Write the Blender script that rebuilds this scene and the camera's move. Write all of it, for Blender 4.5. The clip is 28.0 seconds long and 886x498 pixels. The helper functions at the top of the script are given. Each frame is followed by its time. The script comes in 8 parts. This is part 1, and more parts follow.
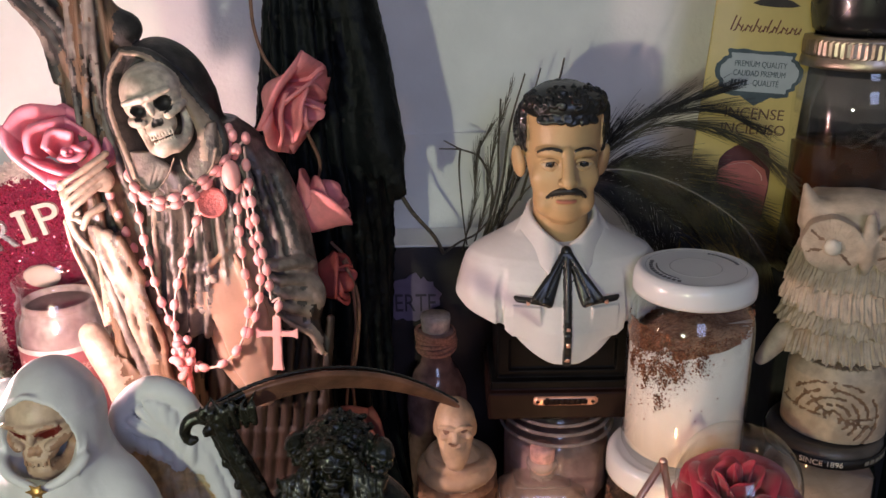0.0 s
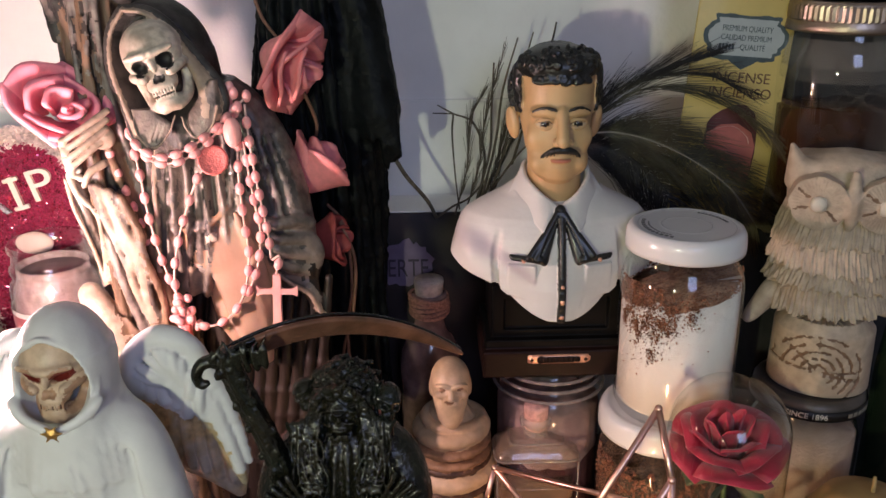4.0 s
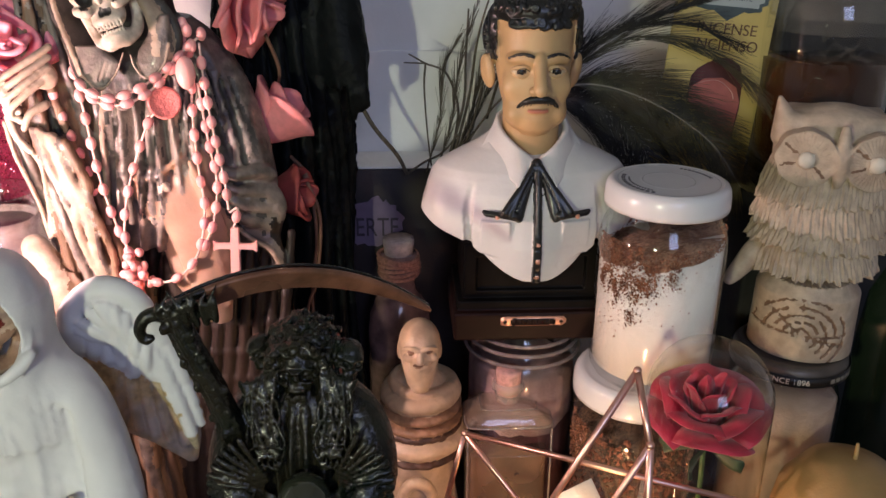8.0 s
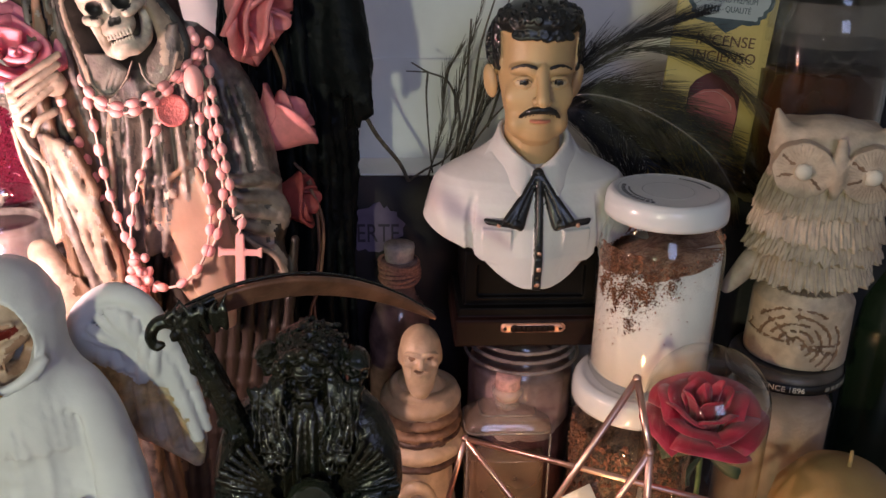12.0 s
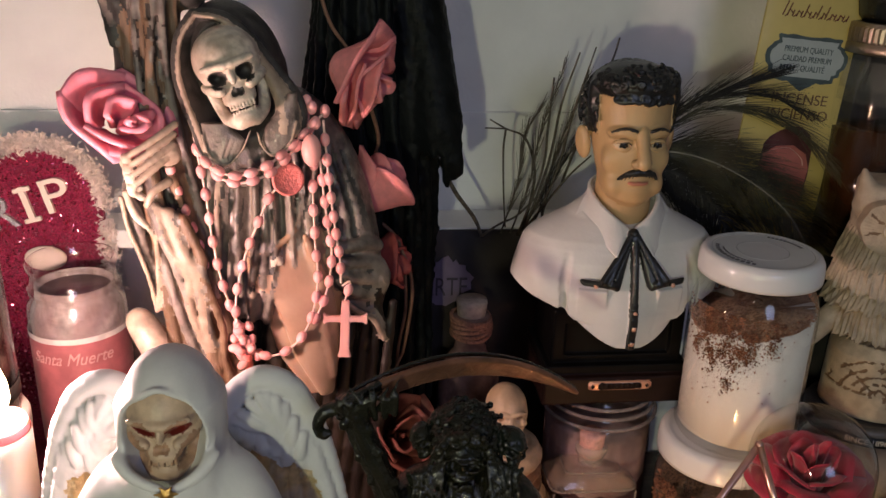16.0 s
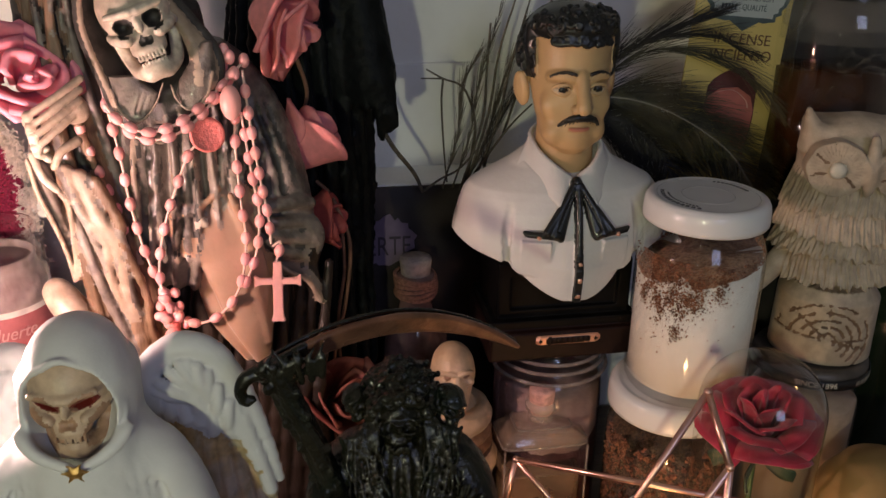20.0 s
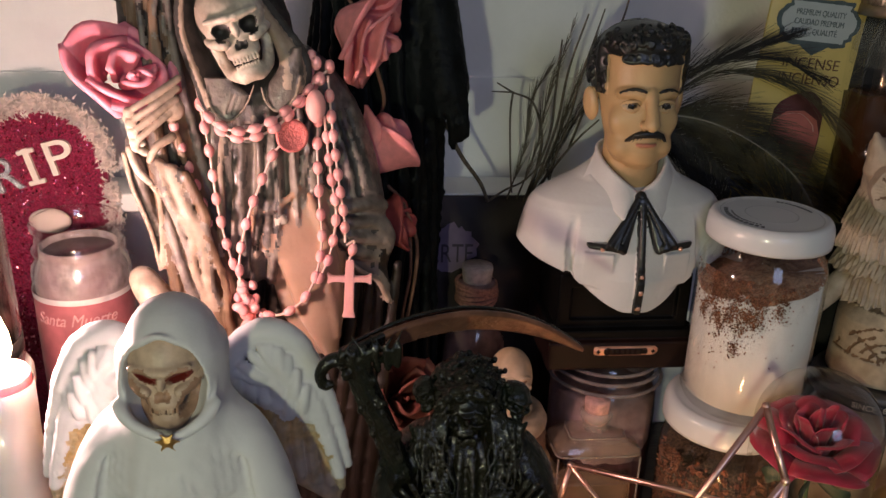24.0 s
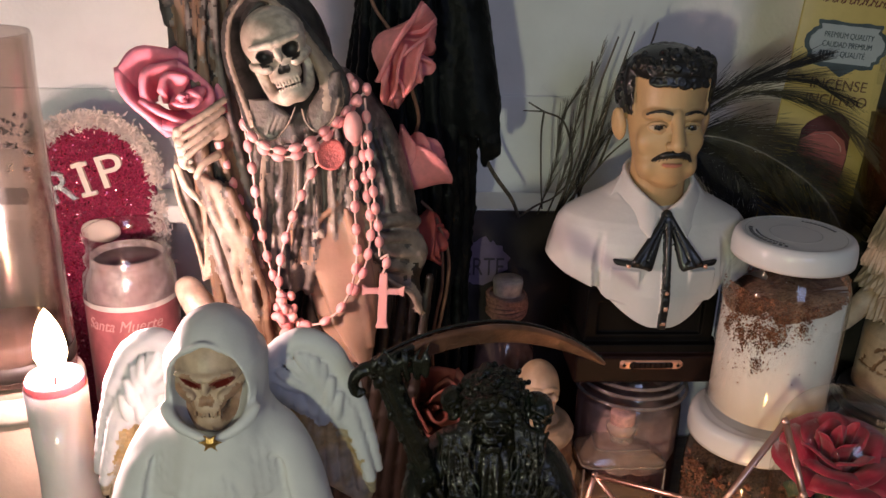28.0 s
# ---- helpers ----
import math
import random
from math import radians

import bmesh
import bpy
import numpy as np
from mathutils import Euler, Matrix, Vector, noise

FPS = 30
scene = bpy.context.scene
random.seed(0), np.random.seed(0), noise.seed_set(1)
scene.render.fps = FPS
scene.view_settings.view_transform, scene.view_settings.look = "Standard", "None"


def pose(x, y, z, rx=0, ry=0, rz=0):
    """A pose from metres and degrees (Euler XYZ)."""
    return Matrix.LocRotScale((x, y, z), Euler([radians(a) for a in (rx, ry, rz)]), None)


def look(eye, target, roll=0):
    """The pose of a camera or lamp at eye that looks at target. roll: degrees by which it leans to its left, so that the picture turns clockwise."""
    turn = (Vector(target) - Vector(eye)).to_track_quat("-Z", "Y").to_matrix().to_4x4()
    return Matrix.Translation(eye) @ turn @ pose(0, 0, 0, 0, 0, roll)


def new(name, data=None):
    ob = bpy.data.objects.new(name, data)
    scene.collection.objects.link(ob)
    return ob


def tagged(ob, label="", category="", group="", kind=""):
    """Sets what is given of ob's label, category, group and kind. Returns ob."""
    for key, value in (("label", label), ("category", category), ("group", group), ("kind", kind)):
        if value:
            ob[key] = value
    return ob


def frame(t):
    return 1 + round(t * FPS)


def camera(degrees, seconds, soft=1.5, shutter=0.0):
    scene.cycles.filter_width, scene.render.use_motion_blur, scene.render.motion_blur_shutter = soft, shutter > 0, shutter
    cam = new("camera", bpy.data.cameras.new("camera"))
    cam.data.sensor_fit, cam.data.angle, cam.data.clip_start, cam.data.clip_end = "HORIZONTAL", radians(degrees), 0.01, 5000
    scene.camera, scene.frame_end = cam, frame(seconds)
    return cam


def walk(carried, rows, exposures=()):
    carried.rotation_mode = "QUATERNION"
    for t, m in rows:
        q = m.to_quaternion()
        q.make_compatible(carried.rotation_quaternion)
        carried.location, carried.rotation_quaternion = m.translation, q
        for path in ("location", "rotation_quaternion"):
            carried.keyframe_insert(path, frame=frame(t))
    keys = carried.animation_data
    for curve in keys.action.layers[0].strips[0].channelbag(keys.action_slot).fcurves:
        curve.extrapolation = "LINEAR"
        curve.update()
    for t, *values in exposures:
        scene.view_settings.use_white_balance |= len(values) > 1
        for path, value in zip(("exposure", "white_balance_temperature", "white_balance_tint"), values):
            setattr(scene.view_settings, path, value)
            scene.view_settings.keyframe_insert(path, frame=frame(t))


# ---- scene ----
cam = camera(54.1, 28.0)
METRES, EYE, TILT, LEAN, TURN = 0.75, 0.459, -20.0, 1.0, 0.0
ROWS = [
    (0.0, 0.0, 0.0, 0.0, 0.0, 0.0, -0.0),
    (0.5, 0.0095, -0.0235, -0.0218, -0.74, 0.42, 0.1),
    (1.0, -0.0029, -0.0458, -0.034, -0.89, 0.19, -0.41),
    (1.5, 0.013, -0.0416, -0.0218, -1.03, 0.58, -0.12),
    (2.0, 0.0168, -0.03, -0.0225, -1.21, 0.51, -0.02),
    (2.5, 0.0179, -0.0293, -0.0224, -1.32, 0.64, 0.33),
    (3.0, -0.0092, -0.0183, -0.0324, -1.34, 0.24, 0.7),
    (3.5, -0.0125, -0.0118, -0.0277, -1.5, -0.33, 0.53),
    (5.5, -0.0525, -0.0186, -0.0335, -2.07, -0.98, -0.69),
    (6.0, -0.0332, 0.0056, -0.034, -2.42, -0.99, -1.03),
    (6.5, -0.0011, 0.0313, -0.0363, -2.59, -1.66, -0.96),
    (7.0, 0.0089, 0.0316, -0.0414, -2.82, -2.06, -0.6),
    (7.5, -0.0078, 0.0306, -0.0448, -3.01, -2.37, -0.22),
    (8.0, -0.0138, 0.03, -0.0456, -3.24, -2.47, -0.29),
    (8.5, -0.0049, 0.0356, -0.0402, -3.34, -2.42, -0.34),
    (9.0, 0.009, 0.0495, -0.04, -3.49, -2.75, -0.25),
    (9.5, 0.0074, 0.0434, -0.0427, -3.67, -2.89, 0.13),
    (10.0, -0.0096, 0.026, -0.0487, -3.63, -2.91, -0.05),
    (10.5, -0.0161, 0.0176, -0.0523, -3.75, -2.79, -0.5),
    (11.0, -0.0125, 0.0168, -0.0538, -3.73, -2.63, -0.73),
    (11.5, -0.0073, 0.0157, -0.0431, -3.8, -2.38, -1.0),
    (12.0, -0.0232, 0.0211, -0.0405, -3.72, -2.32, -0.74),
    (12.5, -0.0662, 0.0205, -0.0058, -3.97, -2.03, 1.46),
    (13.0, -0.122, 0.0502, 0.0082, -4.05, -1.6, 1.97),
    (13.5, -0.1455, 0.0044, -0.0006, -3.98, -1.32, 0.43),
    (15.5, -0.156, 0.0263, -0.0159, -5.69, -1.06, -0.62),
    (16.0, -0.1525, 0.0374, -0.0036, -6.67, -0.96, -0.33),
    (16.5, -0.1598, 0.0297, -0.0025, -8.56, -0.63, -0.42),
    (17.0, -0.1443, 0.0133, -0.0029, -8.95, -0.53, -0.19),
    (17.5, -0.1278, 0.01, -0.0117, -9.56, -0.49, 0.46),
    (18.0, -0.1291, 0.0266, -0.0071, -9.94, -0.56, 1.3),
    (18.5, -0.0946, 0.0605, -0.0062, -10.11, -1.34, 1.85),
    (19.0, -0.0955, 0.068, -0.0119, -10.14, -2.55, 1.96),
    (19.5, -0.108, 0.0685, -0.0068, -9.92, -3.04, 1.97),
    (20.0, -0.1297, 0.066, -0.0142, -9.42, -3.24, 1.71),
    (20.5, -0.1339, 0.052, -0.012, -8.89, -3.11, 1.42),
    (21.0, -0.1369, 0.0283, -0.0126, -7.96, -2.91, 1.0),
    (21.5, -0.1296, 0.0218, -0.008, -7.43, -2.62, 0.76),
    (23.5, -0.1426, 0.0508, -0.0168, -6.25, -2.08, -0.45),
    (24.0, -0.15, 0.0429, -0.0235, -6.19, -2.05, -0.68),
    (24.5, -0.1558, 0.0313, -0.0241, -6.22, -1.94, -0.95),
    (25.0, -0.1478, 0.0351, -0.0229, -6.34, -1.78, -0.94),
    (25.5, -0.1648, 0.0231, -0.0298, -5.75, -1.7, -0.82),
    (26.0, -0.1352, 0.0316, -0.0213, -5.59, -1.55, -0.6),
    (26.5, -0.1403, 0.0366, -0.0308, -4.47, -1.77, -1.0),
    (27.0, -0.1548, 0.0381, -0.0293, -4.43, -1.56, -1.09),
    (27.5, -0.1555, 0.0349, -0.0267, -3.95, -1.78, -1.47),
    (28.0, -0.1472, 0.0127, -0.0175, -3.72, -1.5, -1.34),
]
walk(cam, [(t, pose(0, 0, EYE, TILT, LEAN, TURN) @ pose(METRES * x, METRES * y, METRES * z, 90 + pitch, roll, yaw)) for t, x, y, z, yaw, pitch, roll in ROWS],
     exposures=[(0.0, 0.12, 6500, 9), (4.0, 0.14, 6550, 9), (6.0, -0.10, 6700, 9), (7.0, 0.30, 6550, 9), (9.0, 0.13, 6550, 9), (12.0, -0.02, 6600, 9), (13.5, -0.17, 6850, 9), (16.0, -0.42, 7000, 8), (17.0, -0.31, 6950, 8), (18.0, -0.33, 6950, 8), (19.0, -0.06, 6950, 8), (20.0, -0.48, 7050, 7), (24.0, -0.44, 6850, 7), (26.0, -0.28, 6850, 7), (28.0, -0.36, 6750, 7)])

# ---- light ----
world = bpy.data.worlds.new("room_dusk")
scene.world = world
world.use_nodes = True
wn = world.node_tree
sky = wn.nodes.new("ShaderNodeTexSky")
sky.sky_type, sky.sun_disc = "NISHITA", False
sky.sun_elevation, sky.sun_rotation = radians(12), radians(200)
wn.links.new(sky.outputs[0], wn.nodes["Background"].inputs[0])
wn.nodes["Background"].inputs[1].default_value = 0.05


def lamp(name, kind, m, power, colour, size=0.02, size_y=None):
    data = bpy.data.lights.new(name, kind)
    data.energy, data.color = power, colour
    if kind == "AREA":
        data.shape, data.size, data.size_y = "RECTANGLE", size, size_y or size
    else:
        data.shadow_soft_size = size
    ob = new(name, data)
    ob.matrix_world = m
    return ob


FLAME = Vector((-0.290, 0.420, 0.240))
BULB = Vector((-0.295, -0.31, 0.330))
TEALIGHT = Vector((0.100, 0.412, 0.012))
lamp("candle_light", "POINT", pose(*FLAME), 3.4, (1.0, 0.67, 0.69), 0.008)
lamp("bulb_light", "POINT", pose(*BULB), 9.2, (0.96, 1.0, 0.70), 0.016)
lamp("tealight_light", "POINT", pose(*TEALIGHT), 0.27, (1.0, 0.50, 0.24), 0.006)
lamp("window_light", "AREA", look((0.30, -1.96, 1.05), (-0.05, 0.45, 0.2)), 11.5, (0.48, 0.58, 1.0), 0.7, 0.8)

# ---- materials ----
MATS = {}


def mat(name, base, rough=0.5, metal=0.0, var=0.18, scale=70.0, tint=None, stain=0.0, bump=0.12, bscale=350.0,
        trans=0.0, ior=1.45, coat=0.0, sss=0.0, glow=0.0, stretch=(1, 1, 1), alpha=1.0, rvar=0.12, per_object=0.0, sheen=0.0, spec=0.5):
    """A procedural surface: base colour with grain and stains, rough and relief in metres."""
    if name in MATS:
        return MATS[name]
    m = bpy.data.materials.new(name)
    m.use_nodes = True
    nt = m.node_tree
    n, l = nt.nodes, nt.links
    b = n["Principled BSDF"]
    co = n.new("ShaderNodeTexCoord")
    mp = n.new("ShaderNodeMapping")
    mp.inputs["Scale"].default_value = stretch
    l.new(co.outputs["Object"], mp.inputs[0])

    def noisy(s, detail=5.0, distort=0.0):
        t = n.new("ShaderNodeTexNoise")
        t.inputs["Scale"].default_value, t.inputs["Detail"].default_value = s, detail
        t.inputs["Distortion"].default_value = distort
        l.new(mp.outputs[0], t.inputs["Vector"])
        return t

    grain, blot = noisy(scale), noisy(scale / 5.0, 3.0, 0.6)
    ramp = n.new("ShaderNodeValToRGB")
    lo = [max(0.0, c * (1 - var)) for c in base[:3]]
    hi = [min(1.0, c * (1 + var)) for c in base[:3]]
    ramp.color_ramp.elements[0].position, ramp.color_ramp.elements[1].position = 0.35, 0.65
    ramp.color_ramp.elements[0].color, ramp.color_ramp.elements[1].color = (*lo, 1), (*hi, 1)
    l.new(grain.outputs["Fac"], ramp.inputs[0])
    out = ramp.outputs[0]
    if tint is not None:
        mask = n.new("ShaderNodeValToRGB")
        mask.color_ramp.elements[0].position, mask.color_ramp.elements[1].position = 0.46, 0.62
        l.new(blot.outputs["Fac"], mask.inputs[0])
        amt = n.new("ShaderNodeMath")
        amt.operation = "MULTIPLY"
        amt.inputs[1].default_value = stain
        l.new(mask.outputs[0], amt.inputs[0])
        mix = n.new("ShaderNodeMixRGB")
        mix.inputs[2].default_value = (*tint[:3], 1)
        l.new(amt.outputs[0], mix.inputs[0])
        l.new(out, mix.inputs[1])
        out = mix.outputs[0]
    if per_object:
        info = n.new("ShaderNodeObjectInfo")
        hsv = n.new("ShaderNodeHueSaturation")
        rng = n.new("ShaderNodeMapRange")
        rng.inputs[3].default_value, rng.inputs[4].default_value = 1 - per_object, 1 + per_object
        l.new(info.outputs["Random"], rng.inputs[0])
        l.new(rng.outputs[0], hsv.inputs["Value"])
        l.new(out, hsv.inputs["Color"])
        out = hsv.outputs[0]
    l.new(out, b.inputs["Base Color"])
    rr = n.new("ShaderNodeMapRange")
    rr.inputs[3].default_value, rr.inputs[4].default_value = max(0.0, rough - rvar), min(1.0, rough + rvar)
    l.new(blot.outputs["Fac"], rr.inputs[0])
    l.new(rr.outputs[0], b.inputs["Roughness"])
    b.inputs["Metallic"].default_value = metal
    b.inputs["Specular IOR Level"].default_value = spec
    b.inputs["IOR"].default_value = ior
    b.inputs["Transmission Weight"].default_value = trans
    b.inputs["Coat Weight"].default_value = coat
    b.inputs["Coat Roughness"].default_value = 0.12
    b.inputs["Alpha"].default_value = alpha
    if sheen:
        b.inputs["Sheen Weight"].default_value = sheen
    if sss:
        b.inputs["Subsurface Weight"].default_value = sss
        b.inputs["Subsurface Radius"].default_value = (0.010, 0.005, 0.003)
        b.inputs["Subsurface Scale"].default_value = 0.6
    if glow:
        b.inputs["Emission Color"].default_value = (*base[:3], 1)
        b.inputs["Emission Strength"].default_value = glow
    if bump:
        bt = noisy(bscale, 6.0)
        bp = n.new("ShaderNodeBump")
        bp.inputs["Strength"].default_value, bp.inputs["Distance"].default_value = bump, 0.002
        l.new(bt.outputs["Fac"], bp.inputs["Height"])
        l.new(bp.outputs[0], b.inputs["Normal"])
    MATS[name] = m
    return m


def glass(name, colour=(1, 1, 1), rough=0.02, ior=1.45):
    """Clear glass that lets light pass on to what stands in or behind it."""
    if name in MATS:
        return MATS[name]
    m = bpy.data.materials.new(name)
    m.use_nodes = True
    nt = m.node_tree
    n, l = nt.nodes, nt.links
    for x in list(n):
        n.remove(x)
    o = n.new("ShaderNodeOutputMaterial")
    tr, gl, mx = n.new("ShaderNodeBsdfTransparent"), n.new("ShaderNodeBsdfGlossy"), n.new("ShaderNodeMixShader")
    tr.inputs[0].default_value = (*colour, 1)
    gl.inputs["Roughness"].default_value = rough
    co, nz, rg = n.new("ShaderNodeTexCoord"), n.new("ShaderNodeTexNoise"), n.new("ShaderNodeMapRange")
    nz.inputs["Scale"].default_value, nz.inputs["Detail"].default_value = 90.0, 6.0
    l.new(co.outputs["Object"], nz.inputs["Vector"])
    rg.inputs[1].default_value, rg.inputs[2].default_value = 0.5, 0.75
    rg.inputs[3].default_value, rg.inputs[4].default_value = rough, rough + 0.12
    l.new(nz.outputs["Fac"], rg.inputs[0])
    l.new(rg.outputs[0], gl.inputs["Roughness"])
    lw, pw, ad = n.new("ShaderNodeLayerWeight"), n.new("ShaderNodeMath"), n.new("ShaderNodeMath")
    pw.operation, pw.inputs[1].default_value = "POWER", 3.0
    ad.operation, ad.inputs[1].default_value, ad.inputs[2].default_value = "MULTIPLY_ADD", 0.75, 0.06
    l.new(lw.outputs["Facing"], pw.inputs[0])
    l.new(pw.outputs[0], ad.inputs[0])
    l.new(ad.outputs[0], mx.inputs[0])
    l.new(tr.outputs[0], mx.inputs[1])
    l.new(gl.outputs[0], mx.inputs[2])
    l.new(mx.outputs[0], o.inputs[0])
    MATS[name] = m
    return m


WALL = mat("wall_paint", (0.86, 0.855, 0.83), 0.75, var=0.03, scale=30, tint=(0.72, 0.70, 0.67), stain=0.25, bump=0.25, bscale=260)
BLACK = mat("black_lacquer", (0.012, 0.012, 0.013), 0.28, var=0.3, bump=0.03, coat=0.4)
DARK = mat("dark_cloth_paint", (0.0045, 0.0055, 0.0055), 0.45, var=0.5, tint=(0.010, 0.012, 0.013), stain=0.5, bump=0.3, spec=0.10)
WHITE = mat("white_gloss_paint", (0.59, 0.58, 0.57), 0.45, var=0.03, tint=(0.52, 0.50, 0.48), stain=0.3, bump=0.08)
SKIN = mat("painted_resin_tan", (0.46, 0.31, 0.155), 0.44, var=0.06, tint=(0.45, 0.26, 0.12), stain=0.5, bump=0.06)
HAIR = mat("black_gloss_paint", (0.008, 0.009, 0.009), 0.36, var=0.2, bump=0.05, coat=0.15)
BROWNBASE = mat("dark_brown_lacquer", (0.011, 0.005, 0.004), 0.45, var=0.3, bump=0.05, spec=0.14)
PLINTH = mat("black_plinth_paint", (0.003, 0.003, 0.003), 0.5, var=0.3, bump=0.05, spec=0.10)
COPPER = mat("copper", (0.80, 0.48, 0.39), 0.34, metal=1.0, var=0.12, tint=(0.62, 0.36, 0.28), stain=0.4, bump=0.06)
BRASS = mat("gold_paint", (0.60, 0.36, 0.12), 0.32, metal=0.9, var=0.25, bump=0.3, bscale=800)
BONE = mat("aged_bone_paint", (0.58, 0.50, 0.41), 0.42, var=0.22, scale=220, tint=(0.27, 0.20, 0.15), stain=0.6, bump=0.15, coat=0.1)
BRONZE = mat("brown_bronze_resin", (0.120, 0.096, 0.084), 0.38, var=0.5, scale=120, tint=(0.29, 0.235, 0.20), stain=0.75, bump=0.35, coat=0.15)
BARK = mat("carved_wood_brown", (0.19, 0.115, 0.072), 0.5, var=0.4, scale=160, tint=(0.10, 0.055, 0.03), stain=0.7, bump=0.5, stretch=(1, 1, 0.15))
TAN = mat("tan_translucent_wax", (0.38, 0.25, 0.185), 0.38, var=0.14, scale=35, tint=(0.26, 0.135, 0.080), stain=0.65, bump=0.1, sss=0.25)
ROBEWHITE = mat("white_matt_resin", (0.64, 0.63, 0.64), 0.5, var=0.03, tint=(0.54, 0.51, 0.50), stain=0.3, bump=0.08)
GREENBLACK = mat("black_green_bronze", (0.006, 0.0085, 0.006), 0.17, var=0.5, scale=110, tint=(0.022, 0.016, 0.009), stain=0.5, bump=0.35, bscale=500, rvar=0.07)
IVORY = mat("carved_ivory_resin", (0.60, 0.44, 0.28), 0.4, var=0.14, scale=90, tint=(0.36, 0.22, 0.12), stain=0.45, bump=0.2)
OWLCLAY = mat("buff_ceramic", (0.48, 0.385, 0.29), 0.48, var=0.16, scale=120, tint=(0.34, 0.235, 0.16), stain=0.5, bump=0.25)
REDEYE = mat("red_paint", (0.16, 0.022, 0.016), 0.35, var=0.1)
ROSEPINK = mat("pink_foam", (0.86, 0.27, 0.35), 0.62, var=0.07, scale=200, bump=0.1, bscale=900, sss=0.15)
ROSERED = mat("red_velvet_petal", (0.40, 0.018, 0.045), 0.5, var=0.25, bump=0.15, sheen=0.3)
GLASS = glass("clear_glass", (0.97, 0.97, 0.96))
LID = mat("white_lid_enamel", (0.68, 0.68, 0.70), 0.3, var=0.015, bump=0.02, coat=0.3, tint=(0.60, 0.59, 0.59), stain=0.2)


# ---- building tools ----
def obj(name, bm, materials, parent=None, label="", smooth=True, at=None):
    me = bpy.data.meshes.new(name)
    if at is not None:
        bmesh.ops.translate(bm, verts=bm.verts, vec=-Vector(at))
    bm.to_mesh(me)
    bm.free()
    for m in materials if isinstance(materials, (list, tuple)) else [materials]:
        me.materials.append(m)
    if smooth:
        me.shade_smooth()
    ob = new(name, me)
    if at is not None:
        ob.location = at
    if parent is not None:
        ob.parent = parent
        if at is not None:
            ob.location = Vector(at)
    if label:
        tagged(ob, label)
    return ob


def part(name, bm, material, parent, label="", smooth=True):
    """One mesh under a thing; its coordinates are the thing's own."""
    return obj(name, bm, material, parent, label, smooth)


def thing(name, at, label, category, group="", rz=0.0):
    e = new(name)
    e.empty_display_size = 0.02
    e.matrix_world = pose(at[0], at[1], at[2], 0, 0, rz)
    return tagged(e, label, category, group)


def lathe(profile, seg=48, close=True, bm=None, mi=0, wob=0.0):
    """Turned form from (radius, height) pairs, about z."""
    bm = bm or bmesh.new()
    rings = []
    for r, z in profile:
        if r < 1e-6:
            rings.append([bm.verts.new((0, 0, z))])
        else:
            rings.append([bm.verts.new((r * math.cos(a) * (1 + wob * math.sin(3 * a + 40 * z)), r * math.sin(a), z)) for a in [2 * math.pi * i / seg for i in range(seg)]])
    for a, b in zip(rings, rings[1:]):
        for i in range(seg):
            j = (i + 1) % seg
            vs = [a[i % len(a)], a[j % len(a)], b[j % len(b)], b[i % len(b)]]
            vs = list(dict.fromkeys(vs))
            if len(vs) > 2:
                bm.faces.new(vs).material_index = mi
    bmesh.ops.recalc_face_normals(bm, faces=bm.faces)
    return bm


def smoothpath(pts, n=8):
    """Catmull-Rom through the points."""
    p = [Vector(q) for q in pts]
    p = [2 * p[0] - p[1]] + p + [2 * p[-1] - p[-2]]
    out = []
    for i in range(1, len(p) - 2):
        for k in range(n):
            t = k / n
            out.append(0.5 * ((2 * p[i]) + (p[i + 1] - p[i - 1]) * t + (2 * p[i - 1] - 5 * p[i] + 4 * p[i + 1] - p[i + 2]) * t * t
                              + (-p[i - 1] + 3 * p[i] - 3 * p[i + 1] + p[i + 2]) * t * t * t))
    out.append(p[-2])
    return out


def tube(path, r0, r1=None, seg=8, bm=None, mi=0, flat=1.0, caps=True):
    """A round bar along a path of points; tapers from r0 to r1."""
    bm = bm or bmesh.new()
    path = [Vector(p) for p in path]
    r1 = r0 if r1 is None else r1
    up = Vector((0.13, 0.31, 0.94))
    rings = []
    for i, p in enumerate(path):
        d = (path[min(i + 1, len(path) - 1)] - path[max(i - 1, 0)]).normalized()
        a = d.cross(up)
        if a.length < 1e-3:
            a = d.cross(Vector((1, 0, 0)))
        a.normalize()
        b = d.cross(a).normalized()
        r = r0 + (r1 - r0) * i / max(1, len(path) - 1)
        rings.append([bm.verts.new(p + a * r * math.cos(2 * math.pi * k / seg) + b * r * flat * math.sin(2 * math.pi * k / seg)) for k in range(seg)])
    for a, b in zip(rings, rings[1:]):
        for k in range(seg):
            bm.faces.new([a[k], a[(k + 1) % seg], b[(k + 1) % seg], b[k]]).material_index = mi
    if caps and seg > 2:
        bm.faces.new(rings[0][::-1]).material_index = mi
        bm.faces.new(rings[-1]).material_index = mi
    return bm


def block(size, bevel=0.002, bm=None, m=None, segs=2):
    """A box with rounded edges, centred, moved by m."""
    one = bmesh.new()
    bmesh.ops.create_cube(one, size=1.0, matrix=Matrix.Diagonal((*size, 1)))
    if bevel:
        bmesh.ops.bevel(one, geom=one.edges[:], offset=bevel, segments=segs, affect="EDGES", profile=0.5)
    if m is not None:
        one.transform(m)
    if bm is None:
        return one
    me = bpy.data.meshes.new("tmp")
    one.to_mesh(me)
    one.free()
    bm.from_mesh(me)
    bpy.data.meshes.remove(me)
    return bm


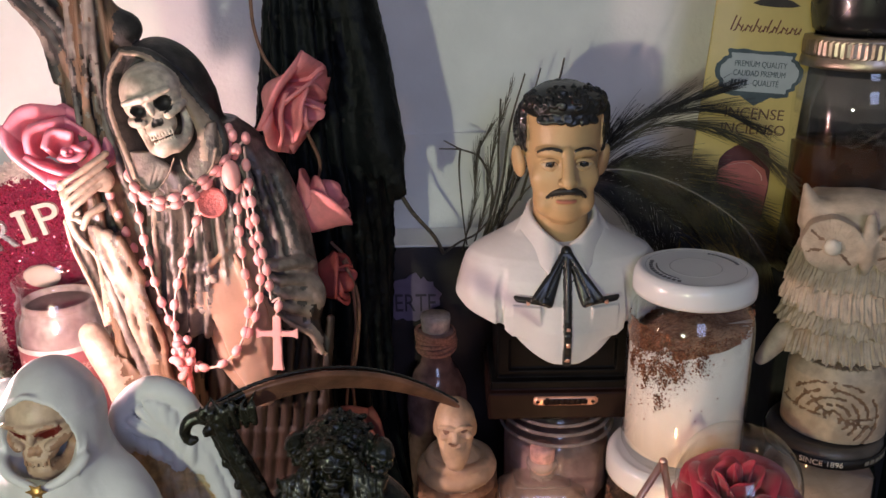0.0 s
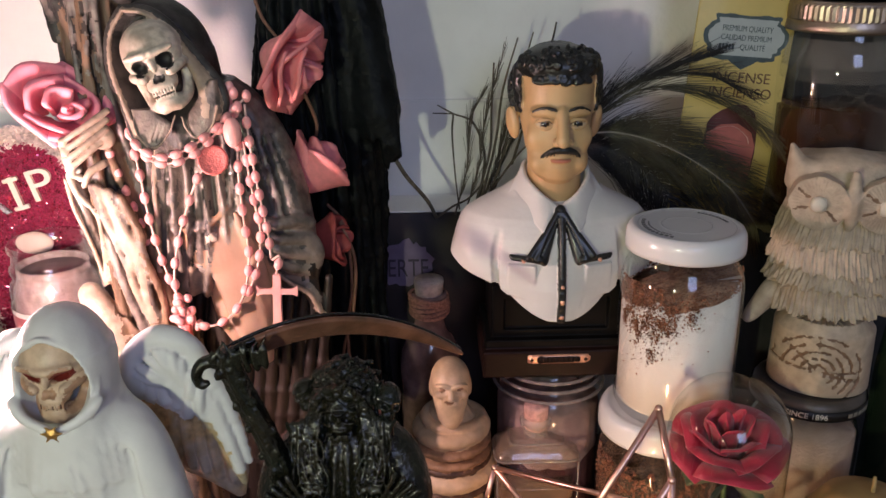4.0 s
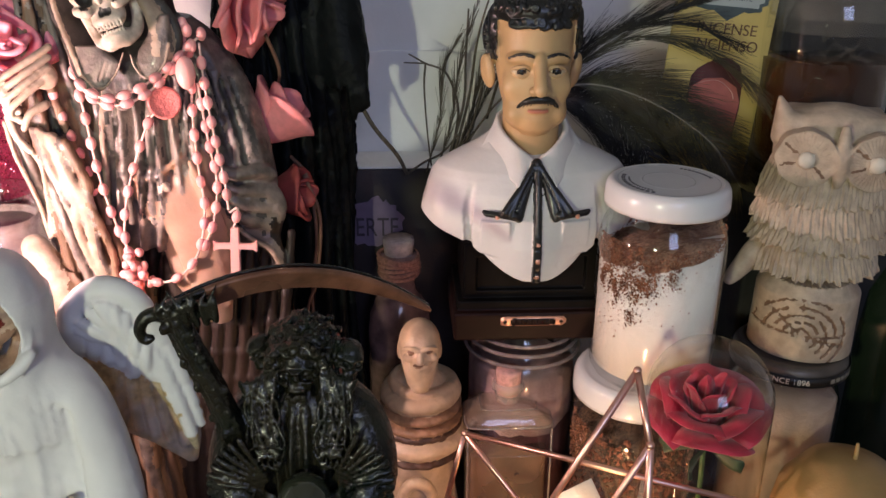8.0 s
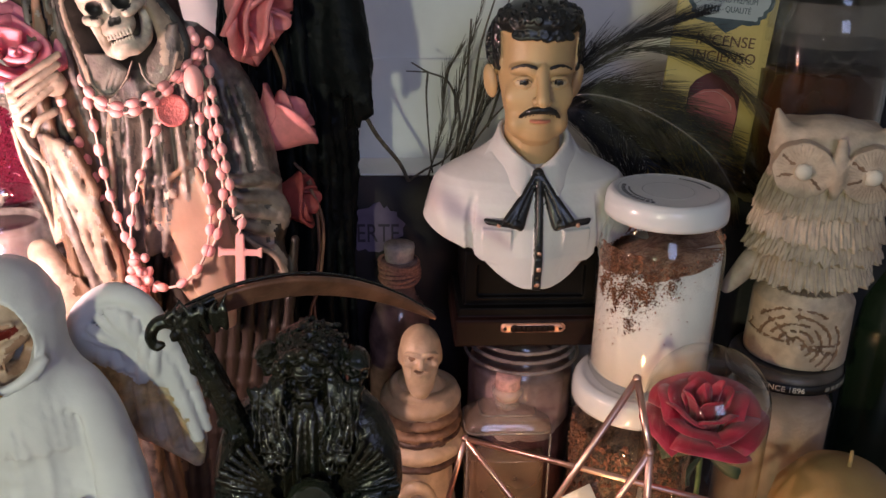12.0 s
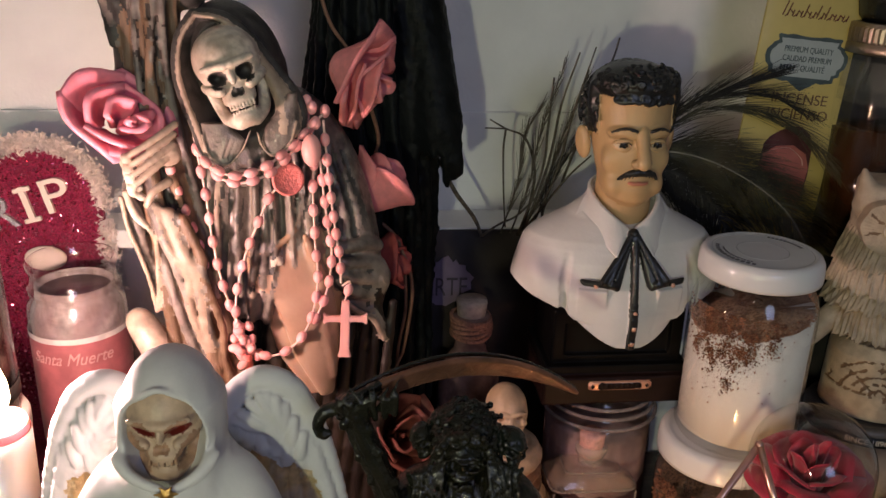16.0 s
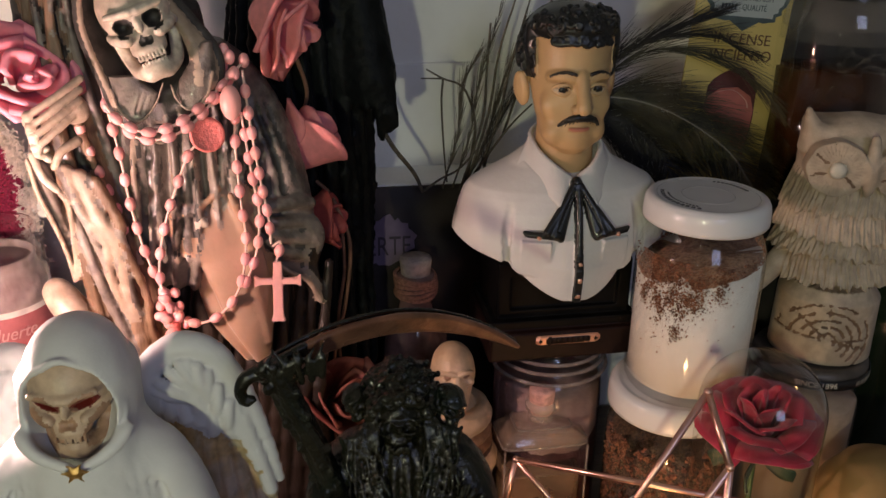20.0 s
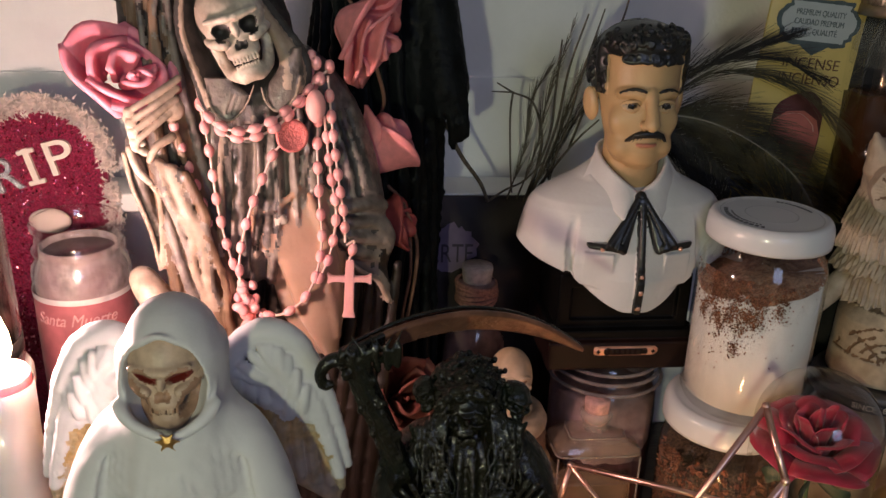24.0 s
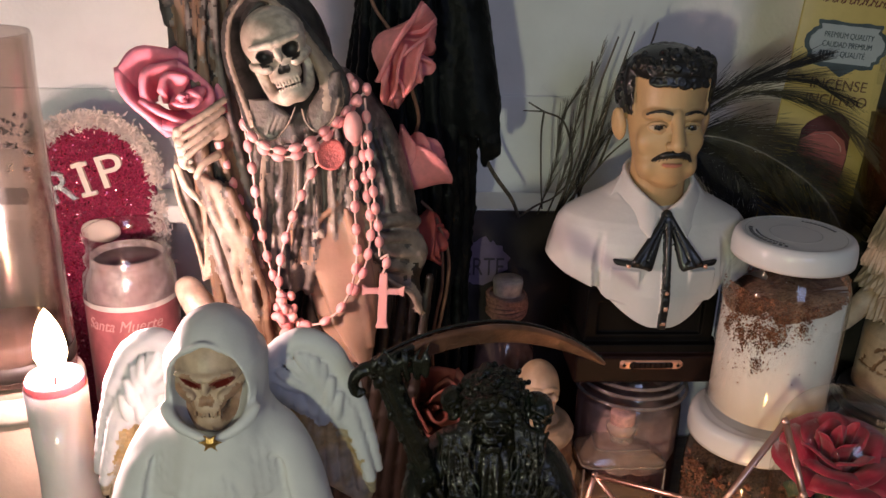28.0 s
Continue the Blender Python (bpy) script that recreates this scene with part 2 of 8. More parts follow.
def ball(c, r, bm=None, m=None, u=14, v=9, mi=0):
    bm = bm or bmesh.new()
    r = r if isinstance(r, (tuple, list)) else (r, r, r)
    mm = Matrix.Translation(c) @ (m or Matrix()) @ Matrix.Diagonal((*r, 1))
    res = bmesh.ops.create_uvsphere(bm, u_segments=u, v_segments=v, radius=1.0, matrix=mm)
    for f in {f for w in res["verts"] for f in w.link_faces}:
        f.material_index = mi
    return bm


class Clay:
    """Modelling clay: rounded forms run together in a fine grid of distances, then skinned into one mesh."""

    def __init__(self, lo, hi, cell):
        self.lo, self.cell = np.array(lo, np.float32), cell
        self.n = np.ceil((np.array(hi) - self.lo) / cell).astype(int) + 1
        self.d = np.full(self.n, 1.0, np.float32)
        self.m = np.zeros(self.n, np.int8)

    def block(self, lo, hi):
        i0 = np.clip(np.floor((np.array(lo) - self.lo) / self.cell).astype(int), 0, self.n - 1)
        i1 = np.clip(np.ceil((np.array(hi) - self.lo) / self.cell).astype(int) + 1, 1, self.n)
        ax = [self.lo[k] + self.cell * np.arange(i0[k], i1[k], dtype=np.float32) for k in range(3)]
        return tuple(slice(i0[k], i1[k]) for k in range(3)), np.meshgrid(*ax, indexing="ij", sparse=True)

    def put(self, fn, lo, hi, mi=0, k=0.002, cut=False, paint=False):
        pad = 3 * self.cell + 2 * k
        s, (x, y, z) = self.block(np.array(lo) - pad, np.array(hi) + pad)
        d = np.asarray(fn(x, y, z), np.float32)
        old = self.d[s]
        if d.size == 0 or old.size == 0:
            return
        d = np.broadcast_to(d, old.shape)
        if paint:
            self.m[s] = np.where(d < 0, mi, self.m[s])
            return
        if cut:
            d = -d
            h = np.clip(0.5 - 0.5 * (old - d) / k, 0, 1)
            res = old + (d - old) * h + k * h * (1 - h)
            if mi >= 0:
                self.m[s] = np.where((d > old - 0.6 * self.cell) & (d > -2.0 * self.cell), mi, self.m[s])
        else:
            h = np.clip(0.5 + 0.5 * (old - d) / k, 0, 1)
            res = old + (d - old) * h - k * h * (1 - h)
            self.m[s] = np.where(d < old, mi, self.m[s])
        self.d[s] = res

    def ball(self, c, r, mi=0, k=0.002, cut=False, rot=(0, 0, 0), paint=False):
        r = np.array(r if isinstance(r, (tuple, list)) else (r, r, r), float)
        R = np.array(Euler([radians(a) for a in rot]).to_matrix()).T

        def fn(x, y, z):
            a, b, e = x - c[0], y - c[1], z - c[2]
            p = [(R[i][0] * a + R[i][1] * b + R[i][2] * e) / r[i] for i in range(3)]
            k0 = np.sqrt(p[0] ** 2 + p[1] ** 2 + p[2] ** 2) + 1e-6
            k1 = np.sqrt((p[0] / r[0]) ** 2 + (p[1] / r[1]) ** 2 + (p[2] / r[2]) ** 2) + 1e-6
            return k0 * (k0 - 1) / k1
        q = r.max() if any(rot) else r
        self.put(fn, np.array(c) - q, np.array(c) + q, mi, k, cut, paint)

    def rod(self, a, b, ra, rb=None, mi=0, k=0.002, cut=False, paint=False):
        rb = ra if rb is None else rb
        a, b = np.array(a, float), np.array(b, float)
        u = b - a
        uu = float(u @ u) + 1e-12

        def fn(x, y, z):
            h = np.clip(((x - a[0]) * u[0] + (y - a[1]) * u[1] + (z - a[2]) * u[2]) / uu, 0, 1)
            return np.sqrt((x - a[0] - h * u[0]) ** 2 + (y - a[1] - h * u[1]) ** 2 + (z - a[2] - h * u[2]) ** 2) - (ra + (rb - ra) * h)
        r = max(ra, rb)
        self.put(fn, np.minimum(a, b) - r, np.maximum(a, b) + r, mi, k, cut, paint)

    def path(self, pts, ra, rb=None, mi=0, k=0.002, cut=False, paint=False, n=4):
        p = smoothpath(pts, n) if len(pts) > 2 else [Vector(q) for q in pts]
        rb = ra if rb is None else rb
        m = len(p) - 1
        for i in range(m):
            self.rod(p[i], p[i + 1], ra + (rb - ra) * i / m, ra + (rb - ra) * (i + 1) / m, mi, k, cut, paint)

    def slab(self, c, half, mi=0, k=0.001, rnd=0.001, rot=(0, 0, 0), cut=False, paint=False):
        R = np.array(Euler([radians(a) for a in rot]).to_matrix()).T
        h = np.array(half) - rnd

        def fn(x, y, z):
            a, b, e = x - c[0], y - c[1], z - c[2]
            q = [np.abs(R[i][0] * a + R[i][1] * b + R[i][2] * e) - h[i] for i in range(3)]
            out = np.sqrt(np.maximum(q[0], 0) ** 2 + np.maximum(q[1], 0) ** 2 + np.maximum(q[2], 0) ** 2)
            return out + np.minimum(np.maximum(np.maximum(q[0], q[1]), q[2]), 0) - rnd
        q = np.linalg.norm(half) if any(rot) else np.array(half)
        self.put(fn, np.array(c) - q, np.array(c) + q, mi, k, cut, paint)

    def gown(self, rows, mi=0, k=0.003, folds=0, depth=0.0, phase=0.0, twist=0.0, sharp=1.0, cut=False):
        """Cloth about a leaning axis. Rows: z, centre x, centre y, half width, half depth."""
        a = np.array(sorted(rows), float)
        z0, z1 = a[0, 0], a[-1, 0]

        def fn(x, y, z):
            cx, cy, rx, ry = (np.interp(z, a[:, 0], a[:, j]).astype(np.float32) for j in (1, 2, 3, 4))
            u, v = (x - cx) / rx, (y - cy) / ry
            rr = np.sqrt(u * u + v * v) + 1e-6
            d = (rr - 1) * np.minimum(rx, ry)
            if folds:
                th = np.arctan2(v, u)
                w = np.sin(folds * th + phase + twist * (z - z0) + 1.7 * np.sin(2 * th + 30 * z))
                w = np.sign(w) * np.abs(w) ** sharp
                d = d + depth * w * np.clip((z1 - z) / (0.35 * (z1 - z0)), 0, 1)
            return np.maximum(d * 0.8, np.maximum(z - z1, z0 - z))
        lo = [np.min(a[:, 1] - a[:, 3]) - depth, np.min(a[:, 2] - a[:, 4]) - depth, z0]
        hi = [np.max(a[:, 1] + a[:, 3]) + depth, np.max(a[:, 2] + a[:, 4]) + depth, z1]
        self.put(fn, lo, hi, mi, k, cut)

    def rough(self, lo, hi, amp, freq, only=None):
        """Tool marks: a fine uneven skin."""
        s, (x, y, z) = self.block(lo, hi)
        f = freq
        w = (np.sin(f * x + 2.1 * np.sin(f * 0.7 * y)) * np.sin(f * 1.1 * y + 1.7 * np.sin(f * 0.6 * z)) * np.sin(f * 0.9 * z + 1.3 * np.sin(f * 0.8 * x)))
        if only is not None:
            w = np.where(np.isin(self.m[s], only), w, 0)
        self.d[s] = self.d[s] + amp * w

    def comb(self, lo, hi, cx, cy, amp, n, wave=0.0, only=None):
        """Fine upright grooves about an axis."""
        s, (x, y, z) = self.block(lo, hi)
        w = np.sin(n * np.arctan2(y - cy, x - cx) + wave * np.sin(180 * z)) * np.ones_like(z)
        if only is not None:
            w = np.where(np.isin(self.m[s], only), w, 0)
        self.d[s] = self.d[s] + amp * w

    def skin(self, name, materials, at):
        d = self.d
        d[0], d[-1], d[:, 0], d[:, -1], d[:, :, 0], d[:, :, -1] = 1, 1, 1, 1, 1, 1
        ins = d < 0
        n = np.array(d.shape) - 1
        cnt = np.zeros(n, np.int8)
        cor = [(i, j, k) for i in (0, 1) for j in (0, 1) for k in (0, 1)]
        sub = lambda arr, c: arr[c[0]:c[0] + n[0], c[1]:c[1] + n[1], c[2]:c[2] + n[2]]
        for c in cor:
            cnt += sub(ins, c)
        act = np.argwhere((cnt > 0) & (cnt < 8))
        idx = np.full(n, -1, np.int32)
        idx[tuple(act.T)] = np.arange(len(act))
        acc, num = np.zeros((len(act), 3), np.float32), np.zeros(len(act), np.float32)
        val = {c: d[act[:, 0] + c[0], act[:, 1] + c[1], act[:, 2] + c[2]] for c in cor}
        for c in cor:
            for ax in range(3):
                if c[ax] == 0:
                    e = list(c)
                    e[ax] = 1
                    va, vb = val[c], val[tuple(e)]
                    hit = (va < 0) != (vb < 0)
                    t = np.where(hit, va / np.where(hit, va - vb, 1), 0)
                    p = np.tile(np.array(c, np.float32), (len(act), 1))
                    p[:, ax] += t
                    acc += p * hit[:, None]
                    num += hit
        co = self.lo + self.cell * (act + acc / num[:, None]) - np.array(at, np.float32)
        near = np.stack([np.abs(val[c]) for c in cor], 1).argmin(1)
        off = np.array(cor)[near]
        mid = self.m[act[:, 0] + off[:, 0], act[:, 1] + off[:, 1], act[:, 2] + off[:, 2]]
        quads = []
        for ax in range(3):
            a1, a2 = (ax + 1) % 3, (ax + 2) % 3
            sl0, sl1 = [slice(None)] * 3, [slice(None)] * 3
            sl0[ax], sl1[ax] = slice(0, -1), slice(1, None)
            ch = ins[tuple(sl0)] != ins[tuple(sl1)]
            pos = np.argwhere(ch)
            pos = pos[(pos[:, a1] > 0) & (pos[:, a2] > 0) & (pos[:, a1] < n[a1]) & (pos[:, a2] < n[a2])]
            flip = ins[tuple(pos.T)]
            e1, e2 = np.zeros(3, int), np.zeros(3, int)
            e1[a1], e2[a2] = 1, 1
            q = np.stack([idx[tuple((pos - o).T)] for o in (e1 + e2, e2, 0 * e1, e1)], 1)
            q[~flip] = q[~flip][:, ::-1]
            quads.append(q)
        q = np.concatenate(quads)
        q = q[(q >= 0).all(1)]
        # even out the borders between paints
        kinds = len(materials)
        for _ in range(2):
            votes = np.zeros((len(co), kinds), np.float32)
            for a in range(4):
                for b in range(4):
                    np.add.at(votes, (q[:, a], mid[q[:, b]]), 1.0)
            mid = votes.argmax(1)
        face = np.zeros((len(q), kinds), np.int8)
        for a in range(4):
            face[np.arange(len(q)), mid[q[:, a]]] += 1
        me = bpy.data.meshes.new(name)
        me.vertices.add(len(co))
        me.vertices.foreach_set("co", co.astype(np.float32).ravel())
        me.loops.add(q.size)
        me.loops.foreach_set("vertex_index", q.astype(np.int32).ravel())
        me.polygons.add(len(q))
        me.polygons.foreach_set("loop_start", np.arange(0, q.size, 4, dtype=np.int32))
        me.polygons.foreach_set("material_index", face.argmax(1).astype(np.int32))
        for m in materials:
            me.materials.append(m)
        me.update(calc_edges=True)
        me.validate()
        me.shade_smooth()
        ob = new(name, me)
        ob.location = at
        return ob


def outline(pts, depth, bm=None, m=None, mi=0):
    """A flat plate from its outline in x and z, with thickness along y."""
    bm = bm or bmesh.new()
    m = m or Matrix()
    f = [bm.verts.new(m @ Vector((x, -depth / 2, z))) for x, z in pts]
    b = [bm.verts.new(m @ Vector((x, depth / 2, z))) for x, z in pts]
    fs = [bm.faces.new(f), bm.faces.new(b[::-1])]
    for i in range(len(pts)):
        j = (i + 1) % len(pts)
        fs.append(bm.faces.new([f[j], f[i], b[i], b[j]]))
    for x in fs:
        x.material_index = mi
    bmesh.ops.recalc_face_normals(bm, faces=fs)
    return bm


def words(name, text, size, m, material, parent=None, depth=0.0004, width=None, shear=0.0, bend=None):
    """Raised lettering as a mesh; it faces -y before m."""
    cu = bpy.data.curves.new(name, "FONT")
    cu.body, cu.size, cu.extrude, cu.align_x, cu.align_y, cu.shear = text, size, depth, "CENTER", "CENTER", shear
    tmp = new(name + "_tmp", cu)
    me = bpy.data.meshes.new_from_object(tmp.evaluated_get(bpy.context.evaluated_depsgraph_get()))
    bpy.data.objects.remove(tmp)
    me.transform(Matrix.Rotation(radians(90), 4, "X"))
    if width:
        xs = [v.co.x for v in me.vertices]
        s = width / (max(xs) - min(xs))
        me.transform(Matrix.Diagonal((s, 1, 1, 1)))
    if bend:
        for v in me.vertices:
            a, r = v.co.x / bend, bend - v.co.y
            v.co.x, v.co.y = r * math.sin(a), -r * math.cos(a)
    me.transform(m)
    me.materials.clear()
    me.materials.append(material)
    me.name = name
    ob = new(name, me)
    ob.parent = parent
    return ob

# ---- structure ----
TABLE = -0.06
WY = 0.765


def slabby(name, lo, hi, material, label, category, bevel=0.0):
    c = [(a + b) / 2 for a, b in zip(lo, hi)]
    ob = obj(name, block([b - a for a, b in zip(lo, hi)], bevel), material, smooth=False)
    ob.location = c
    return tagged(ob, label, category, kind="structure")


PLASTER = mat("room_plaster", (0.55, 0.52, 0.50), 0.8, var=0.05, bump=0.2)
FLOORWOOD = mat("floor_wood", (0.22, 0.13, 0.08), 0.45, var=0.25, stretch=(0.1, 1, 1))
TABLEWOOD = mat("dark_table_wood", (0.09, 0.045, 0.028), 0.4, var=0.35, scale=60, stretch=(0.12, 1, 1), bump=0.2)
slabby("wall_north", (-1.5, WY, -0.8), (1.5, WY + 0.1, 1.7), WALL, "off-white painted wall behind the altar", "wall")
# Added step whose top edge stands in for a shadow line.
slabby("wall_board", (-1.0, WY - 0.004, TABLE), (1.0, WY - 0.0005, 0.292), WALL, "low white step added for a shadow edge on the wall", "wall panel", 0.001)
slabby("wall_west", (-1.6, -2.0, -0.8), (-1.5, WY, 1.7), PLASTER, "plain plastered side wall of the room", "wall")
slabby("wall_east", (1.5, -2.0, -0.8), (1.6, WY, 1.7), PLASTER, "plain plastered side wall of the room", "wall")
slabby("wall_south_low", (-1.5, -2.1, -0.8), (1.5, -2.0, 0.60), PLASTER, "plain plastered wall below the window", "wall")
slabby("wall_south_high", (-1.5, -2.1, 1.50), (1.5, -2.0, 1.7), PLASTER, "plain plastered wall above the window", "wall")
slabby("wall_south_left", (-1.5, -2.1, 0.60), (-0.10, -2.0, 1.50), PLASTER, "plain plastered wall beside the window", "wall")
slabby("wall_south_right", (0.70, -2.1, 0.60), (1.5, -2.0, 1.50), PLASTER, "plain plastered wall beside the window", "wall")
slabby("floor", (-1.6, -2.1, -0.9), (1.6, WY + 0.1, -0.8), FLOORWOOD, "plain brown wooden floor of the room", "floor")
slabby("ceiling", (-1.6, -2.1, 1.7), (1.6, WY + 0.1, 1.8), PLASTER, "plain white ceiling", "ceiling")
slabby("sill", (-0.9, 0.7125, 0.188), (0.9, WY - 0.0045, 0.2035), WALL, "narrow white ledge along the foot of the wall", "ledge", 0.0015)

altar = thing("altar_table", (0, 0.45, TABLE), "dark wooden table crowded with altar pieces", "table")
part("tabletop", block((1.5, 0.62, 0.03), 0.004, m=pose(0, 0, -0.015)), TABLEWOOD, altar)
leg = block((0.05, 0.05, 0.71), 0.003)
leg.transform(pose(-0.7, -0.26, -0.385))
legmesh = part("leg", leg, TABLEWOOD, altar)
for lx, ly in ((0.7, -0.26), (-0.7, 0.26), (0.7, 0.26)):
    o = legmesh.copy()
    scene.collection.objects.link(o)
    o.parent = altar
    o.location = (lx + 0.7, ly + 0.26, 0)

# ---- statues ----
rnd = random.Random(4)


def bust():
    """Painted half figure on a black plinth."""
    SH, SK, HR, BK, BR, GO, EW, LP, PL = range(9)
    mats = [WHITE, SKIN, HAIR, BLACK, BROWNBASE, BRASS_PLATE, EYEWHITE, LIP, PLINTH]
    c = Clay((-0.01, 0.535, 0.105), (0.175, 0.665, 0.300), 0.0009)
    X = 0.083
    # shirt: a yoke with cap sleeves that flare outwards, over a narrower chest
    c.gown([(0.184, X, 0.606, 0.0765, 0.0435), (0.200, X, 0.606, 0.0790, 0.0450), (0.214, X, 0.607, 0.0765, 0.0445), (0.226, X, 0.608, 0.0730, 0.0425), (0.234, X, 0.609, 0.0700, 0.0400),
            (0.2395, X, 0.609, 0.0655, 0.0375), (0.2455, X, 0.609, 0.0545, 0.0335), (0.253, X, 0.609, 0.0395, 0.0285), (0.262, X, 0.608, 0.0275, 0.0240), (0.271, X, 0.607, 0.0225, 0.0220)], SH, 0.002)
    c.gown([(0.158, X, 0.600, 0.0440, 0.0440), (0.190, X, 0.602, 0.0470, 0.0455), (0.215, X, 0.606, 0.0480, 0.0435), (0.232, X, 0.608, 0.0440, 0.0385)], SH, 0.003)
    for s in (-1, 1):
        c.ball((X + s * 0.0540, 0.600, 0.212), (0.0112, 0.024, 0.018), SH, 0.010, rot=(0, s * 22, s * 20))
        c.path([(X + s * 0.0440, 0.5745, 0.232), (X + s * 0.0462, 0.5725, 0.214), (X + s * 0.0445, 0.5740, 0.184)], 0.0008, 0.0022, SH, 0.0035, cut=True)
    for q in range(3):
        c.path([(X + 0.046 + 0.005 * q, 0.5755 + 0.005 * q, 0.226 - 0.004 * q), (X + 0.050 + 0.005 * q, 0.5745 + 0.006 * q, 0.208), (X + 0.050 + 0.007 * q, 0.5765 + 0.006 * q, 0.190)], 0.0007, 0.0016, SH, 0.003, cut=True)
    for q in range(3):
        c.path([(X + 0.020 + 0.008 * q, 0.5600 + 0.001 * q, 0.208), (X + 0.021 + 0.007 * q, 0.5575 + 0.0015 * q, 0.192), (X + 0.017 + 0.007 * q, 0.5570 + 0.0015 * q, 0.178)], 0.0007, 0.0013, SH, 0.003, cut=True)

    def below(x, y, z):
        a = np.abs(x - X)
        hem = np.where(a < 0.0435, 0.1665 + 0.0215 * np.clip((a - 0.007) / 0.036, 0, 1) ** 1.45, 0.1890 + 0.0105 * (a - 0.0435) / 0.03)
        return z - hem - 0.10 * (y - 0.565) * a / 0.073
    c.put(below, (-0.02, 0.53, 0.10), (0.18, 0.67, 0.20), SH, 0.001, cut=True)
    # the neck opening dips to the front
    c.put(lambda x, y, z: 0.2475 + 0.50 * (y - 0.577) - z, (X - 0.035, 0.55, 0.245), (X + 0.035, 0.64, 0.285), -1, 0.0008, cut=True)
    # plinth in three steps
    c.slab((X + 0.002, 0.614, 0.1215), (0.0570, 0.038, 0.0115), BR, 0.0008, 0.002)
    c.slab((X + 0.002, 0.616, 0.1365), (0.0545, 0.0355, 0.004), PL, 0.001, 0.001)
    c.slab((X + 0.002, 0.617, 0.162), (0.0500, 0.031, 0.022), PL, 0.001, 0.002)
    c.slab((X + 0.002, 0.585, 0.160), (0.040, 0.004, 0.013), PL, 0.001, 0.001, cut=True)
    # plaque with two rivets and a row of strokes
    c.slab((X + 0.0035, 0.5755, 0.1262), (0.0215, 0.0014, 0.0034), GO, 0.0003, 0.0008)
    for s in (-1, 1):
        c.ball((X + 0.0035 + s * 0.0215, 0.5755, 0.1262), (0.0022, 0.0014, 0.0026), GO, 0.0005)
        c.ball((X + 0.0035 + s * 0.0213, 0.5742, 0.1262), (0.0010, 0.001, 0.0010), BR, 0.0002)
    for q in range(8):
        c.slab((X - 0.0105 + 0.0040 * q, 0.5738, 0.1262), (0.0011, 0.0007, 0.0018 if q else 0.0022), BR, 0.0002, 0.0002)
    # neckerchief with hanging ends, placket, buttons, pockets with black flaps
    for s in (-1, 1):
        for e in (-1, 0, 1):
            c.rod((X + s * 0.0020, 0.5705, 0.2460), (X + s * (0.0175 + 0.0048 * e), 0.5590 - 0.001 * (e == 0), 0.2150 + 0.0024 * e), 0.0016, 0.0027, HR, 0.0024)
        c.path([(X + s * 0.0020, 0.5685, 0.2440), (X + s * 0.0110, 0.5610, 0.2270), (X + s * 0.0160, 0.5570, 0.2160)], 0.0006, 0.0006, -1, 0.0006, cut=True)
        for e in range(5):
            u = e / 4
            c.rod((X + s * 0.0150, 0.5585, 0.2140 + 0.0012 * u), (X + s * (0.0365 - 0.0030 * u), 0.5645 - 0.002 * u, 0.2165 - 0.0016 * u - 0.0046 * u * (1 - u)), 0.0024, 0.0012, HR, 0.0010)
        c.ball((X + s * 0.0275, 0.5585, 0.2140), 0.0016, GO, 0.0002)
        c.slab((X + s * 0.0262, 0.5690, 0.1990), (0.0105, 0.006, 0.0110), SH, 0.0005, 0.0008, rot=(6, 0, s * 17))
    c.path([(X + 0.0005, 0.5705, 0.246), (X + 0.0005, 0.5640, 0.230), (X + 0.0005, 0.5590, 0.212), (X + 0.0005, 0.5560, 0.195)], 0.0025, 0.0025, HR, 0.0006)
    front = lambda z: 0.5735 - 0.018 * min(1, (0.2400 - z) / 0.05) + 0.002 * max(0, (0.19 - z) / 0.02)
    for i in range(14):
        z = 0.2400 - i * 0.0053
        c.slab((X + 0.0005, front(z) - 0.0005, z), (0.0027, 0.0035, 0.0044), HR, 0.0004, 0.0005)
    for i in range(6):
        z = 0.2310 - 0.0118 * i
        c.ball((X + 0.0005, front(z) - 0.0042, z), (0.0018, 0.0013, 0.0018), GO, 0.0002)
    body = c.skin("bust_statue", mats, (X, 0.61, 0.11))
    # head, neck and collar in finer grain
    f = Clay((X - 0.046, 0.552, 0.228), (X + 0.046, 0.652, 0.371), 0.00060)
    H = X - 0.001
    f.ball((H, 0.6095, 0.3280), (0.0326, 0.0330, 0.0320), HR, 0.001)
    hg = random.Random(21)

    def curl(p, v, r):
        """A small lock of hair that turns round on itself."""
        a = v.orthogonal().normalized()
        b = v.cross(a).normalized()
        t0, n = hg.uniform(0, 6.3), 5
        f.path([tuple(p + (a * math.cos(t0 + 0.95 * i) + b * math.sin(t0 + 0.95 * i)) * r * (1 - 0.10 * i) + v * 0.0003 * i) for i in range(n)], 0.0017, 0.0009, HR, 0.0004, n=2)
    for i in range(210):
        b = 1 - (i + 0.5) / 210 * 1.30
        a = i * 2.39996
        q = math.sqrt(max(0.0, 1 - b * b))
        v = Vector((q * math.cos(a), q * math.sin(a), b))
        curl(Vector((H + v.x * 0.0326, 0.6095 + v.y * 0.0330, 0.3280 + v.z * 0.0320)), v, hg.uniform(0.0022, 0.0034))

    def bare(x, y, z):
        a = np.abs(x - H)
        line = np.where(a < 0.0175, 0.3385 + 0.0012 * np.sin((x - H) * 700), 0.3385 + 0.0045 * np.clip((a - 0.0175) / 0.003, 0, 1))
        return np.maximum(np.maximum(z - line, y - 0.5990), np.maximum(a - 0.0268, 0.24 - z))
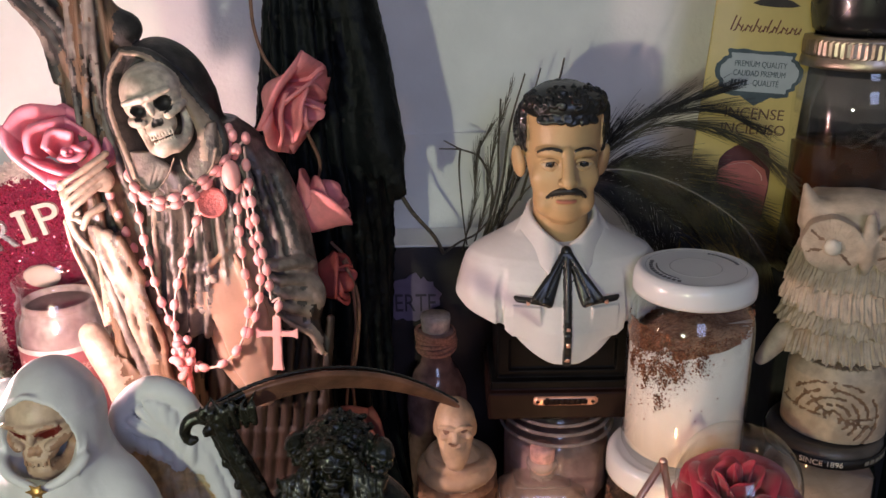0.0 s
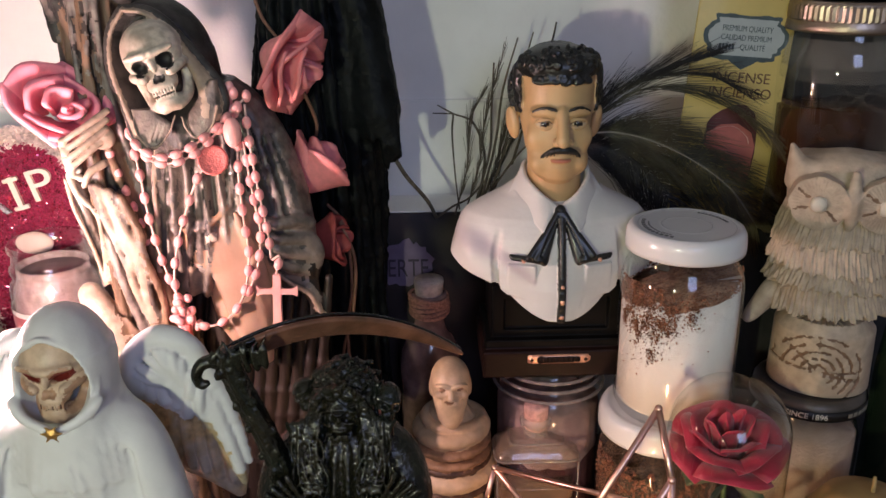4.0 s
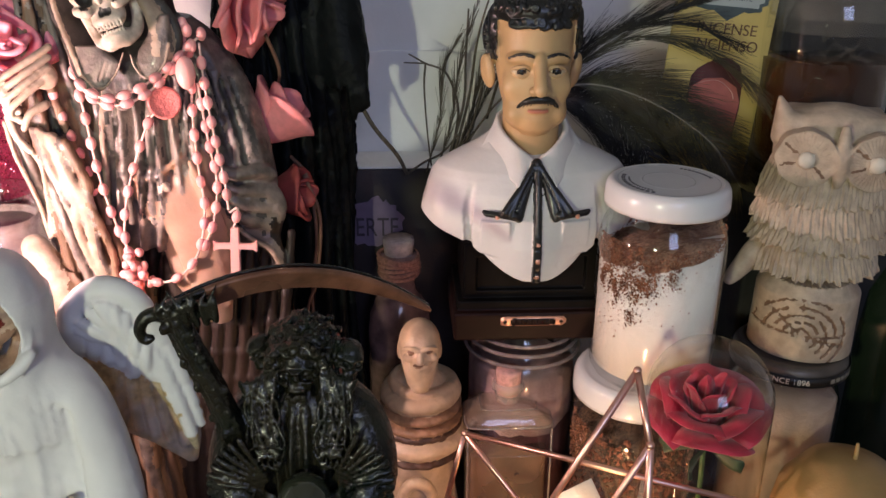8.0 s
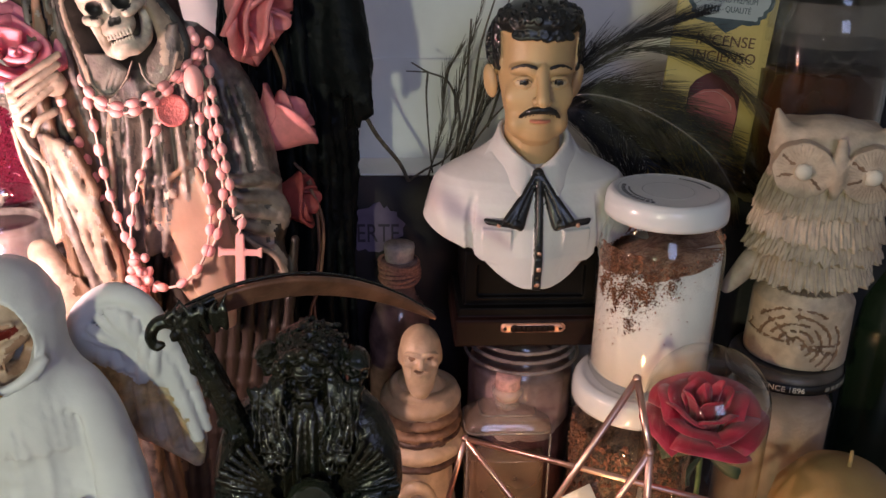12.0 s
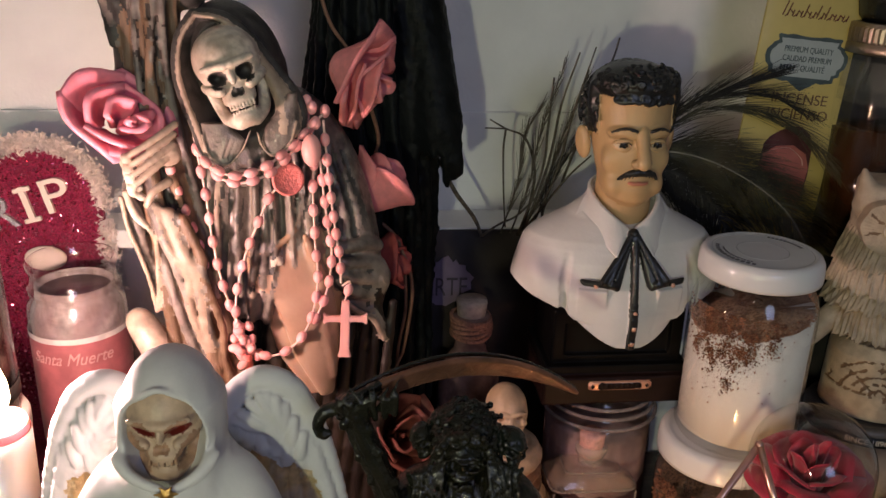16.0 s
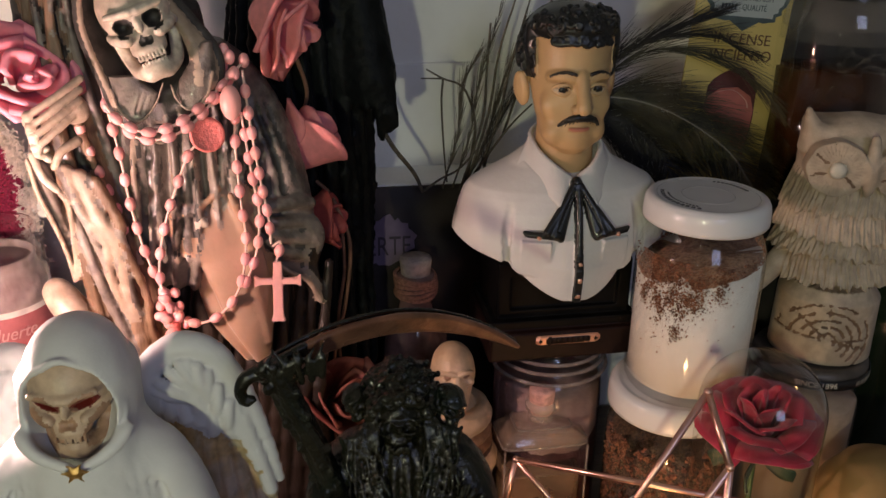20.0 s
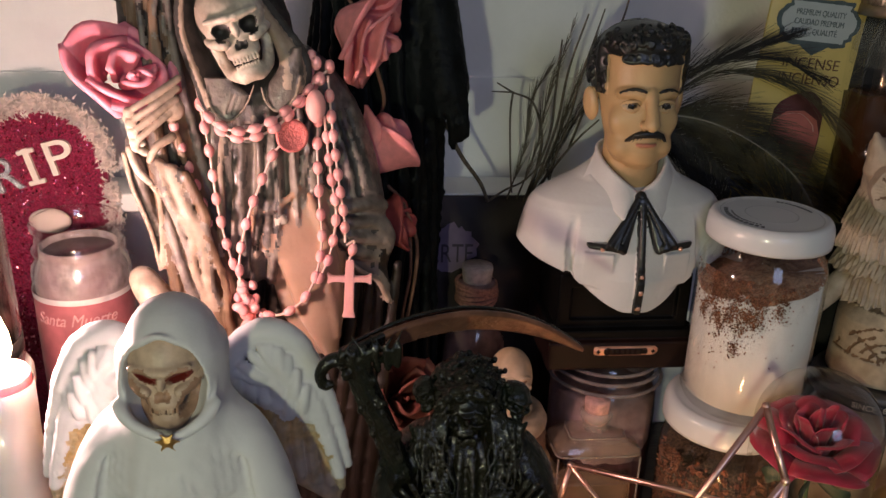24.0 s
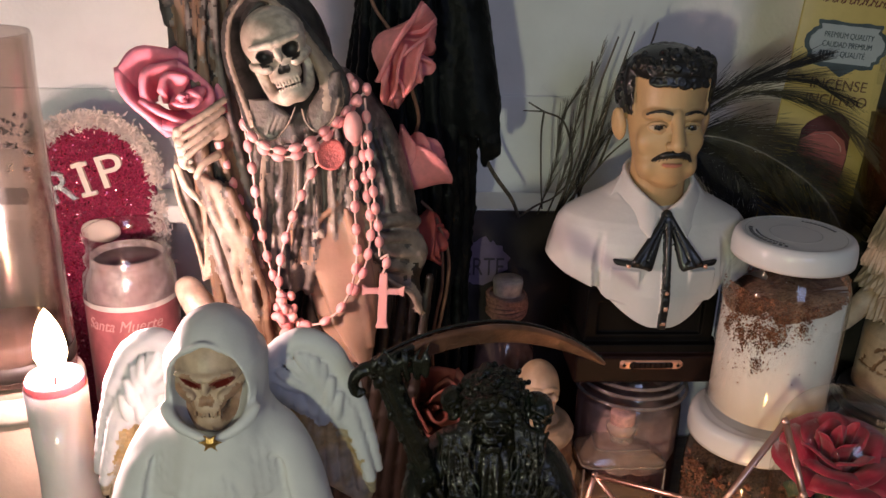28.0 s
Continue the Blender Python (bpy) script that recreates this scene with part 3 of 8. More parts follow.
    f.put(bare, (H - 0.030, 0.55, 0.25), (H + 0.030, 0.60, 0.348), -1, 0.0006, cut=True)
    f.put(lambda x, y, z: np.maximum(z - 0.3130, 0.25 - z), (H - 0.045, 0.56, 0.25), (H + 0.045, 0.602, 0.313), -1, 0.0006, cut=True)
    f.put(lambda x, y, z: np.maximum(0.0288 + 0.30 * np.maximum(z - 0.322, 0) - np.abs(x - H), y - 0.6030), (H - 0.045, 0.57, 0.30), (H + 0.045, 0.603, 0.336), -1, 0.002, cut=True)
    # long face with a square jaw
    f.gown([(0.2665, H, 0.591, 0.0100, 0.0120), (0.2705, H, 0.5925, 0.0148, 0.0182), (0.278, H, 0.595, 0.0188, 0.0232), (0.290, H, 0.599, 0.0222, 0.0272), (0.305, H, 0.602, 0.0250, 0.0298),
            (0.320, H, 0.604, 0.0266, 0.0315), (0.338, H, 0.605, 0.0272, 0.0322), (0.352, H, 0.606, 0.0240, 0.0295)], SK, 0.0012)
    f.ball((H, 0.5815, 0.2735), (0.0100, 0.0078, 0.0070), SK, 0.005)
    for s in (-1, 1):
        f.ball((H + s * 0.0150, 0.586, 0.2805), (0.0060, 0.010, 0.0080), SK, 0.006)
        f.ball((H + s * 0.0150, 0.5830, 0.2985), (0.0078, 0.0062, 0.0085), SK, 0.006)
        f.ball((H + s * 0.0305, 0.6085, 0.3040), (0.0038, 0.0068, 0.0122), SK, 0.0015, rot=(0, s * 10, s * -28))
        f.ball((H + s * 0.0338, 0.6035, 0.3060), (0.0014, 0.0040, 0.0075), SK, 0.001, cut=True, rot=(0, s * 10, s * -28))
        # eyes under heavy lids and thin arched brows
        f.path([(H + s * 0.0050, 0.5735, 0.3172), (H + s * 0.0120, 0.5755, 0.3186), (H + s * 0.0195, 0.5815, 0.3170)], 0.0018, 0.0014, SK, 0.004)
        f.ball((H + s * 0.0118, 0.5715, 0.3098), (0.0075, 0.0050, 0.0045), SK, 0.0022, cut=True)
        f.ball((H + s * 0.0118, 0.5795, 0.3096), (0.0060, 0.0050, 0.0042), EW, 0.0004)
        f.ball((H + s * 0.0116, 0.5752, 0.3096), (0.0025, 0.0013, 0.0026), BK, 0.0002)
        f.path([(H + s * 0.0056, 0.5755, 0.3108), (H + s * 0.0088, 0.5738, 0.3126), (H + s * 0.0122, 0.5738, 0.3131), (H + s * 0.0158, 0.5758, 0.3122), (H + s * 0.0182, 0.5790, 0.3096)], 0.0011, 0.0009, SK, 0.0005)
        f.path([(H + s * 0.0060, 0.5750, 0.3098), (H + s * 0.0090, 0.5731, 0.3116), (H + s * 0.0122, 0.5730, 0.3121), (H + s * 0.0160, 0.5752, 0.3111)], 0.0005, 0.0004, HR, 0.0002)
        f.path([(H + s * 0.0062, 0.5755, 0.3084), (H + s * 0.0115, 0.5745, 0.3062), (H + s * 0.0172, 0.5778, 0.3082)], 0.0009, 0.0007, SK, 0.0008)
        f.path([(H + s * 0.0052, 0.5706, 0.3200), (H + s * 0.0095, 0.5712, 0.3213), (H + s * 0.0145, 0.5736, 0.3210), (H + s * 0.0200, 0.5778, 0.3180)], 0.0011, 0.0008, HR, 0.0003)
        # sideburn that ends in a point before the ear
        f.path([(H + s * 0.0275, 0.5990, 0.345), (H + s * 0.0272, 0.5965, 0.330), (H + s * 0.0262, 0.5940, 0.3150)], 0.0042, 0.0008, HR, 0.003)
        for i in range(6):
            curl(Vector((H + s * 0.0292, 0.5960 + 0.002 * (i % 2), 0.338 - 0.0030 * i)), Vector((s, -0.4, 0)).normalized(), 0.0018 - 0.0001 * i)
    for i in range(34):
        u = -1 + 2 * (i % 17) / 16
        up = i // 17
        p = Vector((H + 0.0182 * u, 0.5745 + 0.0040 * u * u + 0.002 * up, 0.3400 + 0.0062 * up + hg.uniform(-0.0012, 0.0012)))
        f.ball(p, 0.0026, HR, 0.0012)
        curl(p + Vector((0, -0.0012, 0)), Vector((u * 0.4, -1, 0.3)).normalized(), hg.uniform(0.0020, 0.0028))
    f.ball((H, 0.5985, 0.3475), (0.0288, 0.0268, 0.0140), HR, 0.003)
    for i in range(46):
        a, b = math.pi * (1.06 + 0.88 * hg.random()), hg.uniform(0.02, 0.9)
        v = Vector((math.cos(a) * math.sqrt(1 - b * b), math.sin(a) * math.sqrt(1 - b * b), b))
        curl(Vector((H + v.x * 0.0288, 0.5985 + v.y * 0.0268, 0.3475 + v.z * 0.0140)), v, hg.uniform(0.0020, 0.0030))
    f.path([(H, 0.5728, 0.3190), (H, 0.5700, 0.3110), (H, 0.5660, 0.3025), (H, 0.5648, 0.2985)], 0.0031, 0.0036, SK, 0.0022)
    for s in (-1, 1):
        f.ball((H + s * 0.0043, 0.5690, 0.2980), (0.0028, 0.0036, 0.0028), SK, 0.0015)
        f.ball((H + s * 0.0024, 0.5660, 0.2953), (0.0012, 0.0014, 0.0008), BR, 0.0003, cut=True)
        f.path([(H, 0.5688, 0.2925), (H + s * 0.0055, 0.5686, 0.2922), (H + s * 0.0100, 0.5714, 0.2898), (H + s * 0.0135, 0.5750, 0.2862)], 0.0027, 0.0009, HR, 0.0008)
        for i in range(5):
            f.rod((H + s * (0.0018 + 0.0020 * i), 0.5662 + 0.0007 * i, 0.2940 - 0.0004 * i), (H + s * (0.0034 + 0.0024 * i), 0.5668 + 0.0009 * i, 0.2895 - 0.0008 * i), 0.0005, 0.0004, HR, 0.0003)
    f.ball((H, 0.5725, 0.2840), (0.0070, 0.0028, 0.0016), LP, 0.0014)
    f.path([(H - 0.0070, 0.5728, 0.2862), (H, 0.5708, 0.2858), (H + 0.0070, 0.5728, 0.2862)], 0.0004, 0.0004, -1, 0.0006, cut=True)
    # neck inside a crisp folded collar with two points
    f.rod((H, 0.604, 0.242), (H, 0.602, 0.282), 0.0205, 0.0195, SK, 0.002)
    for s in (-1, 1):
        f.path([(X + s * 0.0030, 0.5775, 0.2490), (X + s * 0.0140, 0.5815, 0.2570), (X + s * 0.0225, 0.594, 0.2650), (X + s * 0.0225, 0.612, 0.2710), (X + s * 0.012, 0.627, 0.2735), (X, 0.631, 0.2740)], 0.0016, 0.0018, SH, 0.0012)
        fold = smoothpath([(X + s * 0.0030, 0.5765, 0.2485), (X + s * 0.0140, 0.5805, 0.2568), (X + s * 0.0228, 0.593, 0.2650), (X + s * 0.0235, 0.608, 0.2705)], 16)
        tip = Vector((X + s * 0.0125, 0.5655, 0.2335))
        for i, p in enumerate(fold):
            u = i / (len(fold) - 1)
            end = tip.lerp(Vector((X + s * 0.0345, 0.598, 0.2530)), max(0.0, (u - 0.12) / 0.88))
            f.rod(p, end, 0.0013, 0.0011, SH, 0.0010)
    f.ball((X, 0.5725, 0.2465), (0.0040, 0.0040, 0.0050), HR, 0.001)
    head = f.skin("bust_fine", mats, (X, 0.61, 0.11))
    ob = merge("bust_statue", [body, head], mats)
    return tagged(ob, "painted bust in white shirt and black neckerchief on black plinth", "bust statue")


BRASS_PLATE = mat("copper_plate", (0.80, 0.44, 0.30), 0.35, metal=0.7, var=0.15, bump=0.05)
EYEWHITE = mat("eye_white_paint", (0.42, 0.34, 0.24), 0.25, var=0.05, bump=0)
LIP = mat("lip_paint", (0.45, 0.17, 0.11), 0.4, var=0.05, bump=0)


def merge(name, pieces, materials):
    """Bring skins of different fineness together into one mesh."""
    bm = bmesh.new()
    at = pieces[0].location.copy()
    for p in pieces:
        me = p.data
        bm.from_mesh(me)
        bpy.data.objects.remove(p)
        bpy.data.meshes.remove(me)
    ob = obj(name, bm, materials)
    ob.location = at
    return ob


def skull_into(c, p, s, bone, dark, rot, k=0.0011, thin=1.0, teeth=8):
    """A skull of width 2 * s about p, facing -y before rot."""
    R = Euler([radians(a) for a in rot]).to_matrix()
    at = lambda x, y, z: tuple(Vector(p) + R @ Vector((x * s, y * s, z * s)))
    sz = lambda *r: tuple(q * s for q in r)
    c.ball(at(0, 0.20, 0.46), sz(0.92, 1.10, 0.90), bone, k, rot=rot)
    c.ball(at(0, -0.30, 0.25), sz(0.80, 0.62, 0.55), bone, 3 * k, rot=rot)
    c.ball(at(0, -0.45, -0.42), sz(0.46, 0.44, 0.42), bone, 3 * k, rot=rot)
    for q in (-1, 1):
        c.path([at(q * 0.40, -0.86, -0.22), at(q * 0.68, -0.58, -0.14), at(q * 0.82, -0.10, -0.06)], 0.14 * s, 0.09 * s, bone, k)
        c.path([at(q * 0.70, 0.05, -0.20), at(q * 0.62, -0.02, -0.70), at(q * 0.50, -0.30, -1.02), at(q * 0.22, -0.72, -1.18)], 0.13 * s, 0.17 * s, bone, k)
    c.ball(at(0, -0.78, -1.10), sz(0.32, 0.20, 0.22), bone, 2 * k, rot=rot)
    c.ball(at(0, -0.66, -0.55), sz(0.44, 0.34, 0.20), bone, 2 * k, rot=rot)
    c.ball(at(0, -0.62, -0.98), sz(0.42, 0.34, 0.16), bone, 2 * k, rot=rot)
    # sockets, cheek hollows, nose, mouth
    for q in (-1, 1):
        rr = (rot[0], rot[1] + (q * -17 if thin < 1 else q * -8), rot[2])
        c.ball(at(q * 0.39, -0.98, 0.10), sz(0.255, 0.50, 0.240 * thin), dark, 0.0005, cut=True, rot=rr)
        c.ball(at(q * 0.66, -0.55, -0.62), sz(0.16, 0.42, 0.30), -1, 0.0006, cut=True, rot=rot)
        c.rod(at(q * 0.10, -1.00, 0.40), at(q * 0.66, -0.80, 0.44), 0.10 * s, 0.08 * s, bone, 2 * k)
        c.rod(at(q * 0.09, -0.93, -0.32), at(q * 0.04, -0.95, -0.10), 0.125 * s, 0.06 * s, dark, 0.0003, cut=True)
    c.ball(at(0, -0.93, 0.06), sz(0.10, 0.13, 0.20), bone, k, rot=rot)
    c.ball(at(0, -1.00, -0.80), sz(0.46, 0.34, 0.060), dark, 0.0003, cut=True, rot=rot)
    m = (teeth - 1) / 2
    for i in range(teeth):
        x = (i - m) * 0.72 / teeth
        y = -0.955 + 0.34 * abs(x) ** 1.6
        c.rod(at(x, y + 0.02, -0.60), at(x, y, -0.755), 0.034 * s * 8 / teeth, 0.040 * s * 8 / teeth, bone, 0.0002)
        c.rod(at(x * 0.92, y + 0.05, -0.845), at(x * 0.92, y + 0.06, -0.98), 0.038 * s * 8 / teeth, 0.032 * s * 8 / teeth, bone, 0.0002)
    if thin < 1:
        for q in (-1, 1):
            c.ball(at(q * 0.40, -0.92, 0.12), sz(0.30, 0.30, 0.25 * thin), dark, 0.0004, cut=True, rot=(rot[0], rot[1] - q * 20, rot[2]))


def skeleton():
    """Robed skeleton figure leaning on a gnarled staff."""
    BZ, BO, BA, TA, DK, CO, BD = range(7)
    mats = [BRONZE, BONE, BARK, TAN, HOODFOLDSHADE, BONELITROOT, BARKDARK]
    c = Clay((-0.285, 0.485, -0.062), (-0.075, 0.655, 0.475), 0.0013)
    # lower robe, ragged like bark in a darkened copy of its colour, then the pleated upper robe
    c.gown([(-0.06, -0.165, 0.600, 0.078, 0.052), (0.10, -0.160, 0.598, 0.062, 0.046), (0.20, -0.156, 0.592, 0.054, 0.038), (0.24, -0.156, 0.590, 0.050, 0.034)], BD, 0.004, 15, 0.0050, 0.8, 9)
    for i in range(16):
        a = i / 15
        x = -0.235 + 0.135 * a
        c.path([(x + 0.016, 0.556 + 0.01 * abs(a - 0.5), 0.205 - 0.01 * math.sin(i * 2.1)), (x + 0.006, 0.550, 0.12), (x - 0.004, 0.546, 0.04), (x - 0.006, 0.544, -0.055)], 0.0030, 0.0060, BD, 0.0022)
    c.gown([(0.200, -0.168, 0.586, 0.040, 0.044), (0.245, -0.164, 0.580, 0.046, 0.044), (0.290, -0.162, 0.577, 0.044, 0.040),
            (0.318, -0.164, 0.576, 0.040, 0.034), (0.345, -0.166, 0.574, 0.026, 0.026)], BZ, 0.003, 26, 0.0040, 0.4, 6)
    for i in range(9):
        x = -0.193 + 0.0072 * i
        w = 0.0020 * math.sin(i * 2.3)
        c.path([(x + 0.004, 0.5415 + 0.0015 * abs(i - 4), 0.310), (x + w, 0.5375 + 0.0012 * abs(i - 4), 0.285), (x - 0.001 + w, 0.5360 + 0.0012 * abs(i - 4), 0.255), (x - 0.003, 0.538, 0.222)], 0.0016, 0.0025, BZ if i % 3 else CO, 0.0008)
        # Grooves between the pleats coloured dark, so crease shade sits in the paint.
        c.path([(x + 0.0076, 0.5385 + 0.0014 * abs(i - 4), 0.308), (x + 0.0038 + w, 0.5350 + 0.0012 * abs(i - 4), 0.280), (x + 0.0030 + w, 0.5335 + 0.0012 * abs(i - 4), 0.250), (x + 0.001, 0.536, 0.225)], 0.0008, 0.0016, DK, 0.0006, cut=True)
    # far sleeve: a hanging cone of cloth with folds drawn to the elbow
    c.path([(-0.142, 0.580, 0.326), (-0.124, 0.578, 0.298), (-0.113, 0.573, 0.266), (-0.108, 0.568, 0.236), (-0.108, 0.566, 0.208)], 0.0155, 0.0135, BZ, 0.006)
    c.path([(-0.126, 0.570, 0.226), (-0.112, 0.560, 0.212), (-0.098, 0.558, 0.200), (-0.091, 0.556, 0.183)], 0.0085, 0.0022, BZ, 0.004)
    c.path([(-0.112, 0.562, 0.232), (-0.098, 0.560, 0.232), (-0.092, 0.560, 0.222), (-0.098, 0.560, 0.206)], 0.0075, 0.0035, BZ, 0.004)
    # broad slack folds that gather towards the elbow
    for i, (w, r) in enumerate(((0.0, 0.0030), (0.20, 0.0042), (0.42, 0.0030), (0.62, 0.0048), (0.85, 0.0034), (1.0, 0.0040))):
        top = (-0.150 + 0.034 * w, 0.562 + 0.008 * w, 0.322 - 0.016 * w)
        mid = (-0.138 + 0.034 * w + 0.003 * math.sin(i * 2.2), 0.553 + 0.009 * w, 0.288 - 0.016 * w)
        end = (-0.128 + 0.027 * w, 0.551 + 0.008 * w, 0.254 - 0.006 * w)
        c.path([top, mid, end], r * 0.6, r, BZ, 0.004)
        if i < 5:
            # Valleys between the slack folds: shade painted with the dark colour.
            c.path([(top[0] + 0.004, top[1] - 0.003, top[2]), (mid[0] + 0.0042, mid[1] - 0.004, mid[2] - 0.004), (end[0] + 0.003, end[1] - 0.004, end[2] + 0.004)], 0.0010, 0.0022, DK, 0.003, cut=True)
    for i, (dz, r) in enumerate(((0.0, 0.0040), (0.013, 0.0030), (0.024, 0.0046), (0.036, 0.0034))):
        c.path([(-0.130, 0.547, 0.254 - 0.5 * dz), (-0.116, 0.546, 0.250 - 0.8 * dz), (-0.102, 0.554, 0.250 - dz), (-0.095, 0.560, 0.246 - dz)], 0.0022, r, BZ, 0.0035)
        # Elbow grooves also carry their shade as dark colour.
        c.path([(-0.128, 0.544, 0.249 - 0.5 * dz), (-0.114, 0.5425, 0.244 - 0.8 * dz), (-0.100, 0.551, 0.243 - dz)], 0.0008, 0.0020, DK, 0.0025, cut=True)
    c.path([(-0.1255, 0.552, 0.220), (-0.110, 0.548, 0.206), (-0.097, 0.551, 0.196), (-0.0905, 0.553, 0.181)], 0.0014, 0.0020, CO, 0.0010)
    # near arm: loose cuff that hangs in a thin fold, forearm folds across the staff
    c.path([(-0.198, 0.578, 0.322), (-0.212, 0.574, 0.300), (-0.222, 0.566, 0.285)], 0.013, 0.011, BZ, 0.006)
    c.path([(-0.243, 0.540, 0.294), (-0.241, 0.540, 0.266), (-0.236, 0.541, 0.240), (-0.234, 0.542, 0.218)], 0.0046, 0.0022, BZ, 0.002)
    c.path([(-0.2475, 0.534, 0.288), (-0.2445, 0.533, 0.268), (-0.2395, 0.534, 0.250), (-0.2355, 0.535, 0.232), (-0.2335, 0.536, 0.213)], 0.0016, 0.0014, CO, 0.0008)
    c.path([(-0.240, 0.533, 0.286), (-0.234, 0.531, 0.272), (-0.229, 0.531, 0.262), (-0.230, 0.534, 0.240), (-0.2315, 0.536, 0.214)], 0.0018, 0.0014, CO, 0.0008)
    # Hollow of the cuff, its shade painted dark.
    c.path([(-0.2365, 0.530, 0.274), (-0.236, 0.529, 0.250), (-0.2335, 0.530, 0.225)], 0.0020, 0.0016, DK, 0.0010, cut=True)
    for q, r in ((0.0, 0.0024), (0.9, 0.0032), (1.7, 0.0022), (2.4, 0.0036), (3.2, 0.0024), (4.0, 0.0030)):
        w = 0.0030 * math.sin(q * 5.1)
        c.path([(-0.232 + 0.005 * q, 0.534 - 0.001 * q, 0.284 - 0.002 * q), (-0.223 + 0.0045 * q + w, 0.528, 0.262 - 0.003 * q), (-0.217 + 0.0042 * q - w, 0.5265, 0.242), (-0.212 + 0.0040 * q + w, 0.527, 0.222 - 0.004 * q), (-0.207 + 0.0035 * q, 0.529, 0.196 - 0.006 * q)], r, r * 0.7, (BZ, CO, BA)[int(q * 2) % 3], 0.0018)
    # staff, gnarled, with roots at the foot
    SP = [(-0.222, 0.562, 0.435), (-0.227, 0.560, 0.360), (-0.224, 0.556, 0.290), (-0.212, 0.550, 0.220), (-0.200, 0.545, 0.150), (-0.194, 0.540, 0.05), (-0.192, 0.540, -0.058)]
    c.path(SP, 0.0115, 0.0225, BA, 0.003)
    for i in range(19):
        a = 2 * math.pi * i / 19
        pts = []
        for j, q in enumerate(SP):
            r = 0.0125 + 0.0024 * j
            b = a + 0.45 * math.sin(j * 1.3 + i)
            pts.append((q[0] + r * math.cos(b), q[1] + r * math.sin(b), q[2]))
        c.path(pts, 0.0022, 0.0036, (BA, BA, BZ, BA, BZ)[i % 5], 0.0009)
    c.path([(-0.204, 0.540, 0.215), (-0.199, 0.529, 0.175), (-0.192, 0.526, 0.12), (-0.186, 0.524, 0.05)], 0.005, 0.008, BA, 0.002)
    for q in range(14):
        u = q / 11
        c.path([(-0.240 + 0.018 * u, 0.532 - 0.004 * u, 0.196 - 0.004 * u), (-0.226 + 0.016 * u, 0.524, 0.178 - 0.006 * u), (-0.212 + 0.012 * u, 0.520, 0.150 - 0.008 * u), (-0.206 + 0.014 * u, 0.520, 0.10)], 0.0009, 0.0013, CO if q % 3 == 0 else BA, 0.0006)
    # Pale root: candlelight on the wood is put into its colour.
    c.path([(-0.246, 0.540, 0.205), (-0.236, 0.532, 0.192), (-0.224, 0.528, 0.165), (-0.214, 0.526, 0.10)], 0.008, 0.010, CO, 0.004)
    # dark crown of the staff
    c.path([(-0.276, 0.572, 0.452), (-0.262, 0.570, 0.428), (-0.247, 0.567, 0.408), (-0.241, 0.566, 0.385), (-0.244, 0.570, 0.345), (-0.246, 0.575, 0.30)], 0.0125, 0.006, DK, 0.005)
    for i in range(7):
        a = 0.9 * i
        c.path([(-0.276 + 0.010 * math.cos(a), 0.562 + 0.006 * math.sin(a), 0.455), (-0.262 + 0.010 * math.cos(a + 0.5), 0.560 + 0.005 * math.sin(a), 0.428), (-0.246 + 0.009 * math.cos(a + 1), 0.558 + 0.004 * math.sin(a), 0.405), (-0.241 + 0.007 * math.cos(a + 1.4), 0.558, 0.375)], 0.0022, 0.0030, DK if i % 3 else BZ, 0.0015)
    c.path([(-0.262, 0.57, 0.462), (-0.240, 0.565, 0.440), (-0.222, 0.566, 0.418), (-0.207, 0.568, 0.404)], 0.010, 0.0095, DK, 0.005)
    c.ball((-0.207, 0.572, 0.405), (0.0125, 0.012, 0.0115), DK, 0.003)
    c.ball((-0.2275, 0.566, 0.412), (0.0110, 0.011, 0.0095), DK, 0.003)
    for i in range(9):
        x = -0.236 + 0.0038 * i
        # Cut grooves down the staff, coloured dark for the shade inside them.
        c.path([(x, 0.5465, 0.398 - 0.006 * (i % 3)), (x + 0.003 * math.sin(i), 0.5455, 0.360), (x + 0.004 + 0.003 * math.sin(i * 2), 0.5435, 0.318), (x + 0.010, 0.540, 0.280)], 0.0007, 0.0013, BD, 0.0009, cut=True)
    # hood, open to the front
    c.ball((-0.1795, 0.566, 0.3640), (0.0275, 0.033, 0.0375), DK, 0.002, rot=(0, -22, 0))
    c.gown([(0.306, -0.170, 0.568, 0.029, 0.028), (0.325, -0.171, 0.568, 0.0275, 0.030), (0.345, -0.174, 0.567, 0.0270, 0.031), (0.365, -0.178, 0.566, 0.0260, 0.031)], DK, 0.004)
    c.ball((-0.178, 0.526, 0.358), (0.0270, 0.032, 0.038), DK, 0.002, cut=True, rot=(0, -16, -12))
    # smooth leaf-shaped drape
    c.gown([(0.150, -0.1320, 0.540, 0.0060, 0.006), (0.166, -0.1370, 0.541, 0.0120, 0.009), (0.178, -0.1395, 0.543, 0.0175, 0.011), (0.199, -0.1415, 0.546, 0.0205, 0.012), (0.219, -0.1445, 0.547, 0.0235, 0.012), (0.224, -0.1505, 0.547, 0.0300, 0.012),
            (0.236, -0.1520, 0.547, 0.0315, 0.012), (0.247, -0.1545, 0.547, 0.0295, 0.011), (0.254, -0.1470, 0.547, 0.0190, 0.009), (0.262, -0.1405, 0.547, 0.0100, 0.006), (0.271, -0.1390, 0.547, 0.0030, 0.003)], TA, 0.0008, 3, 0.0022, 0.9, 22)
    c.path([(-0.1725, 0.537, 0.226), (-0.1660, 0.535, 0.2225), (-0.1600, 0.535, 0.206), (-0.1530, 0.535, 0.182)], 0.0016, 0.0010, -1, 0.0016, cut=True)
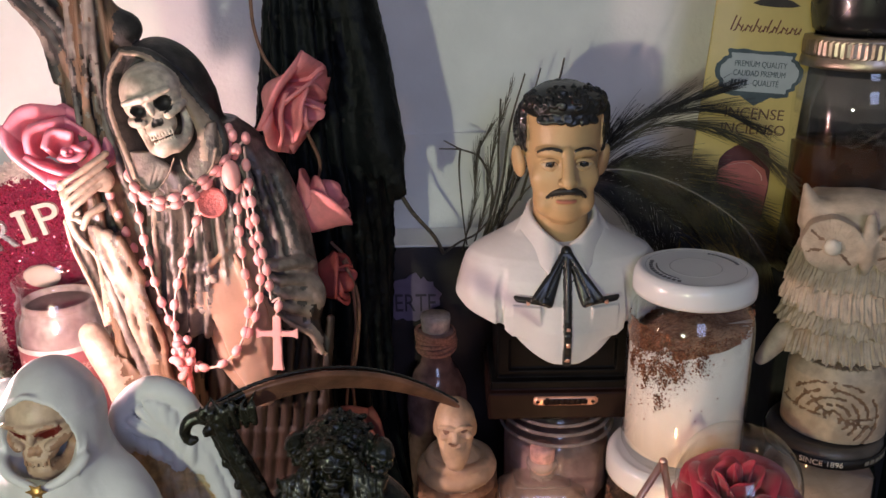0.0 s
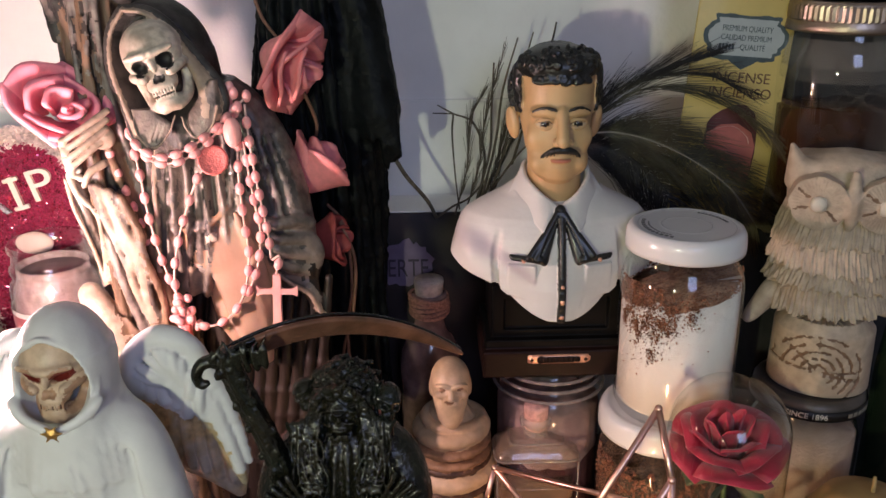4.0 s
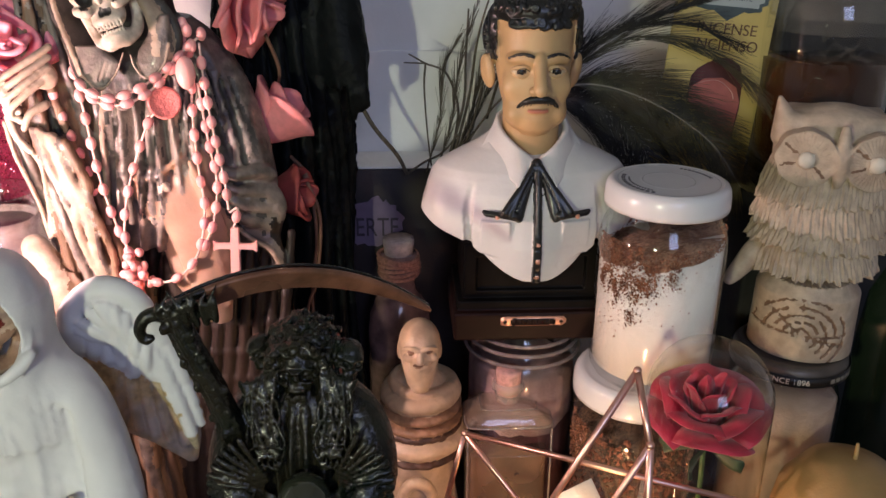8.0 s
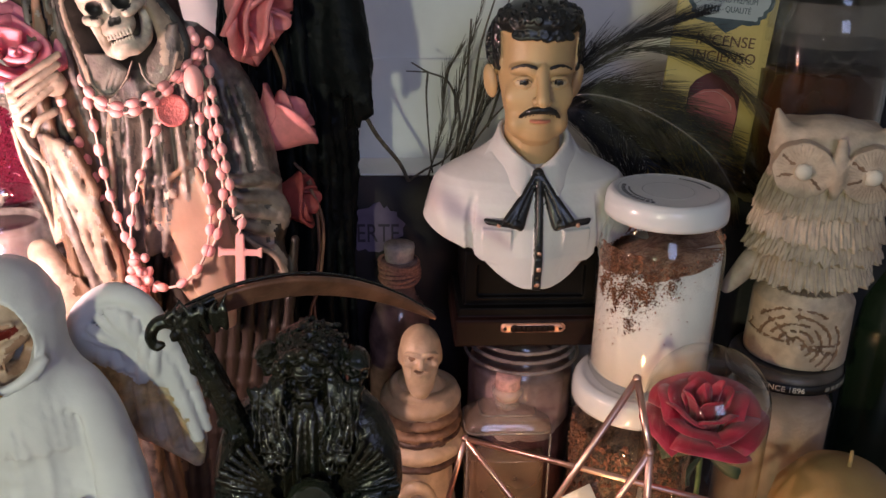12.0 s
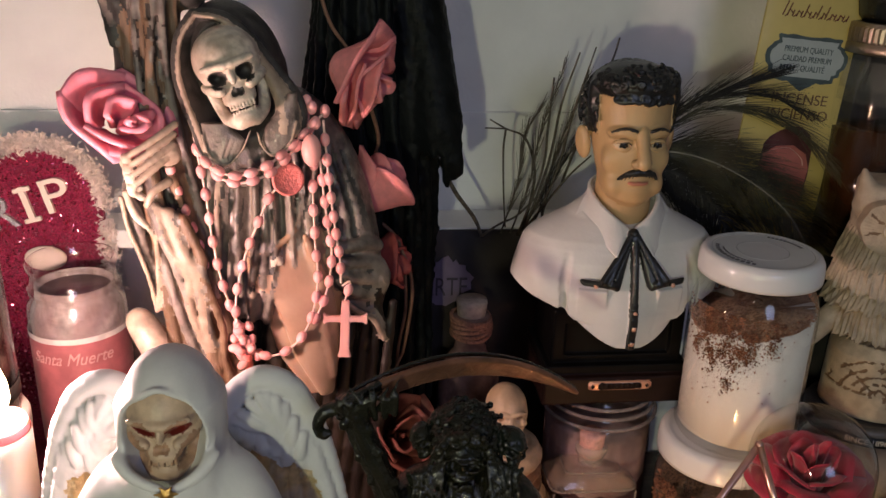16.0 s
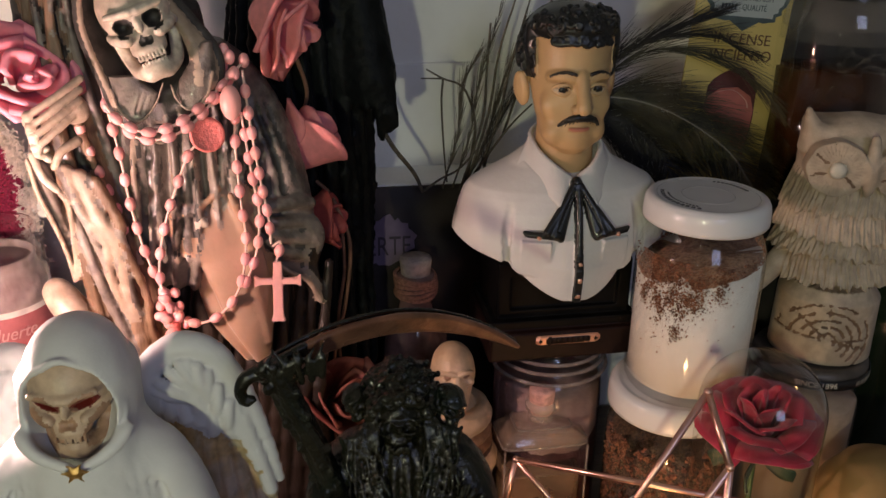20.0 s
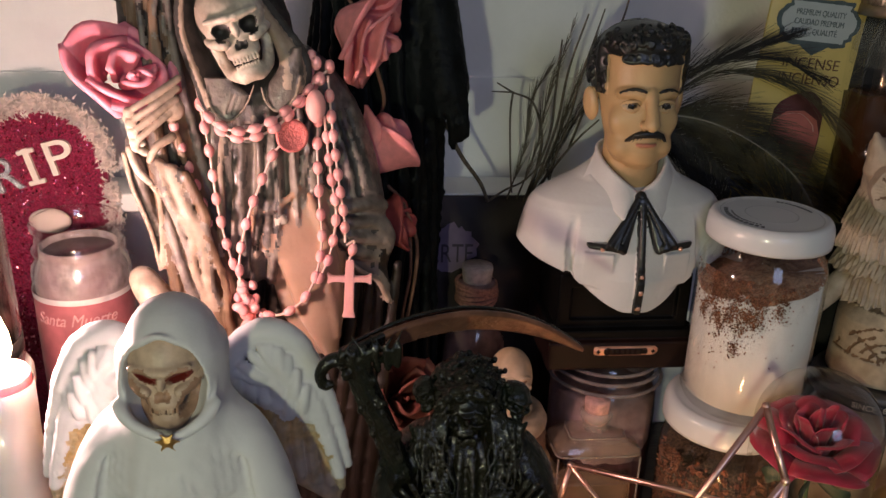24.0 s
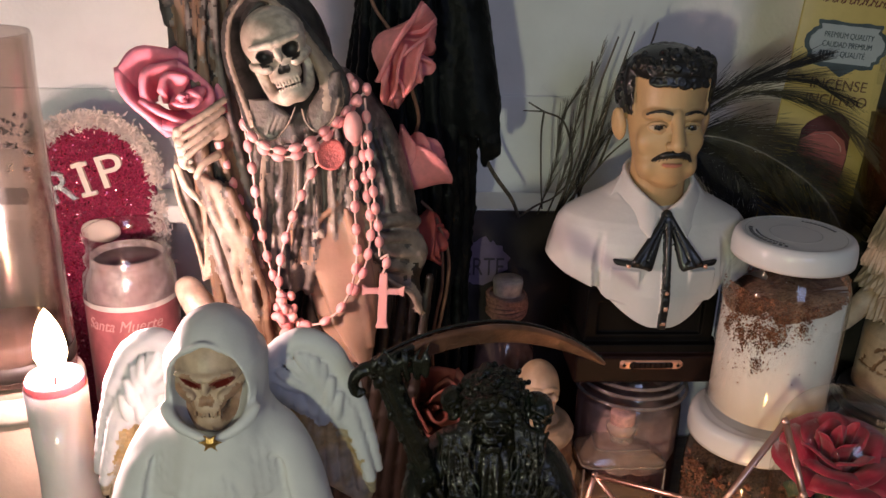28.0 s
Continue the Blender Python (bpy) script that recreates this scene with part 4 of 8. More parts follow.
    c.path([(-0.176, 0.539, 0.250), (-0.160, 0.5355, 0.254), (-0.146, 0.537, 0.2655)], 0.0016, 0.0012, TA, 0.003)
    c.path([(-0.140, 0.535, 0.262), (-0.132, 0.536, 0.235), (-0.130, 0.537, 0.200), (-0.124, 0.535, 0.165)], 0.0018, 0.0014, TA, 0.004)
    for p in ((-0.1595, 0.5350, 0.2450), (-0.1575, 0.5345, 0.2475), (-0.1560, 0.5350, 0.2450)):
        c.ball(p, (0.0020, 0.0018, 0.0026), BO, 0.0006, rot=(0, 40, 0))
    c.rough((-0.29, 0.48, -0.06), (-0.07, 0.67, 0.33), 0.0005, 620, [BZ, BA])
    body = c.skin("skeleton_statue", mats, (-0.17, 0.58, -0.06))
    # skull, hood rim, collar and hand in finer grain
    f = Clay((-0.262, 0.502, 0.268), (-0.128, 0.585, 0.408), 0.00072)
    rim = [(-0.1985, 0.541, 0.3935), (-0.1850, 0.538, 0.3920), (-0.1745, 0.537, 0.3850), (-0.1655, 0.537, 0.3740), (-0.1550, 0.535, 0.3615), (-0.1450, 0.532, 0.3480), (-0.1420, 0.530, 0.3370), (-0.1440, 0.527, 0.3280)]
    f.path(rim, 0.0012, 0.0018, CO, 0.0006)
    f.path([(p[0] + 0.0022, p[1] + 0.004, p[2] + 0.0006) for p in rim], 0.0030, 0.0032, DK, 0.0012)
    lim = [(-0.1985, 0.541, 0.3935), (-0.2070, 0.540, 0.3800), (-0.2090, 0.537, 0.3620), (-0.2050, 0.533, 0.3450), (-0.1990, 0.529, 0.3300), (-0.1955, 0.526, 0.3180)]
    f.path(lim, 0.0010, 0.0014, CO, 0.0006)
    f.path([(p[0] - 0.0015, p[1] + 0.004, p[2]) for p in lim], 0.0030, 0.0032, DK, 0.0012)
    f.path([(-0.1690, 0.5380, 0.3800), (-0.1580, 0.5350, 0.3620), (-0.1500, 0.5320, 0.3450), (-0.1505, 0.5300, 0.3300)], 0.0018, 0.0060, CO, 0.0015)
    # flat lapels with pale hems
    for pts, ry in ((((0.3345, -0.1900, 0.5290, 0.0075), (0.325, -0.1840, 0.5275, 0.0115), (0.318, -0.1845, 0.5265, 0.0095), (0.312, -0.1855, 0.5260, 0.0055), (0.309, -0.186, 0.5260, 0.002)), 0.0028),
                    (((0.352, -0.1445, 0.5310, 0.0025), (0.342, -0.1480, 0.5290, 0.0060), (0.332, -0.1515, 0.5275, 0.0095), (0.325, -0.1540, 0.5265, 0.0090), (0.319, -0.1560, 0.5260, 0.0050), (0.316, -0.157, 0.5260, 0.002)), 0.0028)):
        f.gown([(z, x, y, w, ry) for z, x, y, w in pts], BZ, 0.0008)
    f.path([(-0.1690, 0.5245, 0.3310), (-0.1745, 0.5235, 0.3190), (-0.1840, 0.5230, 0.3105), (-0.1930, 0.5240, 0.3170), (-0.1965, 0.5255, 0.3280)], 0.0006, 0.0007, CO, 0.0006)
    f.path([(-0.1650, 0.5245, 0.3300), (-0.1625, 0.5235, 0.3220), (-0.1560, 0.5230, 0.3165), (-0.1465, 0.5235, 0.3240), (-0.1425, 0.5265, 0.3360)], 0.0006, 0.0008, CO, 0.0006)
    for q in range(4):
        f.path([(-0.180 + 0.0032 * q, 0.5250, 0.3275 - 0.0006 * q), (-0.185 + 0.0030 * q, 0.5240, 0.3150)], 0.0004, 0.0006, -1, 0.0005, cut=True)
    skull_into(f, (-0.1785, 0.5350, 0.3605), 0.0212, BO, DK, (-4, -18, 8))
    for p in smoothpath(rim, 5) + smoothpath(lim, 5):
        q = Vector((-0.172, 0.590, 0.358))
        f.rod(p + Vector((0, 0.003, 0)), p.lerp(q, 0.30) + Vector((0, 0.012, 0)), 0.0024, 0.0034, DK, 0.0012)
        f.rod(p.lerp(q, 0.30) + Vector((0, 0.012, 0)), p.lerp(q, 0.55) + Vector((0, 0.012, 0)), 0.0034, 0.0040, DK, 0.0012)
    # round buckle under the collar
    for i in range(14):
        a, b = 2 * math.pi * i / 14, 2 * math.pi * (i + 1) / 14
        f.rod((-0.1745 + 0.0042 * math.cos(a), 0.5285, 0.3020 + 0.0046 * math.sin(a)), (-0.1745 + 0.0042 * math.cos(b), 0.5285, 0.3020 + 0.0046 * math.sin(b)), 0.0013, 0.0013, BZ, 0.0004)
    # bony hand: long metacarpals, knuckles, bent fingers
    f.ball((-0.2190, 0.5270, 0.3185), (0.0105, 0.0055, 0.0085), CO, 0.003, rot=(0, 30, 0))
    for i in range(4):
        zz = 0.3220 - 0.0058 * i
        f.path([(-0.2110 - 0.0012 * i, 0.5250, zz + 0.0125), (-0.2240 - 0.0004 * i, 0.5175, zz + 0.0040), (-0.2370 + 0.0006 * i, 0.5165, zz - 0.0040)], 0.0021, 0.0019, CO, 0.0004)
        f.ball((-0.2380 + 0.0006 * i, 0.5165, zz - 0.0048), (0.0031, 0.0028, 0.0029), CO if i < 2 else BO, 0.0004)
        f.path([(-0.2385 + 0.0006 * i, 0.5175, zz - 0.0062), (-0.2400 + 0.001 * i, 0.5205, zz - 0.0095), (-0.2370 + 0.0012 * i, 0.5235, zz - 0.0120)], 0.0024, 0.0020, BO, 0.0003)
        f.ball((-0.2362 + 0.0012 * i, 0.5225, zz - 0.0128), (0.0026, 0.0024, 0.0022), BO, 0.0003)
    f.path([(-0.2160, 0.5200, 0.3020), (-0.2240, 0.5160, 0.2975), (-0.2290, 0.5165, 0.2890)], 0.0026, 0.0019, CO, 0.0006)
    f.path([(-0.2430, 0.5300, 0.2920), (-0.2390, 0.5280, 0.2800), (-0.2330, 0.5285, 0.2720)], 0.0024, 0.0020, BO, 0.0008)
    fine = f.skin("skeleton_fine", mats, (-0.17, 0.58, -0.06))
    ob = merge("skeleton_statue", [body, fine], mats)
    return tagged(ob, "brown hooded skeleton statue leaning on a gnarled staff", "skeleton statue")


# Dark hood colour, used again as painted shade in the robe's grooves.
HOODFOLDSHADE = mat("dark_hood_fold_shade", (0.036, 0.032, 0.030), 0.5, var=0.5, scale=90, tint=(0.085, 0.074, 0.068), stain=0.6, bump=0.3)
BARKDARK = mat("darkened_carved_bark", (0.015, 0.009, 0.007), 0.5, var=0.5, scale=160, tint=(0.034, 0.020, 0.013), stain=0.6, bump=0.5, stretch=(1, 1, 0.15))
BONELITROOT = mat("dusky_bone_and_lit_root", (0.36, 0.27, 0.21), 0.42, var=0.2, scale=150, tint=(0.20, 0.14, 0.10), stain=0.5, bump=0.2)


def tall_robe():
    """Tall dark robed figure behind; only its gown and one hand come into view."""
    c = Clay((-0.185, 0.595, -0.062), (-0.02, 0.730, 0.62), 0.0020)
    c.gown([(-0.06, -0.105, 0.668, 0.070, 0.052), (0.10, -0.105, 0.666, 0.050, 0.045), (0.22, -0.102, 0.665, 0.054, 0.042), (0.29, -0.098, 0.664, 0.050, 0.040),
            (0.36, -0.098, 0.664, 0.040, 0.034), (0.44, -0.100, 0.664, 0.030, 0.028), (0.50, -0.100, 0.664, 0.020, 0.022)], 0, 0.004, 19, 0.0042, 0.2, 5)
    c.ball((-0.10, 0.664, 0.535), (0.030, 0.032, 0.042), 0, 0.008)
    c.ball((-0.10, 0.634, 0.525), (0.018, 0.016, 0.028), 0, 0.004, cut=True)
    c.path([(-0.072, 0.656, 0.44), (-0.058, 0.650, 0.375), (-0.050, 0.640, 0.325), (-0.047, 0.634, 0.30)], 0.015, 0.0125, 0, 0.010)
    for i in range(8):
        a = -2.7 + i * 0.34
        c.path([(-0.072 + 0.015 * math.cos(a), 0.656 + 0.015 * math.sin(a), 0.44), (-0.058 + 0.0150 * math.cos(a + 0.15), 0.650 + 0.0150 * math.sin(a + 0.15), 0.375), (-0.050 + 0.0138 * math.cos(a), 0.640 + 0.0138 * math.sin(a), 0.325), (-0.047 + 0.0120 * math.cos(a), 0.634 + 0.0120 * math.sin(a), 0.290 + 0.004 * (i % 2))], 0.0018, 0.0030, 0, 0.001)
    c.path([(-0.046, 0.632, 0.312), (-0.040, 0.628, 0.298), (-0.036, 0.626, 0.278)], 0.009, 0.004, 0, 0.004)
    for i in range(3):
        c.path([(-0.046 + 0.005 * i, 0.626, 0.305), (-0.044 + 0.005 * i, 0.622, 0.285), (-0.042 + 0.0045 * i, 0.625, 0.268 + 0.004 * i)], 0.0034, 0.0026, 0, 0.001)
    for i in range(9):
        a = -2.6 + i * 0.28
        c.path([(-0.10 + 0.03 * math.cos(a), 0.664 + 0.03 * math.sin(a), 0.44), (-0.10 + 0.046 * math.cos(a + 0.1), 0.664 + 0.042 * math.sin(a + 0.1), 0.29), (-0.10 + 0.054 * math.cos(a), 0.664 + 0.047 * math.sin(a), 0.08)], 0.0022, 0.0036, 0, 0.004)
    c.rough((-0.19, 0.59, -0.06), (-0.01, 0.74, 0.62), 0.0008, 420)
    ob = c.skin("robed_statue", [DARK], (-0.103, 0.666, -0.06))
    return tagged(ob, "tall black robed statue with a hanging hand before the wall", "robed statue")


def white_reaper():
    """White hooded skeleton with two feathered wings touched with gold."""
    RW, BO, RE, GO, WG, BW, BROOCH = range(7)
    mats = [ROBEWHITE, SKULLTAN, REDEYE, GOLDWASH, WINGWASH, SKULLWASH, BRASS]
    c = Clay((-0.290, 0.300, -0.062), (-0.098, 0.440, 0.295), 0.0011)
    X = -0.1925
    c.gown([(-0.06, X, 0.372, 0.056, 0.046), (0.05, X, 0.370, 0.043, 0.040), (0.120, X, 0.368, 0.036, 0.033), (0.150, X, 0.366, 0.033, 0.029), (0.185, X, 0.367, 0.032, 0.028),
            (0.208, X, 0.369, 0.027, 0.024), (0.228, X, 0.369, 0.015, 0.018)], RW, 0.004, 13, 0.0028, 0.9, 12)
    for s in (-1, 1):
        c.path([(X + s * 0.024, 0.368, 0.207), (X + s * 0.035, 0.362, 0.180), (X + s * 0.043, 0.351, 0.145), (X + s * 0.036, 0.336, 0.120), (X + s * 0.016, 0.328, 0.112)], 0.0120, 0.0150, RW, 0.008)
        for q in range(4):
            c.path([(X + s * (0.016 + 0.004 * q), 0.3490 + 0.0020 * q, 0.216 - 0.004 * q), (X + s * (0.020 + 0.004 * q), 0.3452 + 0.0014 * q, 0.192 - 0.003 * q), (X + s * (0.022 + 0.0045 * q), 0.3420 + 0.0008 * q, 0.164 - 0.002 * q), (X + s * (0.019 + 0.005 * q), 0.3345 - 0.001 * q, 0.128)], 0.0006, 0.0020, RW, 0.0045, cut=True)
    for q in range(6):
        x = X - 0.015 + 0.006 * q
        c.path([(x * 0.6 + X * 0.4, 0.3425 + 0.5 * abs(x - X) ** 1.5, 0.208 - 0.006 * (q % 2)), (x, 0.3370 + 0.5 * abs(x - X) ** 1.5, 0.170), (x + 0.002 * math.sin(q * 2), 0.3350, 0.130)], 0.0009, 0.0026, RW, 0.0040, cut=True)
    # hood
    c.ball((X + 0.001, 0.366, 0.2465), (0.0215, 0.026, 0.0268), RW, 0.003)
    c.gown([(0.188, X, 0.368, 0.0300, 0.0262), (0.208, X, 0.369, 0.0275, 0.0258), (0.222, X, 0.369, 0.0238, 0.0265), (0.236, X, 0.368, 0.0225, 0.0235), (0.250, X, 0.368, 0.0215, 0.0225)], RW, 0.007)
    c.ball((X - 0.0005, 0.341, 0.2400), (0.0186, 0.0280, 0.0238), -1, 0.0008, cut=True)
    c.path([(X - 0.016, 0.3475, 0.2220), (X - 0.0195, 0.3535, 0.236), (X - 0.0165, 0.3530, 0.252), (X - 0.007, 0.348, 0.2610), (X, 0.3460, 0.2650), (X + 0.007, 0.348, 0.2610), (X + 0.0165, 0.3530, 0.252), (X + 0.0195, 0.3535, 0.236), (X + 0.016, 0.3475, 0.2220)], 0.0011, 0.0011, RW, 0.0012)
    # open collar that falls to a point at the brooch
    c.path([(X - 0.021, 0.350, 0.231), (X - 0.013, 0.3435, 0.2250), (X + 0.001, 0.3390, 0.2200)], 0.0020, 0.0014, RW, 0.003)
    c.path([(X + 0.021, 0.350, 0.231), (X + 0.014, 0.3435, 0.2250), (X + 0.003, 0.3390, 0.2200)], 0.0020, 0.0014, RW, 0.003)
    # brooch, belt
    for i in range(6):
        a = math.pi * i / 3
        c.rod((X + 0.002, 0.3355, 0.2215), (X + 0.002 + 0.0052 * math.cos(a), 0.3355, 0.2215 + 0.0046 * math.sin(a)), 0.0015, 0.0006, BROOCH, 0.0004)
    c.path([(X - 0.030, 0.342, 0.158), (X - 0.012, 0.3335, 0.151), (X + 0.008, 0.333, 0.151), (X + 0.030, 0.340, 0.160)], 0.0026, 0.0022, GO, 0.0008)
    c.rod((X + 0.006, 0.332, 0.150), (X + 0.009, 0.330, 0.120), 0.0028, 0.0016, GO, 0.001)
    # wings: a dished plate, a rounded leading edge, rows of scallops and long outer feathers
    for s in (-1, 1):
        W = lambda a, b, o=0.0: (X + s * (0.017 + a), 0.402 + 0.06 * a - o, 0.146 + b)
        rows = [(-0.0124, 0.048, 0.054), (0.0, 0.030, 0.057), (0.012, 0.008, 0.058), (0.035, 0.0, 0.053), (0.057, 0.0, 0.047), (0.075, 0.0, 0.040), (0.086, 0.004, 0.033), (0.092, 0.012, 0.026)]
        c.gown([(0.146 + b, X + s * (0.017 + (l + r) / 2), 0.404 + 0.06 * (l + r) / 2, (r - l) / 2, 0.0032) for b, l, r in rows], GO, 0.001)
        edge = [(0.0, 0.060), (0.003, 0.080), (0.018, 0.0925), (0.033, 0.0860), (0.044, 0.0650), (0.052, 0.0400), (0.058, 0.0120)]
        c.path([W(a, b, 0.002) for a, b in edge[:5]], 0.0064, 0.0052, RW, 0.002)
        c.path([W(a, b, 0.001) for a, b in edge[3:]], 0.0050, 0.0022, RW, 0.002)
        cur = smoothpath([(a, 0, b) for a, b in edge], 10)
        pick = lambda u: cur[min(len(cur) - 1, int(u * (len(cur) - 1)))]
        # long inner feathers, low in relief
        for i in range(7):
            t = i / 6
            a0 = 0.004 + 0.040 * t
            top, low = 0.062 - 0.014 * t, 0.022 - 0.022 * t
            mid = top - 0.001 - 0.004 * t
            c.path([W(a0, top + 0.012, 0.0016), W(a0 + 0.0005, mid, 0.0036)], 0.0036, 0.0040, RW, 0.0006)
            c.path([W(a0 + 0.001, mid + 0.006, 0.0010), W(a0 + 0.002, (top + low) / 2, 0.0020), W(a0 + 0.005 * t, low, 0.0010)], 0.0036, 0.0028, GO, 0.0006)
            c.path([W(a0 + 0.0036, top, 0.0050), W(a0 + 0.0052, (top + low) / 2, 0.0044), W(a0 + 0.0036 + 0.005 * t, low, 0.0036)], 0.0004, 0.0004, -1, 0.0004, cut=True)
        # long outer feathers with gilt tips
        for i in range(9):
            t = i / 8
            p = pick(0.56 + 0.40 * t)
            ln = 0.036 - 0.014 * t
            q0, q1, q2 = W(p.x - 0.005, p.z, 0.0035), W(p.x - 0.0045 + 0.002 * t, p.z - ln * 0.55, 0.0042), W(p.x - 0.007 + 0.006 * t, p.z - ln, 0.0025)
            c.path([q0, q1], 0.0036, 0.0034, RW, 0.0006)
            c.path([q1, q2], 0.0034, 0.0018, WG, 0.0006)
            c.path([(q[0], q[1] - 0.0036, q[2]) for q in (q0, q1, q2)], 0.0004, 0.0003, -1, 0.0004, cut=True)
        # two rows of short scallops under the leading edge
        for row, (n, off, ln, w) in enumerate(((10, 0.0125, 0.0165, 0.0044), (9, 0.0062, 0.0125, 0.0042))):
            for i in range(n):
                t = (i + 0.4 * row) / n
                u = 0.10 + 0.62 * t
                p, q = pick(u), pick(min(1, u + 0.04))
                tx, tz = q.x - p.x, q.z - p.z
                L = math.hypot(tx, tz) + 1e-6
                nx, nz = tz / L, -tx / L
                a0, b0 = p.x + nx * off, p.z + nz * off
                dx, dz = 0.45 * tx / L + 0.35 * nx, 0.45 * tz / L + 0.35 * nz - 0.55
                m = math.hypot(dx, dz)
                o = 0.0050 + 0.0022 * row + 0.0007 * (i % 2)
                c.path([W(a0, b0, o), W(a0 + dx / m * ln * 0.6, b0 + dz / m * ln * 0.6, o + 0.0005), W(a0 + dx / m * ln, b0 + dz / m * ln, o - 0.0012)], w * 0.62, w * 0.78, RW, 0.0003)
                e0, e1 = (a0 - dz / m * w * 0.85, b0 + dx / m * w * 0.85), (dx / m * ln, dz / m * ln)
                c.rod(W(e0[0], e0[1], o + 0.0020), W(e0[0] + e1[0], e0[1] + e1[1], o + 0.0020), 0.0007, 0.0007, -1, 0.0003, cut=True)
    c.rough((-0.29, 0.30, -0.06), (-0.10, 0.44, 0.30), 0.0003, 260, [RW])
    body = c.skin("winged_statue", mats, (X, 0.372, -0.06))
    f = Clay((X - 0.024, 0.325, 0.208), (X + 0.024, 0.392, 0.278), 0.00070)
    skull_into(f, (X - 0.0005, 0.3605, 0.2445), 0.0178, BO, BW, (6, 0, 0), thin=0.55, teeth=7)
    for q in (-1, 1):
        f.ball((X + q * 0.0120, 0.338, 0.2330), (0.0072, 0.024, 0.0125), BW, 0.001, rot=(0, q * 18, 0), paint=True)
        f.ball((X + q * 0.0070, 0.338, 0.2475), (0.0062, 0.024, 0.0040), BW, 0.001, rot=(0, q * -20, 0), paint=True)
        f.ball((X + q * 0.0072, 0.345, 0.2462), (0.0054, 0.030, 0.0034), RE, 0.001, rot=(0, q * -20, 0), paint=True)
        f.rod((X + q * 0.0035, 0.330, 0.2300), (X + q * 0.0035, 0.345, 0.2300), 0.0014, 0.0014, BW, 0.001, paint=True)
    fine = f.skin("winged_fine", mats, (X, 0.372, -0.06))
    ob = merge("winged_statue", [body, fine], mats)
    return tagged(ob, "white hooded skeleton statue with feathered wings and gold trim", "winged statue")


SKULLTAN = mat("tan_skull_paint", (0.50, 0.36, 0.26), 0.45, var=0.2, scale=120, tint=(0.30, 0.17, 0.10), stain=0.6, bump=0.15)
SKULLWASH = mat("brown_skull_wash", (0.33, 0.19, 0.12), 0.45, var=0.3, scale=160, bump=0.15)
GOLDWASH = mat("gold_leaf_wash", (0.52, 0.35, 0.18), 0.36, metal=0.15, var=0.3, scale=160, tint=(0.62, 0.54, 0.48), stain=0.7, bump=0.4, bscale=900)
WINGWASH = mat("wing_feather_wash", (0.58, 0.48, 0.33), 0.34, metal=0.35, var=0.2, scale=300, tint=(0.50, 0.32, 0.10), stain=0.85, bump=0.6, bscale=1400)


